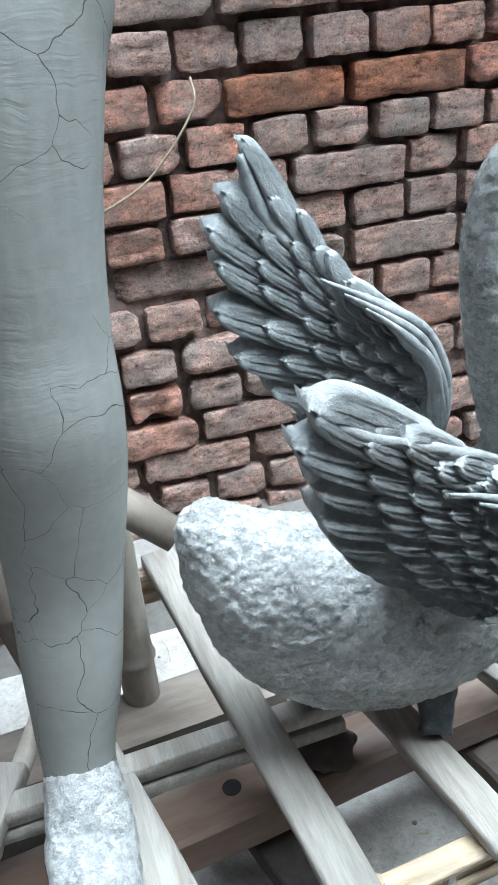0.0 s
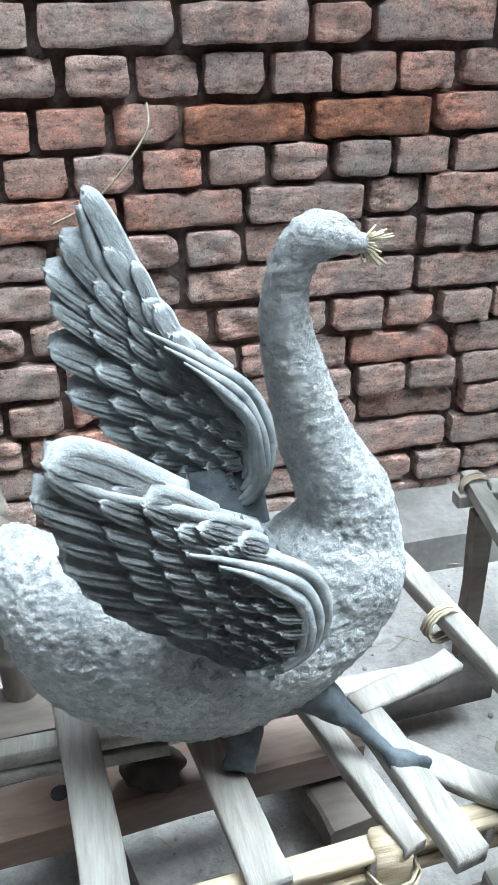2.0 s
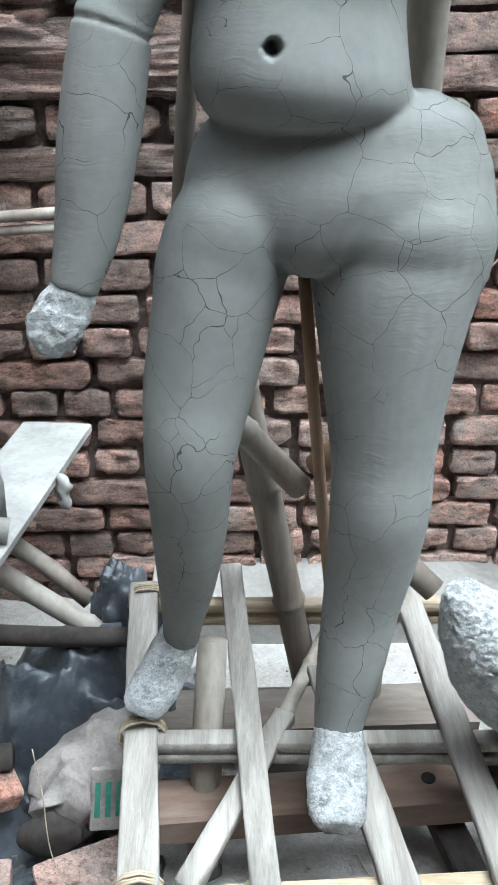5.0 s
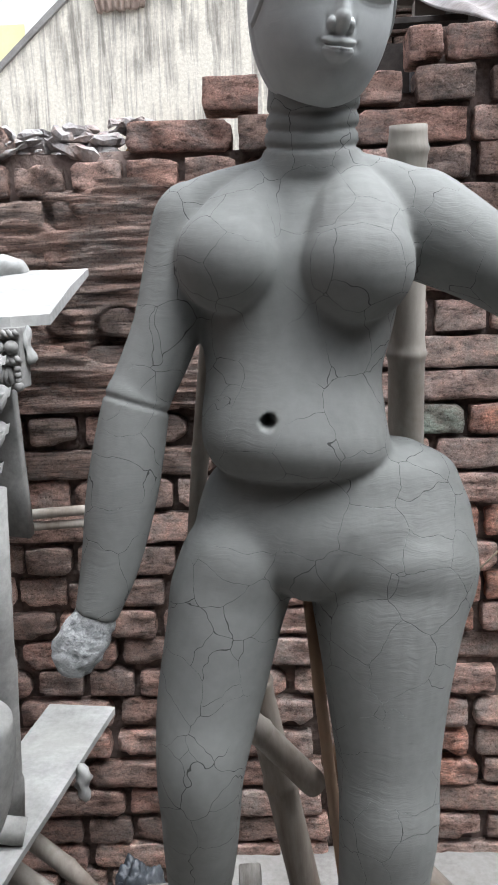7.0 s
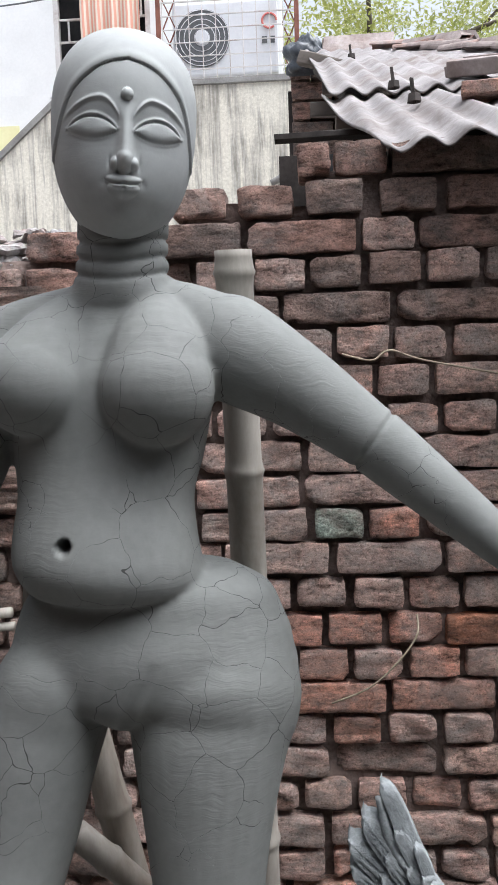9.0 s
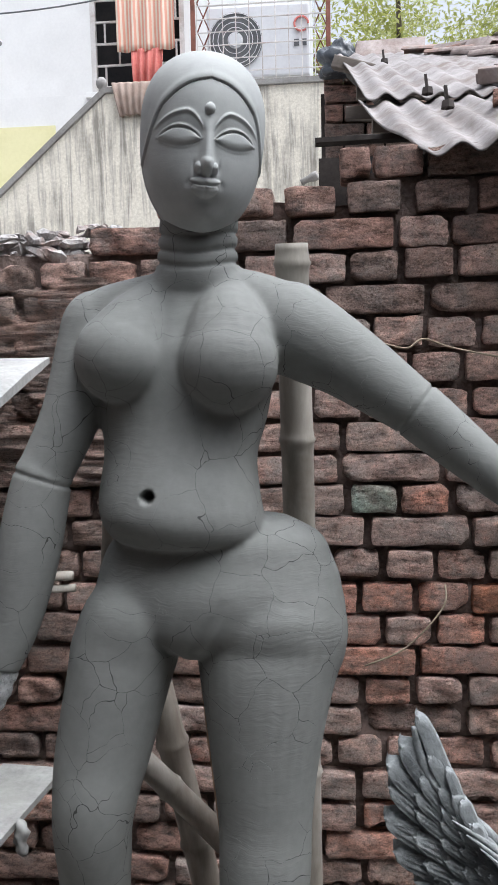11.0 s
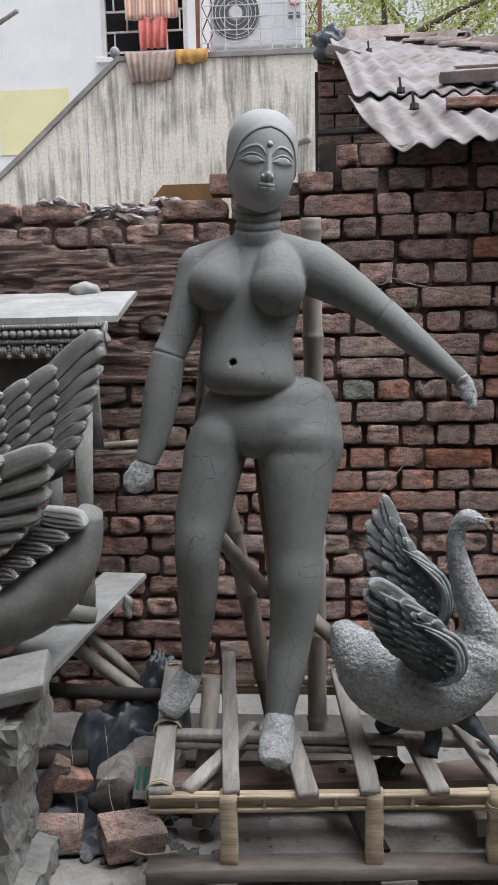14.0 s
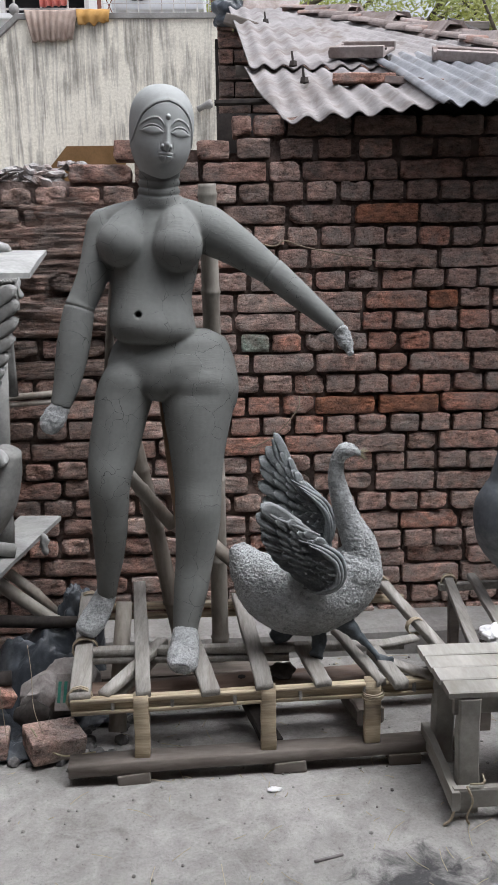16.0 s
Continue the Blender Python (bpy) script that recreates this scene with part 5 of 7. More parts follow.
def throne():
    t = thing("clay_throne", (-1.05, 1.3, 0.0), "grey clay throne with beaded canopy edge and carved feather wings", "throne")
    # canopy slab, slightly torn at the corner
    bm = bmesh.new()
    prev = None
    for i in range(22):
        x = -1.75 + i * 0.0485
        k = noise.noise((x * 9, 2, 0))
        tear = 0.03 * max(0, (x + 0.80) / 0.07) if x > -0.80 else 0
        yf, yb = 1.405 + 0.004 * k + tear * 3.0, 1.80 + 0.006 * k
        zf, zb = 1.372 + 0.003 * k, 1.452 + 0.006 * k
        ring = [bm.verts.new(p) for p in ((x, yf, zf), (x, (yf + yb) / 2, (zf + zb) / 2 + 0.006), (x, yb, zb), (x, yb, zb - 0.014), (x, yf, zf - 0.018))]
        if prev:
            for j in range(5):
                bm.faces.new((prev[j], prev[(j + 1) % 5], ring[(j + 1) % 5], ring[j]))
        else:
            bm.faces.new(ring)
        prev = ring
    bm.faces.new(prev[::-1])
    bmesh.ops.recalc_face_normals(bm, faces=bm.faces)
    wpart("canopy", bm, M["clay_pale"], t, "pale clay canopy slab")
    wpart("fascia", box_bm((-1.26, 1.43, 1.305), (1.0, 0.05, 0.10), bevel=0.004), M["clay_mid"], t)
    lump = bmesh.new()
    bmesh.ops.create_icosphere(lump, subdivisions=3, radius=0.045, matrix=Matrix.Translation((-0.90, 1.78, 1.455)) @ Matrix.Diagonal((1.2, 0.8, 0.6, 1)))
    for v in lump.verts:
        v.co += v.normal * 0.014 * noise.noise(v.co * 35)
    wpart("clay_lump", lump, M["clay_pale"], t, "", True)
    edge = bmesh.new()
    bmesh.ops.create_icosphere(edge, subdivisions=3, radius=0.02, matrix=Matrix.Translation((-0.757, 1.44, 1.325)) @ Matrix.Diagonal((0.5, 0.8, 1.7, 1)))
    for v in edge.verts:
        v.co += v.normal * 0.014 * noise.noise(v.co * 45)
    wpart("torn_edge", edge, M["clay_pale"], t, "", True)
    # moulding: two twisted cords, a row of beads, hanging drops
    for z, r in ((1.345, 0.0065), (1.302, 0.0075)):
        cord = bmesh.new()
        for off in (0.0, math.pi):
            rows = []
            for i in range(121):
                x = -1.36 + i * 0.005
                rows.append((x, 1.402 + r * 0.6 * math.cos(x * 330 + off), z + r * 0.6 * math.sin(x * 330 + off), r * 0.75))
            tube(cord, rows, n=6, steps=1)
        wpart("cord_moulding", cord, M["clay_mid"], t, "twisted cord moulding", True)
    for i in range(27):
        b = bmesh.new()
        bmesh.ops.create_uvsphere(b, u_segments=12, v_segments=8, radius=0.0118, matrix=Matrix.Translation((-0.772 - i * 0.0225, 1.400, 1.324)))
        wpart("bead", b, M["clay_mid"], t, "", True)
    for i in range(17):
        x = -0.765 - i * 0.0385
        b = bmesh.new()
        for j, r in enumerate((0.0065, 0.0060, 0.0055, 0.0085)):
            bmesh.ops.create_uvsphere(b, u_segments=10, v_segments=6, radius=r, matrix=Matrix.Translation((x, 1.400, 1.289 - j * 0.0095)))
        wpart("drop", b, M["clay_mid"], t, "", True)
        b = bmesh.new()
        for o in (-0.0075, 0.0, 0.0075):
            tube(b, [(x - 0.019 + o * 0.5, 1.405, 1.293, 0.004), (x - 0.019 + o, 1.400, 1.278, 0.006), (x - 0.019 + o * 1.3, 1.402, 1.262, 0.0035)], n=8, steps=3)
        wpart("petal", b, M["clay_mid"], t, "", True)
    # hollow back panel
    bm = bmesh.new()
    g = []
    for i in range(17):
        u = i / 16
        g.append([bm.verts.new((-1.6 + 0.80 * u, 1.46 + 0.10 * math.sin(math.pi * u) + 0.03 * v, 1.275 - 0.30 * v)) for v in (0, 0.33, 0.66, 1.0)])
    for p, q in zip(g, g[1:]):
        for j in range(3):
            bm.faces.new((p[j], p[j + 1], q[j + 1], q[j]))
    r = bmesh.ops.extrude_face_region(bm, geom=list(bm.faces))
    bmesh.ops.translate(bm, verts=[v for v in r["geom"] if isinstance(v, bmesh.types.BMVert)], vec=(0, 0.03, 0))
    bmesh.ops.recalc_face_normals(bm, faces=bm.faces)
    wpart("back_panel", bm, M["clay_mid"], t, "smooth hollow clay back", True)
    # upper wing
    wb = bmesh.new()
    roots = [(-1.05, 1.16, 1.10), (-1.04, 1.15, 1.06), (-1.03, 1.14, 1.02), (-1.0, 1.13, 0.98), (-0.97, 1.12, 0.95)]
    tips = [(-0.668, 1.13, 1.270), (-0.664, 1.12, 1.212), (-0.682, 1.11, 1.139), (-0.708, 1.10, 1.075), (-0.726, 1.09, 1.022), (-0.757, 1.08, 0.972)]
    n, m = 16, 8
    g = [[wb.verts.new(poly_at(roots, i / n).lerp(poly_at(tips, i / n), 0.80 * j / m) + Vector((0, 0.012, -0.02 * math.sin(math.pi * j / m)))) for j in range(m + 1)] for i in range(n + 1)]
    for p, q in zip(g, g[1:]):
        for j in range(m):
            wb.faces.new((p[j], p[j + 1], q[j + 1], q[j]))
    wpart("wing_back", wb, M["clay_mid"], t, "", True)
    for r, (t0, t1, c, w) in enumerate(((0.30, 1.0, 8, 0.030), (0.16, 0.66, 8, 0.028), (0.05, 0.46, 8, 0.023), (-0.05, 0.28, 7, 0.019), (-0.12, 0.14, 6, 0.016))):
        for i in range(c):
            s = i / (c - 1)
            fb = bmesh.new()
            feather(fb, poly_at(roots, s).lerp(poly_at(tips, s), t0), poly_at(roots, s).lerp(poly_at(tips, s), t1), w, 0.012 + 0.009 * r, -0.062 if r == 0 else -0.032, 0, tilt=0.9, thick=0.0075)
            bmesh.ops.recalc_face_normals(fb, faces=fb.faces)
            wpart("feather", fb, M["clay_mid"], t, "", True)
    # lower wing, nearer
    roots2 = [(-1.05, 0.98, 0.985), (-1.06, 0.97, 0.93), (-1.06, 0.96, 0.88), (-1.05, 0.96, 0.83)]
    tips2 = [(-0.772, 0.95, 1.035), (-0.784, 0.95, 0.968), (-0.797, 0.95, 0.905), (-0.85, 0.95, 0.845), (-0.90, 0.95, 0.80)]
    for r, (t0, t1, c, w) in enumerate(((0.30, 1.0, 6, 0.031), (0.1, 0.55, 6, 0.027))):
        for i in range(c):
            s = i / (c - 1)
            fb = bmesh.new()
            feather(fb, poly_at(roots2, s).lerp(poly_at(tips2, s), t0), poly_at(roots2, s).lerp(poly_at(tips2, s), t1), w, 0.012 + 0.010 * r, -0.022, 0, tilt=0.9, thick=0.0075)
            bmesh.ops.recalc_face_normals(fb, faces=fb.faces)
            wpart("feather", fb, M["clay_mid"], t, "", True)
    # pale ribbed scroll along the rim of the seat
    for i in range(8):
        s = i / 7
        c = Vector((-0.745, 0.985, 0.868)).lerp(Vector((-1.03, 0.955, 0.655)), s)
        fb = bmesh.new()
        a = c + Vector((-0.085, 0.02, 0.005 + 0.012 * (1 - s)))
        feather(fb, a, c + Vector((0.028 - 0.01 * s, -0.004, -0.008)), 0.030, 0.012, -0.012, 0, tilt=0.45, thick=0.014)
        bmesh.ops.recalc_face_normals(fb, faces=fb.faces)
        wpart("scroll_rib", fb, M["clay_pale"], t, "pale ribbed scroll", True)
    # smooth bowl of the seat
    bm = bmesh.new()
    tube(bm, [(-0.715, 1.02, 0.895, 0.03, 0.03), (-0.745, 1.03, 0.83, 0.055, 0.06), (-0.80, 1.04, 0.745, 0.085, 0.09), (-0.90, 1.05, 0.665, 0.105, 0.11), (-1.05, 1.06, 0.625, 0.115, 0.13), (-1.25, 1.06, 0.62, 0.115, 0.13)], n=26, steps=5)
    bmesh.ops.recalc_face_normals(bm, faces=bm.faces)
    wpart("seat_bowl", bm, M["clay_mid"], t, "smooth rounded clay seat", True)
    # board it stands on, propped on a rough clay block
    wpart("board", beam_bm((-0.815, 1.79, 0.475), (-0.955, 0.62, 0.478), 0.155, 0.018, roll=0), M["clay_pale"], t, "clay-smeared board")
    rag = bmesh.new()
    bmesh.ops.create_icosphere(rag, subdivisions=3, radius=0.02, matrix=Matrix.Translation((-0.755, 1.55, 0.45)) @ Matrix.Diagonal((0.7, 0.8, 2.0, 1)))
    for v in rag.verts:
        v.co += v.normal * 0.012 * noise.noise(v.co * 60)
    wpart("clay_drip", rag, M["clay_pale"], t, "", True)
    for a, b, r in (((-0.835, 1.36, 0.49), (-0.815, 1.36, 1.10), 0.024), ((-0.93, 1.42, 0.49), (-0.925, 1.42, 1.05), 0.02), ((-0.99, 1.40, 0.49), (-0.99, 1.40, 1.1), 0.02)):
        rows = [(*Vector(a).lerp(Vector(b), k), r * (1.12 if j % 3 == 1 else 1.0)) for j, k in enumerate((0, 0.14, 0.16, 0.18, 0.5, 0.52, 0.54, 1.0))]
        wpart("bamboo_leg", tube_bm(rows, n=14, steps=1), M["clay_mid"], t, "clay-smeared bamboo", True)
    wpart("bamboo_tie", tube_bm([(-1.0, 1.28, 0.53, 0.022), (-0.90, 1.31, 0.525, 0.022), (-0.80, 1.33, 0.50, 0.024)], n=12), M["clay_mid"], t, "", True)
    bm = bmesh.new()
    bmesh.ops.create_cube(bm, size=1.0, matrix=Matrix.Translation((-1.14, 0.83, 0.235)) @ Matrix.Diagonal((0.54, 0.24, 0.47, 1)))
    bmesh.ops.subdivide_edges(bm, edges=list(bm.edges), cuts=30, use_grid_fill=True)
    for v in bm.verts:
        p = v.co.copy()
        if p.x > -1.0:
            if p.z > 0.33:
                v.co.x += 0.045 * min(1.0, (p.z - 0.33) / 0.03)
            elif p.z < 0.07:
                v.co.x += 0.05
        v.co += Vector(noise.noise_vector(p * 6)) * 0.010 + Vector(noise.noise_vector(p * 24)) * 0.014 + Vector(noise.noise_vector(p * 70)) * 0.006
    wpart("clay_block", bm, M["clay_mid"], t, "rough crumbling clay pier")
    bm = box_bm((-0.97, 0.80, 0.515), (0.38, 0.20, 0.045), (0, -8, 12), 0.008, 0.01)
    wpart("upper_slab", bm, M["clay_mid"], t, "broken clay slab")
    pk = bmesh.new()
    bmesh.ops.create_icosphere(pk, subdivisions=2, radius=0.010, matrix=Matrix.Translation((-0.838, 0.72, 0.452)))
    wpart("pink_mark", pk, M["pink_paint"], t, "pink dab")


# ---- rubbish in the corner ----


def crumpled(name, c, size, mat, label, category, seed, amp=0.3, sub=5, sag=0.5):
    """A heap of crumpled sheet: folded, sharp creases."""
    bm = bmesh.new()
    bmesh.ops.create_icosphere(bm, subdivisions=sub, radius=1.0)
    for v in bm.verts:
        p = v.co.copy()
        f = abs(noise.noise(p * 1.7 + Vector((seed, 0, 0)))) * 0.9 + abs(noise.noise(p * 4.1 + Vector((0, seed, 0)))) * 0.45 + abs(noise.noise(p * 9 + Vector((0, 0, seed)))) * 0.16
        q = p * (0.72 + amp * 2.2 * f)
        v.co = Vector((q.x * size[0], q.y * size[1], max(q.z, -sag) * size[2])) + Vector(c)
    return single(name, bm, mat, label, category, smooth=True)


def drape(name, c, size, height, mat, label, seed, peak=(0.0, 0.0), n=70):
    """A sheet of plastic thrown over a heap: sharp folds, edges on the floor."""
    bm = bmesh.new()
    grids = []
    for off in (0.0, -0.004):
        g = []
        for j in range(n + 1):
            row = []
            for i in range(n + 1):
                u, v = i / n * 2 - 1, j / n * 2 - 1
                x, y = c[0] + u * size[0], c[1] + v * size[1]
                q = math.exp(-((u - peak[0]) / 0.7) ** 4 - ((v - peak[1]) / 0.7) ** 4) * (1 - 0.3 * abs(u - peak[0]))
                f = 1 - abs(noise.noise((u * 1.8 + seed, v * 2.1, 0))) * 2.2
                f2 = 1.4 * noise.noise((u * 3.6 + v * 2 + seed, v * 2.8 - u, 4))
                f3 = abs(noise.noise((u * 8 - v * 5, v * 6 + u * 4 + seed, 8))) * 2.0
                z = ground_z(y) + 0.012 + height * q * (0.75 + 0.25 * f) + height * 0.16 * f2 * (0.35 + q) + height * 0.05 * f3
                edge = 1 + 0.10 * noise.noise((u * 3, v * 3, seed))
                row.append(bm.verts.new((c[0] + (x - c[0]) * edge, c[1] + (y - c[1]) * edge, max(z, ground_z(y) + 0.008) + off)))
            g.append(row)
        for a, b in zip(g, g[1:]):
            for i in range(n):
                bm.faces.new((a[i], a[i + 1], b[i + 1], b[i]))
        grids.append(g)
    p, q = grids
    for i in range(n):
        for k in (0, n):
            bm.faces.new((p[k][i], p[k][i + 1], q[k][i + 1], q[k][i]))
            bm.faces.new((p[i][k], p[i + 1][k], q[i + 1][k], q[i][k]))
    bmesh.ops.recalc_face_normals(bm, faces=bm.faces)
    return single(name, bm, mat, label, "plastic sheet", smooth=True)


def corner_rubbish():
    crumpled("plastic_sheet", (-0.64, 1.48, 0.10), (0.10, 0.09, 0.27), M["plastic"], "crumpled dusty black plastic sheet heaped against the wall", "plastic sheet", 5.0, amp=0.12)
    drape("plastic_sheet", (-0.76, 1.36, 0.0), (0.30, 0.20), 0.27, M["plastic"], "heap of crumpled dusty black plastic", 8.0, (0.1, 0.0))
    # added sheet: its black stands in for the shade under the board
    drape("plastic_sheet", (-0.98, 1.25, 0.0), (0.24, 0.30), 0.12, M["plastic"], "black sheet added over the rubbish to stand in for shade", 19.0, (0.0, 0.1))
    drape("plastic_sheet", (-0.73, 1.02, 0.0), (0.10, 0.06), 0.035, M["plastic"], "torn strip of black plastic on the floor", 14.0)
    s = thing("cement_sack", (-0.68, 1.12, 0.0), "dirty white woven sack with worn green print, lying open", "sack")
    bm = bmesh.new()
    tube(bm, [(-0.715, 1.07, 0.085, 0.062, 0.055), (-0.70, 1.11, 0.09, 0.075, 0.068), (-0.66, 1.18, 0.095, 0.085, 0.075), (-0.60, 1.25, 0.09, 0.07, 0.06), (-0.56, 1.29, 0.08, 0.03, 0.03)], n=54, steps=9)
    for v in bm.verts:
        v.co += Vector(noise.noise_vector(v.co * 14)) * 0.022 + Vector(noise.noise_vector(v.co * 33)) * 0.013
    bmesh.ops.recalc_face_normals(bm, faces=bm.faces)
    wpart("bag", bm, M["sack"], s, "", True)
    bm = bmesh.new()
    bmesh.ops.create_icosphere(bm, subdivisions=3, radius=0.048, matrix=Matrix.Translation((-0.722, 1.055, 0.082)) @ Matrix.Diagonal((1, 0.5, 0.9, 1)))
    for v in bm.verts:
        v.co += Vector(noise.noise_vector(v.co * 30)) * 0.014
    wpart("earth_clod", bm, M["dark_wood"], s, "dark earth in the mouth", True)
    panel = box_bm((-0.615, 1.085, 0.135), (0.075, 0.010, 0.11), (-18, 8, 10), 0.003)
    wpart("sack_flap", panel, M["sack"], s, "printed flap")
    for i in range(4):
        bar = box_bm((-0.640 + 0.017 * i, 1.077 + 0.003 * i, 0.14 - 0.002 * i), (0.009, 0.003, 0.062), (-18, 8, 10), 0.0)
        wpart("print_bar", bar, M["green_ink"], s, "worn green print")
    # loose bricks
    for c, sz, rot, mat, lab in (((-0.645, 0.985, 0.035), (0.16, 0.12, 0.07), (4, 6, 28), "brick", "broken dusty red brick lying on the floor"), ((-0.845, 0.985, 0.035), (0.13, 0.07, 0.07), (2, 3, 4), "brick", "brick with a dab of blue paint"), ((-0.84, 1.12, 0.11), (0.10, 0.07, 0.05), (10, 20, 35), "brick_red", "red brick fragment in the rubbish"), ((-0.90, 1.10, 0.09), (0.05, 0.06, 0.19), (0, 32, 10), "brick_dark", "dark brick leaning in the rubbish")):
        b = single("loose_brick", box_bm(c, sz, rot, 0.008, 0.006), M[mat], lab, "brick", "loose bricks")
        if "blue" in lab:
            part("paint_dab", box_bm((-0.845, 0.948, 0.045), (0.045, 0.003, 0.012), (0, 4, 4), 0.001), M["blue_paint"], b, "blue paint dab")
    bamboo_pole("bamboo_pole", (-1.05, 1.12, 0.15), (-0.80, 1.16, 0.15), 0.024, "old dark bamboo length in the rubbish", "dark_wood")
    bamboo_pole("bamboo_pole", (-1.0, 1.45, 0.43), (-0.66, 1.42, 0.18), 0.022, "dusty bamboo leaning under the board")
    bamboo_pole("bamboo_pole", (-1.05, 1.35, 0.27), (-0.62, 1.36, 0.24), 0.02, "dusty bamboo lying across the rubbish", "dark_wood")
    bamboo_pole("bamboo_pole", (-0.88, 1.52, 0.36), (-0.72, 1.50, 0.215), 0.018, "dusty bamboo stick under the board")
    wire("straw_stem", [(-0.70, 0.95, 0.10), (-0.66, 0.93, 0.05), (-0.60, 0.92, 0.025), (-0.52, 0.94, 0.022)], 0.003, M["straw"], "long dry straw stem", "straw")
    wire("hanging_wire", [(-0.785, 0.96, 0.36), (-0.78, 0.955, 0.25), (-0.775, 0.95, 0.15), (-0.77, 0.95, 0.06)], 0.0010, M["rope"], "thin dry stem hanging from the board", "stem")
    wire("hanging_wire", [(-0.71, 1.02, 0.32), (-0.70, 1.0, 0.24), (-0.695, 0.98, 0.14), (-0.66, 0.95, 0.06)], 0.0010, M["rope"], "thin dry stem hanging over the rubbish", "stem")
    # crumbs and rags of the heap, darkened to carry the shade under the board
    bm = bmesh.new()
    for i in range(170):
        x, y = random.uniform(-1.0, -0.42), random.uniform(0.9, 1.65)
        r = random.uniform(0.006, 0.024)
        ellipsoid(bm, (x, y, ground_z(y) + r * 0.4), (r * random.uniform(0.8, 1.6), r, r * 0.7), (random.uniform(-30, 30), 0, random.uniform(0, 90)), 8)
    for v in bm.verts:
        v.co += Vector(noise.noise_vector(v.co * 60)) * 0.008
    single("rubble_bits", bm, M["shaded_crumbs"], "small crumbs of brick and clay in the corner", "rubble", kind="stuff")


# ---- stool, second platform and bird on the far side ----


def stool():
    t = thing("wooden_stool", (0.42, 0.77, 0.0), "low whitewashed slatted wooden stool tied with cord", "stool")
    for i, y in enumerate((0.665, 0.735, 0.805, 0.875)):
        wpart("top_slat", beam_bm((0.405 - 0.004 * i, y, 0.322), (1.02, y + 0.01, 0.318), 0.066, 0.018), M["stool"], t)
    for y in (0.66, 0.885):
        wpart("apron", beam_bm((0.425, y, 0.285), (1.0, y + 0.01, 0.283), 0.018, 0.05), M["stool"], t)
        wpart("leg", beam_bm((0.462, y - 0.01, 0.0), (0.460, y - 0.01, 0.31), 0.055, 0.04), M["stool"], t)
        wpart("leg", beam_bm((0.96, y - 0.01, 0.0), (0.96, y - 0.01, 0.31), 0.055, 0.04), M["stool"], t)
    wpart("side_rail", beam_bm((0.418, 0.585, 0.062), (0.425, 0.915, 0.062), 0.022, 0.05), M["stool"], t)
    wpart("front_rail", beam_bm((0.415, 0.605, 0.062), (1.0, 0.615, 0.062), 0.02, 0.055), M["stool"], t)
    bm = bmesh.new()
    tube(bm, [(0.445, 0.592, 0.10, 0.003), (0.46, 0.588, 0.06, 0.003), (0.445, 0.585, 0.02, 0.003), (0.452, 0.585, 0.0, 0.003)], n=6)
    tube(bm, [(0.455, 0.60, 0.10, 0.003), (0.49, 0.60, 0.102, 0.003), (0.50, 0.64, 0.10, 0.003)], n=6)
    tube(bm, [(0.415, 0.59, 0.04, 0.004), (0.405, 0.585, 0.015, 0.004), (0.385, 0.58, 0.004, 0.003)], n=6)
    wpart("cord", bm, M["rope"], t, "old cord ends", True)


def side_group():
    t = thing("bamboo_platform", (0.85, 1.25, 0.1), "second low platform of pale bamboo laths", "platform")
    for a, b, w, h in (((0.585, 0.98, 0.272), (0.637, 1.46, 0.318), 0.032, 0.024), ((0.70, 1.0, 0.272), (0.722, 1.46, 0.316), 0.03, 0.022), ((0.60, 1.43, 0.292), (1.25, 1.44, 0.29), 0.026, 0.024), ((0.56, 1.05, 0.245), (1.25, 1.06, 0.245), 0.026, 0.024)):
        wpart("lath", beam_bm(a, b, w, h), M["lath"], t)
    for x, y in ((0.655, 1.43), (0.645, 1.06), (1.2, 1.43), (1.2, 1.06)):
        wpart("leg", beam_bm((x, y, -0.09), (x, y, 0.26), 0.036, 0.03), M["timber"], t)
    r = bmesh.new()
    rope_tie(r, (0.634, 1.43, 0.31), (0.1, 1, 0.1), 0.026)
    wpart("rope_tie", r, M["rope"], t, "coir cord", True)
    bm = bmesh.new()
    ellipsoid(bm, (0.86, 1.30, 0.56), (0.185, 0.15, 0.20), (0, -18, 0), 40)
    tube(bm, [(0.80, 1.30, 0.62, 0.10), (0.80, 1.30, 0.74, 0.07), (0.82, 1.30, 0.84, 0.045)], n=24)
    tube(bm, [(0.86, 1.3, 0.42, 0.05), (0.88, 1.3, 0.29, 0.03)], n=16)
    sk = remeshed(bm, 0.007, 4)
    for v in sk.verts:
        v.co += v.normal * 0.006 * noise.noise(v.co * 12)
    single("bird_statue", sk, M["blue_clay"], "unfinished blue-grey clay bird body on its own platform", "statue", smooth=True)
    crumpled("paper_rag", (0.665, 1.05, 0.285), (0.045, 0.06, 0.022), M["paper"], "crumpled white rag lying on the laths", "rag", 21.0, sub=4)


# ---- what stands behind the wall ----


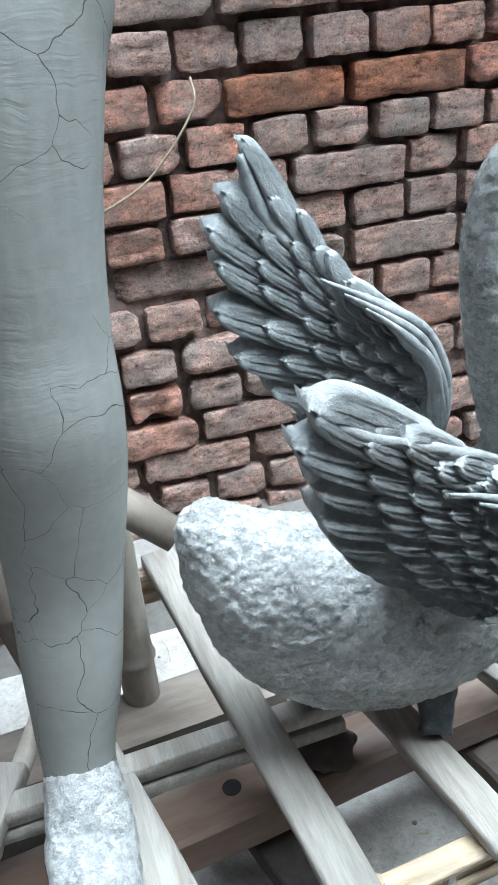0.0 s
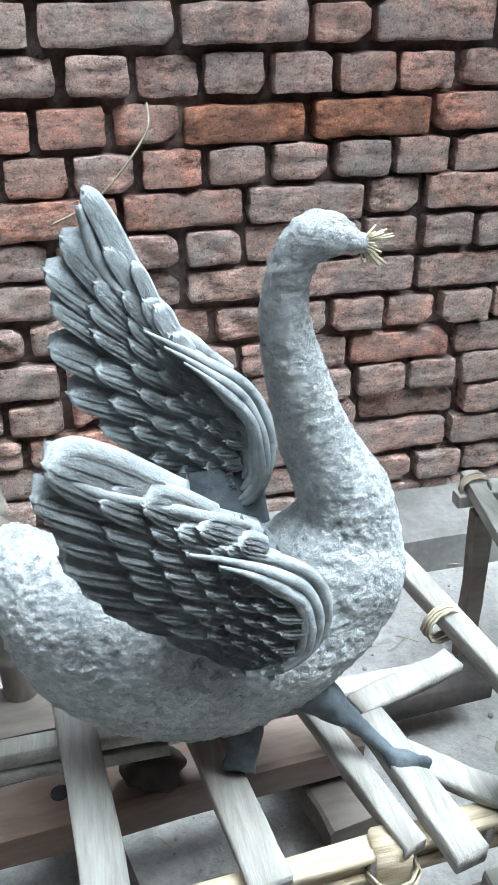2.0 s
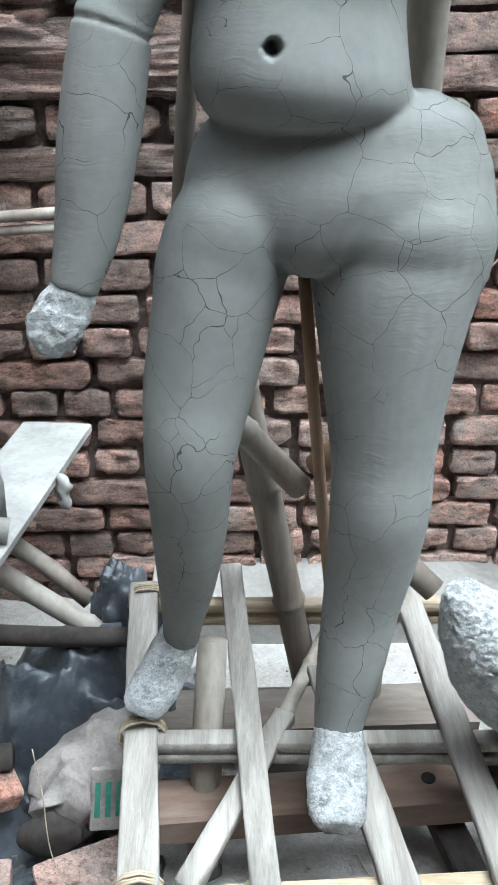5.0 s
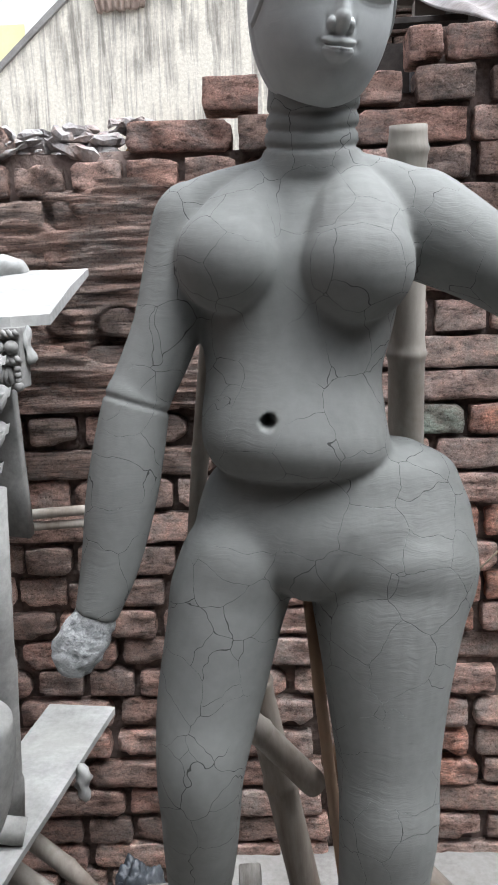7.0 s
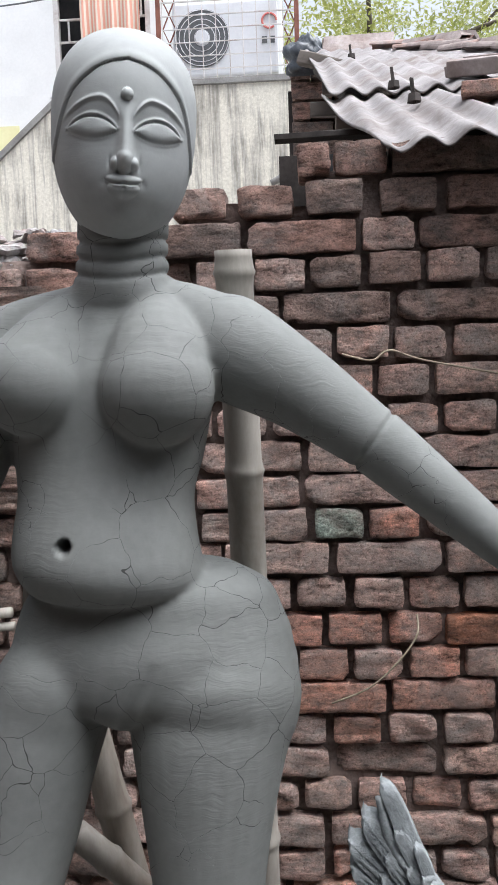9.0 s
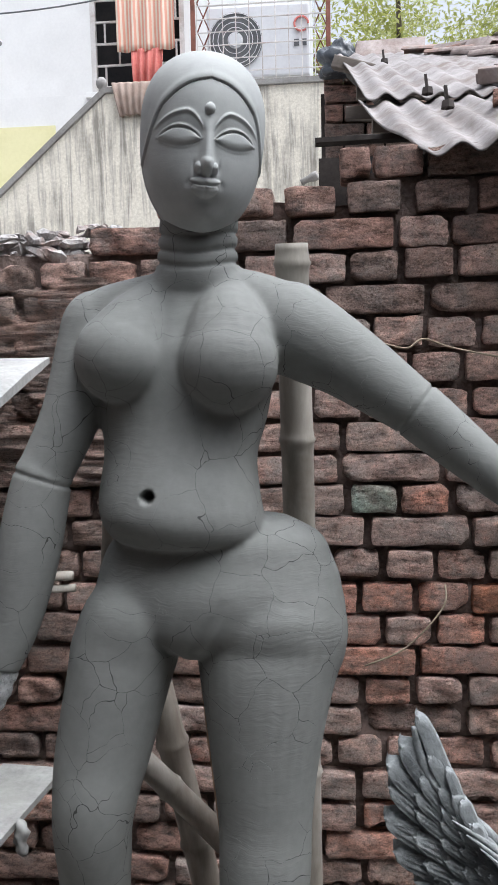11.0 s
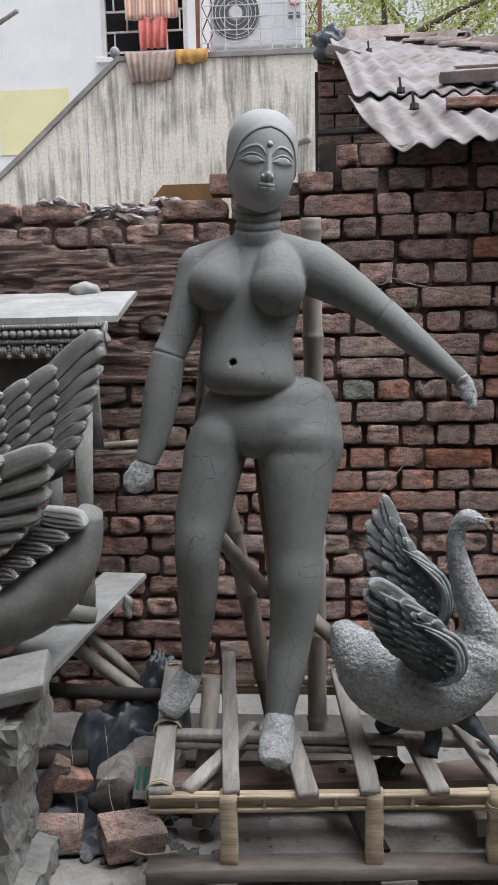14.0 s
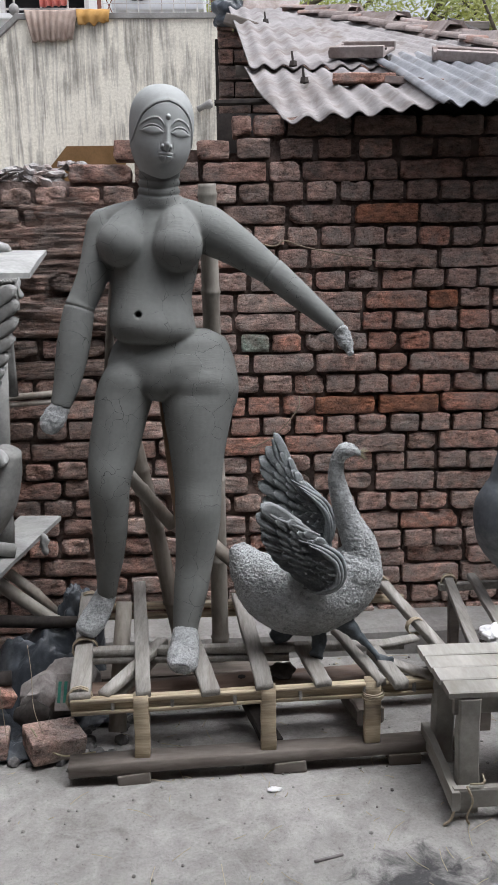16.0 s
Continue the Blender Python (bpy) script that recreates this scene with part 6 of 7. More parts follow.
def stair_house():
    t = thing("stair_house", (-1.5, 7.0, 0.0), "sunlit white house with a streaked cream stair parapet", "house")
    # parapet: profile of the stair, 0.14 thick
    bm = bmesh.new()
    prof = [(-0.0, 0.0), (-0.0, 3.545), (-1.74, 3.545), (-3.35, 2.18), (-3.35, 0.0)]
    a = [bm.verts.new((x, 6.49, z)) for x, z in prof]
    b = [bm.verts.new((x, 6.66, z)) for x, z in prof]
    bm.faces.new(a)
    bm.faces.new(b[::-1])
    for i in range(5):
        bm.faces.new((a[i], b[i], b[(i + 1) % 5], a[(i + 1) % 5]))
    bmesh.ops.recalc_face_normals(bm, faces=bm.faces)
    wpart("parapet", bm, M["stucco"], t, "cream plaster with black rain streaks")
    wpart("coping", beam_bm((-1.76, 6.575, 3.565), (0.015, 6.575, 3.57), 0.21, 0.05, sway=0.01), M["ledge"], t, "grey cement coping")
    wpart("coping", beam_bm((-1.75, 6.575, 3.56), (-3.38, 6.575, 2.175), 0.21, 0.05, sway=0.01), M["ledge"], t, "sloping grey cement coping")
    nb = bmesh.new()
    ellipsoid(nb, (-1.78, 6.55, 3.64), (0.045, 0.045, 0.05), seg=14)
    wpart("newel_knob", nb, M["ledge"], t, "", True)
    # back wall of the house with window openings
    y = 7.6

    def slab(name, x0, x1, z0, z1, mat, dep=0.2):
        wpart(name, box_bm(((x0 + x1) / 2, y + dep / 2, (z0 + z1) / 2), (x1 - x0, dep, z1 - z0), bevel=0.0), M[mat], t)
    wins = [(-4.05, -3.35), (-2.13, -1.27)]
    wb, wt = 3.90, 5.1
    slab("wall", -7.5, -0.12, 0.0, wb, "white")
    slab("wall", -7.5, -0.12, wt, 6.4, "white")
    for x0, x1 in ((-7.5, wins[0][0]), (wins[0][1], wins[1][0]), (wins[1][1], -0.12)):
        slab("wall", x0, x1, wb, wt, "white")
    wpart("yellow_patch", box_bm((-2.85, y - 0.006, 3.33), (0.72, 0.012, 0.62), (0, 0, 0), 0.0), M["yellow"], t, "pale yellow painted patch")
    wpart("side_wall", box_bm((-0.22, 9.2, 3.2), (0.2, 2.8, 6.4), bevel=0.0), M["white"], t)
    wpart("roof_slab", box_bm((-3.8, 9.0, 6.5), (7.4, 3.4, 0.2), bevel=0.01), M["white"], t)
    for k, (x0, x1) in enumerate(wins):
        w = wpart("window", box_bm(((x0 + x1) / 2, y + 0.19, (wb + wt) / 2), (x1 - x0, 0.02, wt - wb), bevel=0.0), M["glass_dark"], t, "dark window opening")

        def sub(name, bm, mat):
            bmesh.ops.translate(bm, verts=bm.verts, vec=-t.location)
            return part(name, bm, M[mat], w)
        sub("window_frame", box_bm((x0 + 0.02, y + 0.03, (wb + wt) / 2), (0.05, 0.06, wt - wb), bevel=0.004), "iron")
        sub("window_frame", box_bm((x1 - 0.02, y + 0.03, (wb + wt) / 2), (0.05, 0.06, wt - wb), bevel=0.004), "iron")
        sub("window_sill", box_bm(((x0 + x1) / 2, y - 0.01, wb - 0.02), (x1 - x0 + 0.1, 0.10, 0.05), bevel=0.006), "white")
        for i in range(6):
            z = wb + 0.06 + i * 0.19
            sub("grille_bar", beam_bm((x0, y + 0.02, z), (x1, y + 0.02, z), 0.018, 0.018), "iron")
            for j in range(3):
                x = x0 + (x1 - x0) * (j + 0.5 + 0.5 * (i % 2)) / 3.3
                sub("grille_stub", beam_bm((x, y + 0.02, z), (x, y + 0.02, z + 0.19), 0.016, 0.016, cuts=1), "iron")
    bamboo_pole("bamboo_pole", (-3.4, 7.62, 4.16), (-2.88, 7.35, 4.30), 0.022, "bamboo stick poking out of the far window", "lath")
    # ochre board behind the wall's top
    bm = bmesh.new()
    prof = [(-0.86, 0.0), (-0.86, 2.48), (-1.36, 2.48), (-1.56, 2.25), (-1.56, 0.0)]
    lo = [bm.verts.new((x, 6.30, z)) for x, z in prof]
    hi = [bm.verts.new((x, 6.34, z)) for x, z in prof]
    bm.faces.new(lo)
    bm.faces.new(hi[::-1])
    for i in range(5):
        bm.faces.new((lo[i], hi[i], hi[(i + 1) % 5], lo[(i + 1) % 5]))
    bmesh.ops.recalc_face_normals(bm, faces=bm.faces)
    single("ochre_board", bm, M["panel"], "ochre board standing behind the brick wall", "board")
    bm = bmesh.new()
    tube(bm, [(-0.22, 6.46, 2.80, 0.026), (-0.17, 6.44, 2.82, 0.026), (-0.13, 6.42, 2.83, 0.036), (-0.10, 6.41, 2.84, 0.036)], n=14)
    bmesh.ops.recalc_face_normals(bm, faces=bm.faces)
    wpart("drain_pipe", bm, M["ledge"], t, "grey pipe stub", True)


def air_conditioner():
    t = thing("air_conditioner", (-0.55, 6.8, 3.6), "white outdoor air-conditioner unit behind an iron cage", "air conditioner")
    wpart("casing", box_bm((-0.555, 6.92, 3.98), (0.82, 0.30, 0.56), bevel=0.02), M["ac"], t)
    fb = bmesh.new()
    bmesh.ops.create_cone(fb, cap_ends=True, segments=40, radius1=0.215, radius2=0.215, depth=0.02, matrix=pose(-0.735, 6.765, 3.985, 90, 0, 0))
    grille = wpart("fan_grille", fb, M["fan"], t, "round dark fan grille")

    def on_grille(name, bm):
        bmesh.ops.translate(bm, verts=bm.verts, vec=-t.location)
        return part(name, bm, M["ac"], grille)
    for r in (0.06, 0.10, 0.14, 0.18, 0.21):
        ring = bmesh.new()
        tube(ring, [(-0.735 + r * math.cos(a * 0.2618), 6.752, 3.985 + r * math.sin(a * 0.2618), 0.003) for a in range(25)], n=5, steps=1)
        on_grille("grille_ring", ring)
    hb = bmesh.new()
    bmesh.ops.create_cone(hb, cap_ends=True, segments=24, radius1=0.06, radius2=0.05, depth=0.03, matrix=pose(-0.735, 6.75, 3.985, 90, 0, 0))
    on_grille("hub", hb)
    mk = bmesh.new()
    tube(mk, [(-0.21 + 0.055 * math.cos(a * 0.3), 6.762, 4.09 + 0.055 * math.sin(a * 0.3), 0.008) for a in range(19)], n=6, steps=1)
    wpart("badge", mk, M["red_mark"], t, "small round red badge")
    for dx in (0.0, 0.06):
        wpart("badge_bar", box_bm((-0.25 + dx, 6.766, 3.95), (0.04, 0.006, 0.05), bevel=0.0), M["fan"], t)
    cage = thing("iron_cage", (-0.55, 6.62, 3.6), "rusty iron cage of thin rods round the air conditioner", "cage")
    for i in range(8):
        z = 3.62 + i * 0.10
        wpart("rod", beam_bm((-1.03, 6.66, z), (0.0, 6.66, z), 0.008, 0.008, cuts=2), M["iron"], cage)
    for i in range(11):
        x = -1.03 + i * 0.103
        wpart("rod", beam_bm((x, 6.662, 3.59), (x, 6.662, 4.4), 0.007, 0.007, cuts=1), M["iron"], cage)
    for x in (-1.06, 0.0):
        wpart("post", beam_bm((x, 6.66, 3.58), (x, 6.66, 4.7), 0.035, 0.035), M["rust"], cage, "rusty post")
    for x in (-0.06, -0.98):
        for i in range(4):
            wpart("lattice", beam_bm((x - 0.05, 6.70, 3.6 + 0.22 * i), (x + 0.05, 6.70, 3.82 + 0.22 * i), 0.014, 0.008, cuts=1), M["rust"], cage)
            wpart("lattice", beam_bm((x + 0.05, 6.71, 3.6 + 0.22 * i), (x - 0.05, 6.71, 3.82 + 0.22 * i), 0.014, 0.008, cuts=1), M["rust"], cage)


def hung_cloth(name, x0, x1, z0, z1, y, mat, label, waves=5, amp=0.03, taper=0.0):
    """Cloth hanging in folds, with thickness."""
    bm = bmesh.new()
    n, m = 36, 14
    sides = []
    for off in (0.0, 0.012):
        g = []
        for j in range(m + 1):
            v = j / m
            row = []
            for i in range(n + 1):
                u = i / n
                xx = x0 + (x1 - x0) * (0.5 + (u - 0.5) * (1 - taper * v))
                row.append(bm.verts.new((xx, y - amp * math.sin(u * waves * 2 * math.pi + v) * (0.35 + 0.65 * v) + off - 0.02 * math.sin(math.pi * v), z1 + (z0 - z1) * v + 0.03 * noise.noise((u * 5, v * 2, x0)) * v)))
            g.append(row)
        for a, b in zip(g, g[1:]):
            for i in range(n):
                bm.faces.new((a[i], a[i + 1], b[i + 1], b[i]))
        sides.append(g)
    p, q = sides
    for i in range(n):
        bm.faces.new((p[-1][i], p[-1][i + 1], q[-1][i + 1], q[-1][i]))
        bm.faces.new((p[0][i], p[0][i + 1], q[0][i + 1], q[0][i]))
    for j in range(m):
        for k in (0, -1):
            bm.faces.new((p[j][k], p[j + 1][k], q[j + 1][k], q[j][k]))
    bmesh.ops.recalc_face_normals(bm, faces=bm.faces)
    return single(name, bm, mat, label, "cloth", smooth=True)


def hangings():
    hung_cloth("hung_cloth", -1.68, -1.22, 3.36, 3.61, 6.455, M["brown_cloth"], "gathered brown cloth draped over the parapet", 8, 0.018, 0.25)
    hung_cloth("hung_cloth", -1.24, -0.95, 3.50, 3.615, 6.455, M["mustard_cloth"], "mustard cloth draped over the parapet", 3, 0.02, 0.1)
    hung_cloth("hung_cloth", -1.86, -1.34, 4.22, 5.05, 7.50, M["checked"], "red and cream checked cloth hanging at the window", 4, 0.03)
    hung_cloth("hung_cloth", -1.74, -1.45, 3.95, 4.24, 7.50, M["red_mark"], "red and white cloth hanging at the window", 4, 0.03, 0.1)
    wire("power_cable", [(-6.0, 7.2, 4.75), (-4.0, 7.0, 4.45), (-2.6, 6.9, 4.36), (-1.4, 6.8, 4.46), (-0.6, 6.7, 4.75), (-0.1, 6.6, 5.2)], 0.007, M["fan"], "thin sagging power cable", "cable")
    wire("power_cable", [(0.25, 6.6, 4.6), (0.27, 5.6, 4.0), (0.33, 4.6, 3.5), (0.42, 3.6, 3.05)], 0.006, M["fan"], "thin power cable running down to the roof", "cable")


def tin_roof():
    t = thing("shed_roof", (0.7, 2.3, 1.88), "lean-to roof of weathered corrugated tin with broken tiles on top", "roof")

    def plane_z(y):
        return 1.891 + (y - 1.872) * 0.42

    def sheet(low, high, left, right, dz, ragged, mat="tin", pitch=0.088):
        """low, high: (y, z) of the lower and upper edge at x; left, right: the side edges at 0 to 1 up the slope."""
        bm = bmesh.new()
        nx, ny = 190, 12
        seed = dz * 300
        layers = []
        for th in (0.0, -0.006):
            g = []
            for j in range(ny + 1):
                v = j / ny
                xl, xr = left(v), right(v)
                row = []
                for i in range(nx + 1):
                    x = xl + (xr - xl) * i / nx
                    p, q = low(x), high(x)
                    y = p[0] + (q[0] - p[0]) * v
                    z = p[1] + (q[1] - p[1]) * v + dz
                    if j == 0:
                        y += ragged * noise.noise((x * 9, 0, seed)) + ragged * 0.5 * noise.noise((x * 31, 2, seed))
                    z += 0.011 * math.sin(x * 2 * math.pi / pitch) + 0.010 * noise.noise((x * 1.6, y * 1.2, seed)) + th
                    z -= 0.02 * max(0.0, 0.25 - v) * max(0.0, noise.noise((x * 4, 5, seed)))
                    row.append(bm.verts.new((x, y, z)))
                g.append(row)
            for a, b in zip(g, g[1:]):
                for i in range(nx):
                    bm.faces.new((a[i], a[i + 1], b[i + 1], b[i]))
            layers.append(g)
        p, q = layers
        for i in range(nx):
            for k in (0, ny):
                bm.faces.new((p[k][i], p[k][i + 1], q[k][i + 1], q[k][i]))
        for j in range(ny):
            for k in (0, nx):
                bm.faces.new((p[j][k], p[j + 1][k], q[j + 1][k], q[j][k]))
        bmesh.ops.recalc_face_normals(bm, faces=bm.faces)
        wpart("tin_sheet", bm, M[mat], t, "", True)

    def hip(y):
        return 0.50 + (4.7 - y) * 0.62
    # lower sheet with its torn corner, upper sheet lapping over it, and the bluish sheet that hangs out further
    sheet(lambda x: (1.872 - 0.35 * max(0.0, x - 0.12) + 0.5 * max(0.0, 0.10 - x), 1.891 + 0.03 * max(0.0, x - 0.12)), lambda x: (2.80, 2.28), lambda v: 0.115 - 0.09 * v, lambda v: 0.66, 0.0, 0.035)
    sheet(lambda x: (2.73, 2.252), lambda x: (4.72, 3.09), lambda v: 0.045 - 0.035 * v, lambda v: 1.75 - 1.25 * v, 0.022, 0.012)
    sheet(lambda x: (1.62, 1.89), lambda x: (3.02, 2.385), lambda v: 0.62, lambda v: 2.3 - 0.5 * v, 0.012, 0.02, "tin_blue", 0.078)
    # flat-sided ridge caps down the hip
    rng = random.Random(11)
    caps = [((0.30, 4.74), 0.36, -4), ((0.64, 4.28), 0.36, -48), ((0.86, 3.90), 0.34, -55), ((1.08, 3.55), 0.34, -56), ((1.30, 3.24), 0.32, -52), ((1.55, 2.98), 0.32, -48), ((1.82, 2.75), 0.32, -44)]
    for (x, y), L, turn in caps:
        bm = bmesh.new()
        prof = [(-0.15, -0.05), (-0.05, 0.055), (0.05, 0.06), (0.15, -0.045), (0.135, -0.06), (0.045, 0.04), (-0.045, 0.036), (-0.135, -0.062)]
        ends = []
        for e in (-0.5, 0.5):
            ends.append([bm.verts.new((L * e + rng.uniform(-0.015, 0.015), a * (1 + 0.12 * e), b + 0.02 * e)) for a, b in prof])
        n = len(prof)
        for j in range(n):
            bm.faces.new((ends[0][j], ends[0][(j + 1) % n], ends[1][(j + 1) % n], ends[1][j]))
        bm.faces.new(ends[0][::-1])
        bm.faces.new(ends[1])
        bmesh.ops.recalc_face_normals(bm, faces=bm.faces)
        bmesh.ops.transform(bm, matrix=pose(x, y, plane_z(y) + 0.03, rng.uniform(4, 12), 14 if turn < -10 else 4, turn), verts=bm.verts)
        wpart("ridge_cap", bm, M["ridge"], t, "pale weathered ridge cap")
    # half-round tiles in rows below the caps
    for i in range(34):
        k = (i % 17) / 16
        y = 4.45 - 1.75 * k + rng.uniform(-0.04, 0.04)
        x = hip(y) - 0.06 - 0.15 * (i // 17) + rng.uniform(-0.03, 0.03)
        z = plane_z(y) + 0.035
        bm = bmesh.new()
        L, w = rng.uniform(0.20, 0.28), rng.uniform(0.035, 0.05)
        m = 10
        rows = []
        for e in (-0.5, 0.5):
            for rr in (1.0, 0.72):
                ww = w * (1.0 + 0.25 * e)
                rows.append([bm.verts.new((L * e, ww * rr * math.cos(math.pi * j / m), ww * rr * math.sin(math.pi * j / m) * 0.8)) for j in range(m + 1)])
        o0, i0, o1, i1 = rows
        for j in range(m):
            bm.faces.new((o0[j], o0[j + 1], o1[j + 1], o1[j]))
            bm.faces.new((i0[j], i1[j], i1[j + 1], i0[j + 1]))
            bm.faces.new((o0[j], i0[j], i0[j + 1], o0[j + 1]))
            bm.faces.new((o1[j], o1[j + 1], i1[j + 1], i1[j]))
        for j in (0, m):
            bm.faces.new((o0[j], o1[j], i1[j], i0[j]))
        bmesh.ops.recalc_face_normals(bm, faces=bm.faces)
        bmesh.ops.transform(bm, matrix=pose(x, y, z, rng.uniform(-12, 12), rng.uniform(8, 18), rng.uniform(-50, -15)), verts=bm.verts)
        wpart("ridge_tile", bm, M["tile"], t, "old half-round clay tile")
    # flanged flat tiles lying loose on the sheets: a pan with a raised rim on two sides
    for c, L, w, turn in (((0.58, 2.86), 0.26, 0.17, -28), ((1.02, 2.70), 0.28, 0.17, -10)):
        z = plane_z(c[1]) + 0.055
        for off, size in (((0, 0, 0), (L, w, 0.018)), ((0, -w / 2, 0.018), (L, 0.03, 0.05)), ((0, w / 2, 0.014), (L, 0.024, 0.04)), ((-L / 2, 0, 0.012), (0.026, w, 0.036))):
            bm = box_bm(off, size, (0, 0, 0), 0.006, 0.004)
            bmesh.ops.transform(bm, matrix=pose(c[0], c[1], z, 22, 6, turn), verts=bm.verts)
            wpart("flat_tile", bm, M["ridge"], t, "flanged flat tile")
    wpart("flat_tile", beam_bm((0.36, 2.30, plane_z(2.30) + 0.05), (0.60, 2.24, plane_z(2.24) + 0.06), 0.09, 0.035), M["brick_red"], t, "broken red tile")
    wpart("flat_tile", beam_bm((0.56, 2.25, plane_z(2.25) + 0.05), (0.78, 2.20, plane_z(2.20) + 0.045), 0.10, 0.03), M["tile"], t, "broken grey tile")
    # bolts with nuts
    for x, y in ((0.24, 2.72), (0.25, 2.37), (0.21, 4.0), (0.68, 2.80)):
        z = plane_z(y) + 0.02
        bolt = wpart("bolt", beam_bm((x, y, z), (x - 0.006, y, z + 0.065), 0.010, 0.010, cuts=2), M["dark_wood"], t, "rusty bolt")
        nb = bmesh.new()
        bmesh.ops.create_cone(nb, cap_ends=True, segments=6, radius1=0.02, radius2=0.017, depth=0.02, matrix=Matrix.Translation((x, y, z + 0.014)))
        bmesh.ops.translate(nb, verts=nb.verts, vec=-t.location)
        part("nut", nb, M["dark_wood"], bolt, "rusty nut")
    # rafters and purlins under the tin
    for x in (0.20, 0.62, 1.05, 1.6):
        wpart("rafter", beam_bm((x, 1.96, 1.88), (x - 0.12, 4.6, 2.98), 0.05, 0.045), M["dark_wood"], t, "near-black rafter")
    for y in (2.65, 3.6, 4.5):
        wpart("purlin", beam_bm((0.06, y, plane_z(y) - 0.06), (1.7, y, plane_z(y) - 0.07), 0.05, 0.05), M["timber"], t, "grey purlin")
    # shed below it: near-black boards put the shade inside into colour
    s = thing("shed", (0.8, 4.0, 0.0), "dark shed standing behind the brick wall", "shed")
    wpart("rear_wall", box_bm((1.42, 4.86, 1.47), (3.0, 0.08, 2.94), bevel=0.0), M["dark_wood"], s, "near-black wall standing in for the shade inside the shed")
    for k in range(8):
        for i in range(5):
            L = 0.10 if k % 2 and i == 0 else 0.22
            x = -0.06 + 0.23 * i - (0.12 if k % 2 and i else 0.0)
            wpart("brick", box_bm((x + L / 2, 4.80, 2.29 + 0.105 * k), (L, 0.10, 0.09), (0, 0, 0), 0.008, 0.006), M["brick_dark"], s, "dusty brick of the gable")
    wpart("side_wall", box_bm((2.6, 3.5, 1.15), (0.05, 2.6, 2.3), bevel=0.0), M["dark_wood"], s, "near-black side wall, with the shed's inner shade put into its colour")
    wpart("inner_board", box_bm((1.45, 2.32, 1.02), (2.4, 0.04, 2.06), bevel=0.0), M["dark_wood"], s, "near-black boards standing in for the shade under the eaves")
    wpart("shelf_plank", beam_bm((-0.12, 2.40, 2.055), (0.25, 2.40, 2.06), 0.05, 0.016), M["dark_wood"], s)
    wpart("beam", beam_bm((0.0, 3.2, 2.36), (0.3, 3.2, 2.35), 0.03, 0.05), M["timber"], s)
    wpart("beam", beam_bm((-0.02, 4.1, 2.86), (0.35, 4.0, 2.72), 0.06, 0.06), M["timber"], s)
    wpart("dark_board", box_bm((0.06, 2.50, 1.0), (0.34, 0.03, 2.06), bevel=0.0), M["dark_wood"], s, "near-black boards standing in for the shade in the gap")
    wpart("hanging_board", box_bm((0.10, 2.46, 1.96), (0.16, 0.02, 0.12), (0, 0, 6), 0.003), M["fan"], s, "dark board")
    crumpled("plastic_sheet", (0.03, 4.72, 3.06), (0.11, 0.09, 0.13), M["plastic"], "black plastic tucked under the roof's corner", "plastic sheet", 31.0, sub=4)


def tree(place, size, label, seed):
    rng = random.Random(seed)
    t = thing("tree", place, label, "tree", "trees behind the roof")
    bm = bmesh.new()
    h = size
    tube(bm, [(0, 0, 0, 0.16), (0.05, 0, h * 0.3, 0.13), (-0.04, 0.03, h * 0.55, 0.09), (0.03, 0, h * 0.8, 0.04)], n=10)
    ends = []
    for i in range(16):
        a = rng.uniform(0, 6.28)
        z = h * rng.uniform(0.4, 0.8)
        e = Vector((math.cos(a) * h * rng.uniform(0.12, 0.3), math.sin(a) * h * rng.uniform(0.12, 0.3), z + h * rng.uniform(0.05, 0.22)))
        tube(bm, [(0, 0, z, 0.045), (e.x * 0.5, e.y * 0.5, (z + e.z) / 2 + 0.08, 0.03), (*e, 0.012)], n=6, steps=3)
        ends.append(e)
    for i in range(9):
        ends.append(Vector((rng.gauss(0, 0.25), rng.gauss(0, 0.25), h * (0.45 + 0.06 * i))))
    part("trunk", bm, M["bark"], t, "", True)
    verts, faces = [], []
    for e in ends:
        for c in range(7):
            q = e + Vector((rng.gauss(0, 0.35), rng.gauss(0, 0.35), rng.gauss(0, 0.3)))
            for k in range(70):
                p = q + Vector((rng.gauss(0, 0.16), rng.gauss(0, 0.16), rng.gauss(0, 0.14)))
                d = Vector((rng.gauss(0, 1), rng.gauss(0, 1), rng.gauss(-0.3, 0.6))).normalized()
                s = d.orthogonal().normalized()
                L, w = rng.uniform(0.05, 0.10), rng.uniform(0.012, 0.022)
                i = len(verts)
                verts += [p, p + d * L * 0.5 + s * w, p + d * L, p + d * L * 0.5 - s * w]
                faces.append((i, i + 1, i + 2, i + 3))
    me = bpy.data.meshes.new("crown")
    me.from_pydata(verts, [], faces)
    me.materials.append(M["leaf"])
    ob = new("crown", me)
    ob.parent = t
    tagged(ob, kind="stuff")


def enclosure():
    """Plain unseen walls, added behind and beside the camera to block low sky light."""
    for name, c, s in (("wall_south", (0.0, -3.6, YARD / 2), (16.0, 0.3, YARD)), ("wall_west", (-2.05, -0.75, 2.1), (0.25, 5.3, 4.2)), ("wall_east", (3.2, -0.75, 1.9), (0.25, 5.3, 3.8))):
        single(name, box_bm(c, s, bevel=0.0), M["mortar"], "unseen dark wall added to block light from the side and behind", "wall", kind="structure")


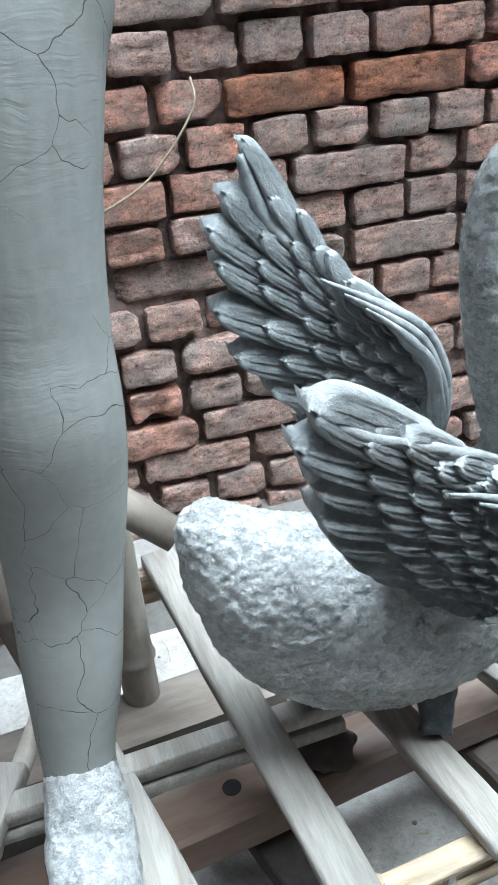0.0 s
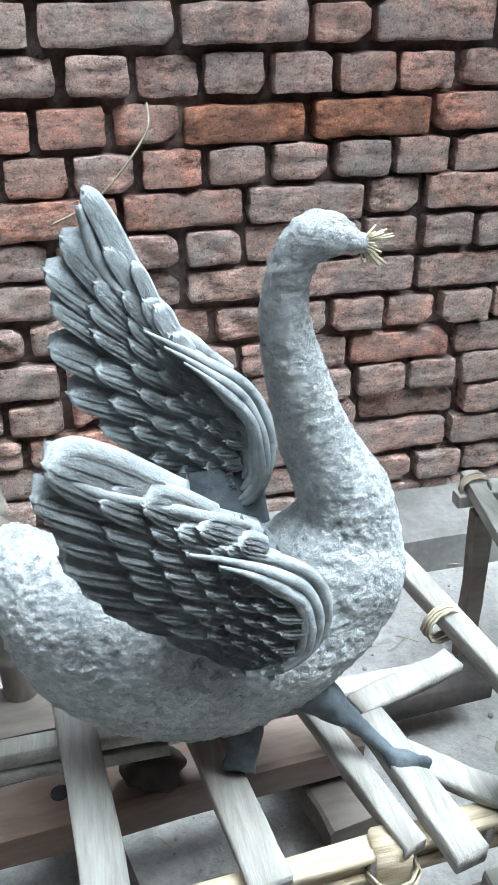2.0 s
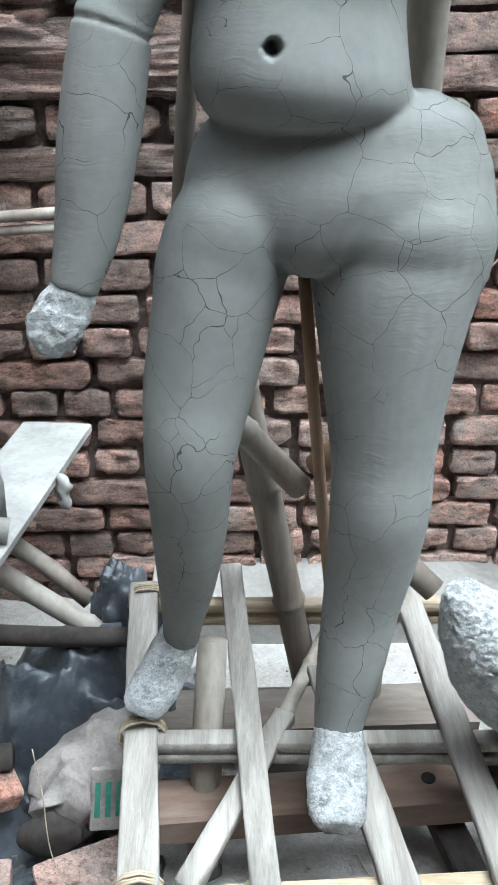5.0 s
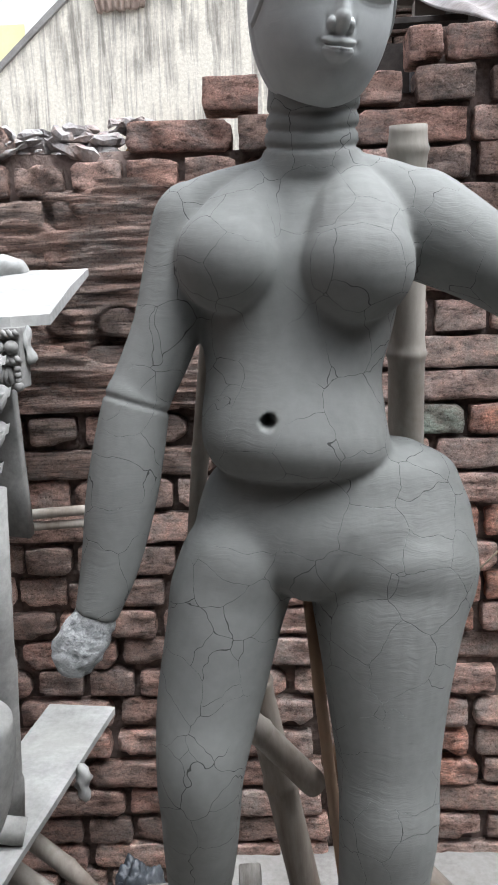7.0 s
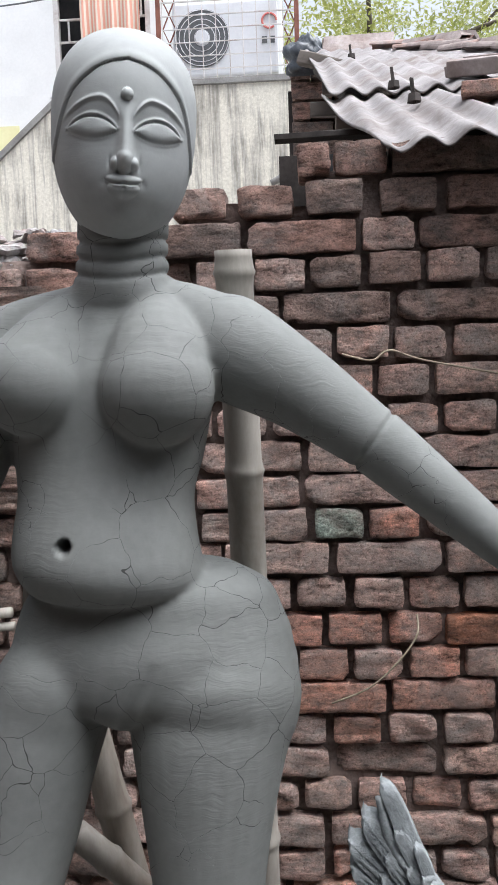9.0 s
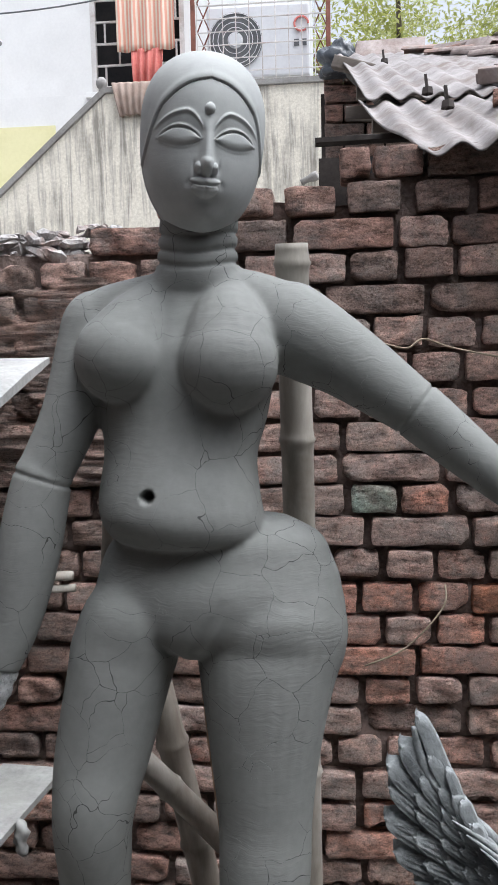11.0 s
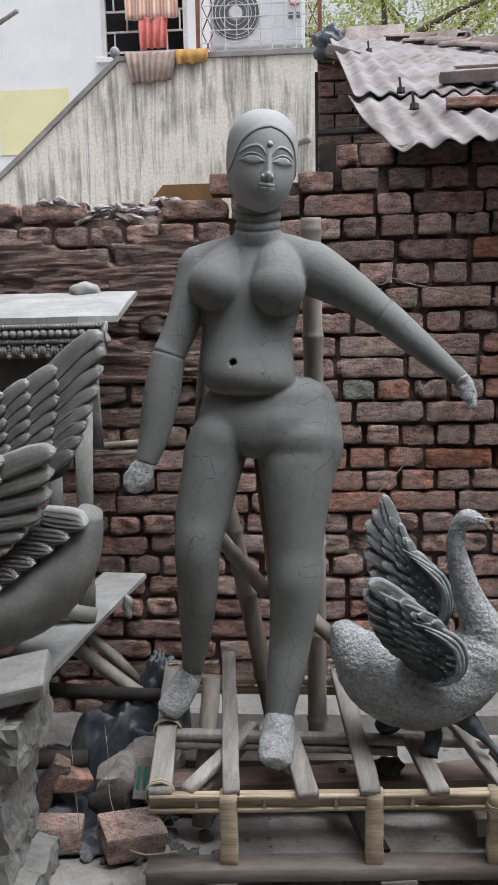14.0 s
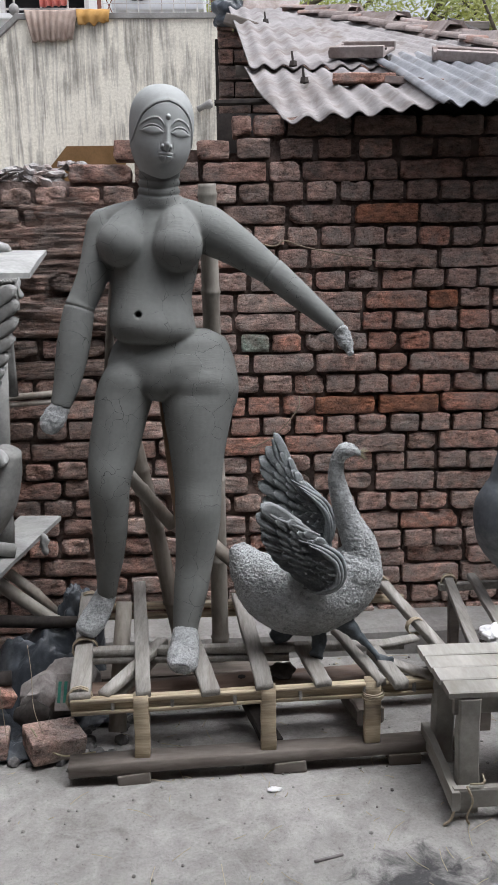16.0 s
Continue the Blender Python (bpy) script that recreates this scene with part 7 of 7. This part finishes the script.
def unseen_roof():
    """An unseen tin roof, added over the camera's side of the yard to cut frontal sky light."""
    bm = bmesh.new()
    prev = None
    for i in range(241):
        x = -2.6 + i * 5.9 / 240
        z = 0.012 * math.sin(x * 2 * math.pi / 0.078)
        ring = [bm.verts.new(p) for p in ((x, -0.15, 2.62 + z), (x, -3.6, 3.35 + z), (x, -3.6, 3.355 + z), (x, -0.15, 2.625 + z))]
        if prev:
            for j in range(4):
                bm.faces.new((prev[j], prev[(j + 1) % 4], ring[(j + 1) % 4], ring[j]))
        prev = ring
    bmesh.ops.recalc_face_normals(bm, faces=bm.faces)
    single("roof", bm, M["tin"], "unseen corrugated tin roof added to cut light from the front", "roof", kind="structure")


def litter():
    rng = random.Random(5)
    bm = bmesh.new()
    for i in range(420):
        x, y = rng.uniform(-1.1, 1.1), rng.choice((rng.uniform(-0.4, 0.8), rng.uniform(0.8, 1.75)))
        a = rng.uniform(0, 6.28)
        L = rng.uniform(0.01, 0.09) * (1 if rng.random() < 0.4 else 0.4)
        z = ground_z(y) + 0.004
        q = Vector((x + math.cos(a) * L, y + math.sin(a) * L, ground_z(y + math.sin(a) * L) + 0.004 + rng.uniform(0, 0.012)))
        tube(bm, [(x, y, z, 0.0011), (*(Vector((x, y, z)).lerp(q, 0.5) + Vector((rng.uniform(-1, 1), rng.uniform(-1, 1), 0)) * L * 0.12), 0.0011), (*q, 0.0007)], n=4, steps=2)
    single("straw_litter", bm, M["straw"], "scattered bits of straw on the floor", "straw", kind="stuff")
    bm = bmesh.new()
    for i in range(500):
        x, y = rng.uniform(-1.1, 1.2), rng.uniform(-0.4, 1.7)
        r = rng.uniform(0.0015, 0.006)
        bmesh.ops.create_icosphere(bm, subdivisions=1, radius=r, matrix=Matrix.Translation((x, y, ground_z(y) + r * 0.4)))
    single("grit", bm, M["ledge"], "grit and crumbs scattered on the floor", "grit", kind="stuff")
    crumpled("paper_scrap", (-0.022, 0.752, 0.006), (0.02, 0.012, 0.005), M["paper"], "small scrap of white paper on the floor", "paper", 4.0, sub=3)
    wire("nail", [(0.05, 0.47, 0.006), (0.12, 0.49, 0.006)], 0.004, M["tin"], "rusty nail lying on the floor", "nail", steps=2)
    # twine caught in the wall joints
    wire("twine", [(0.17, 1.885, 0.90), (0.165, 1.86, 0.86), (0.12, 1.855, 0.80), (0.06, 1.87, 0.74), (-0.02, 1.885, 0.70)], 0.0022, M["rope"], "frayed twine caught in the brick joints", "twine")
    wire("twine", [(0.02, 1.885, 1.47), (0.08, 1.86, 1.455), (0.12, 1.87, 1.475), (0.20, 1.88, 1.45), (0.45, 1.885, 1.40), (0.55, 1.885, 1.395)], 0.0022, M["rope"], "frayed twine caught in the brick joints", "twine")


throne()
corner_rubbish()
stool()
side_group()
stair_house()
air_conditioner()
hangings()
tin_roof()
for i, (p, s) in enumerate((((0.8, 9.0, 0.0), 5.4), ((2.2, 9.6, 0.0), 5.2), ((3.4, 8.6, 0.0), 4.6), ((1.5, 11.0, 0.0), 6.2))):
    tree(p, s, "leafy green tree behind the shed roof", 31 + i)
enclosure()
unseen_roof()
litter()
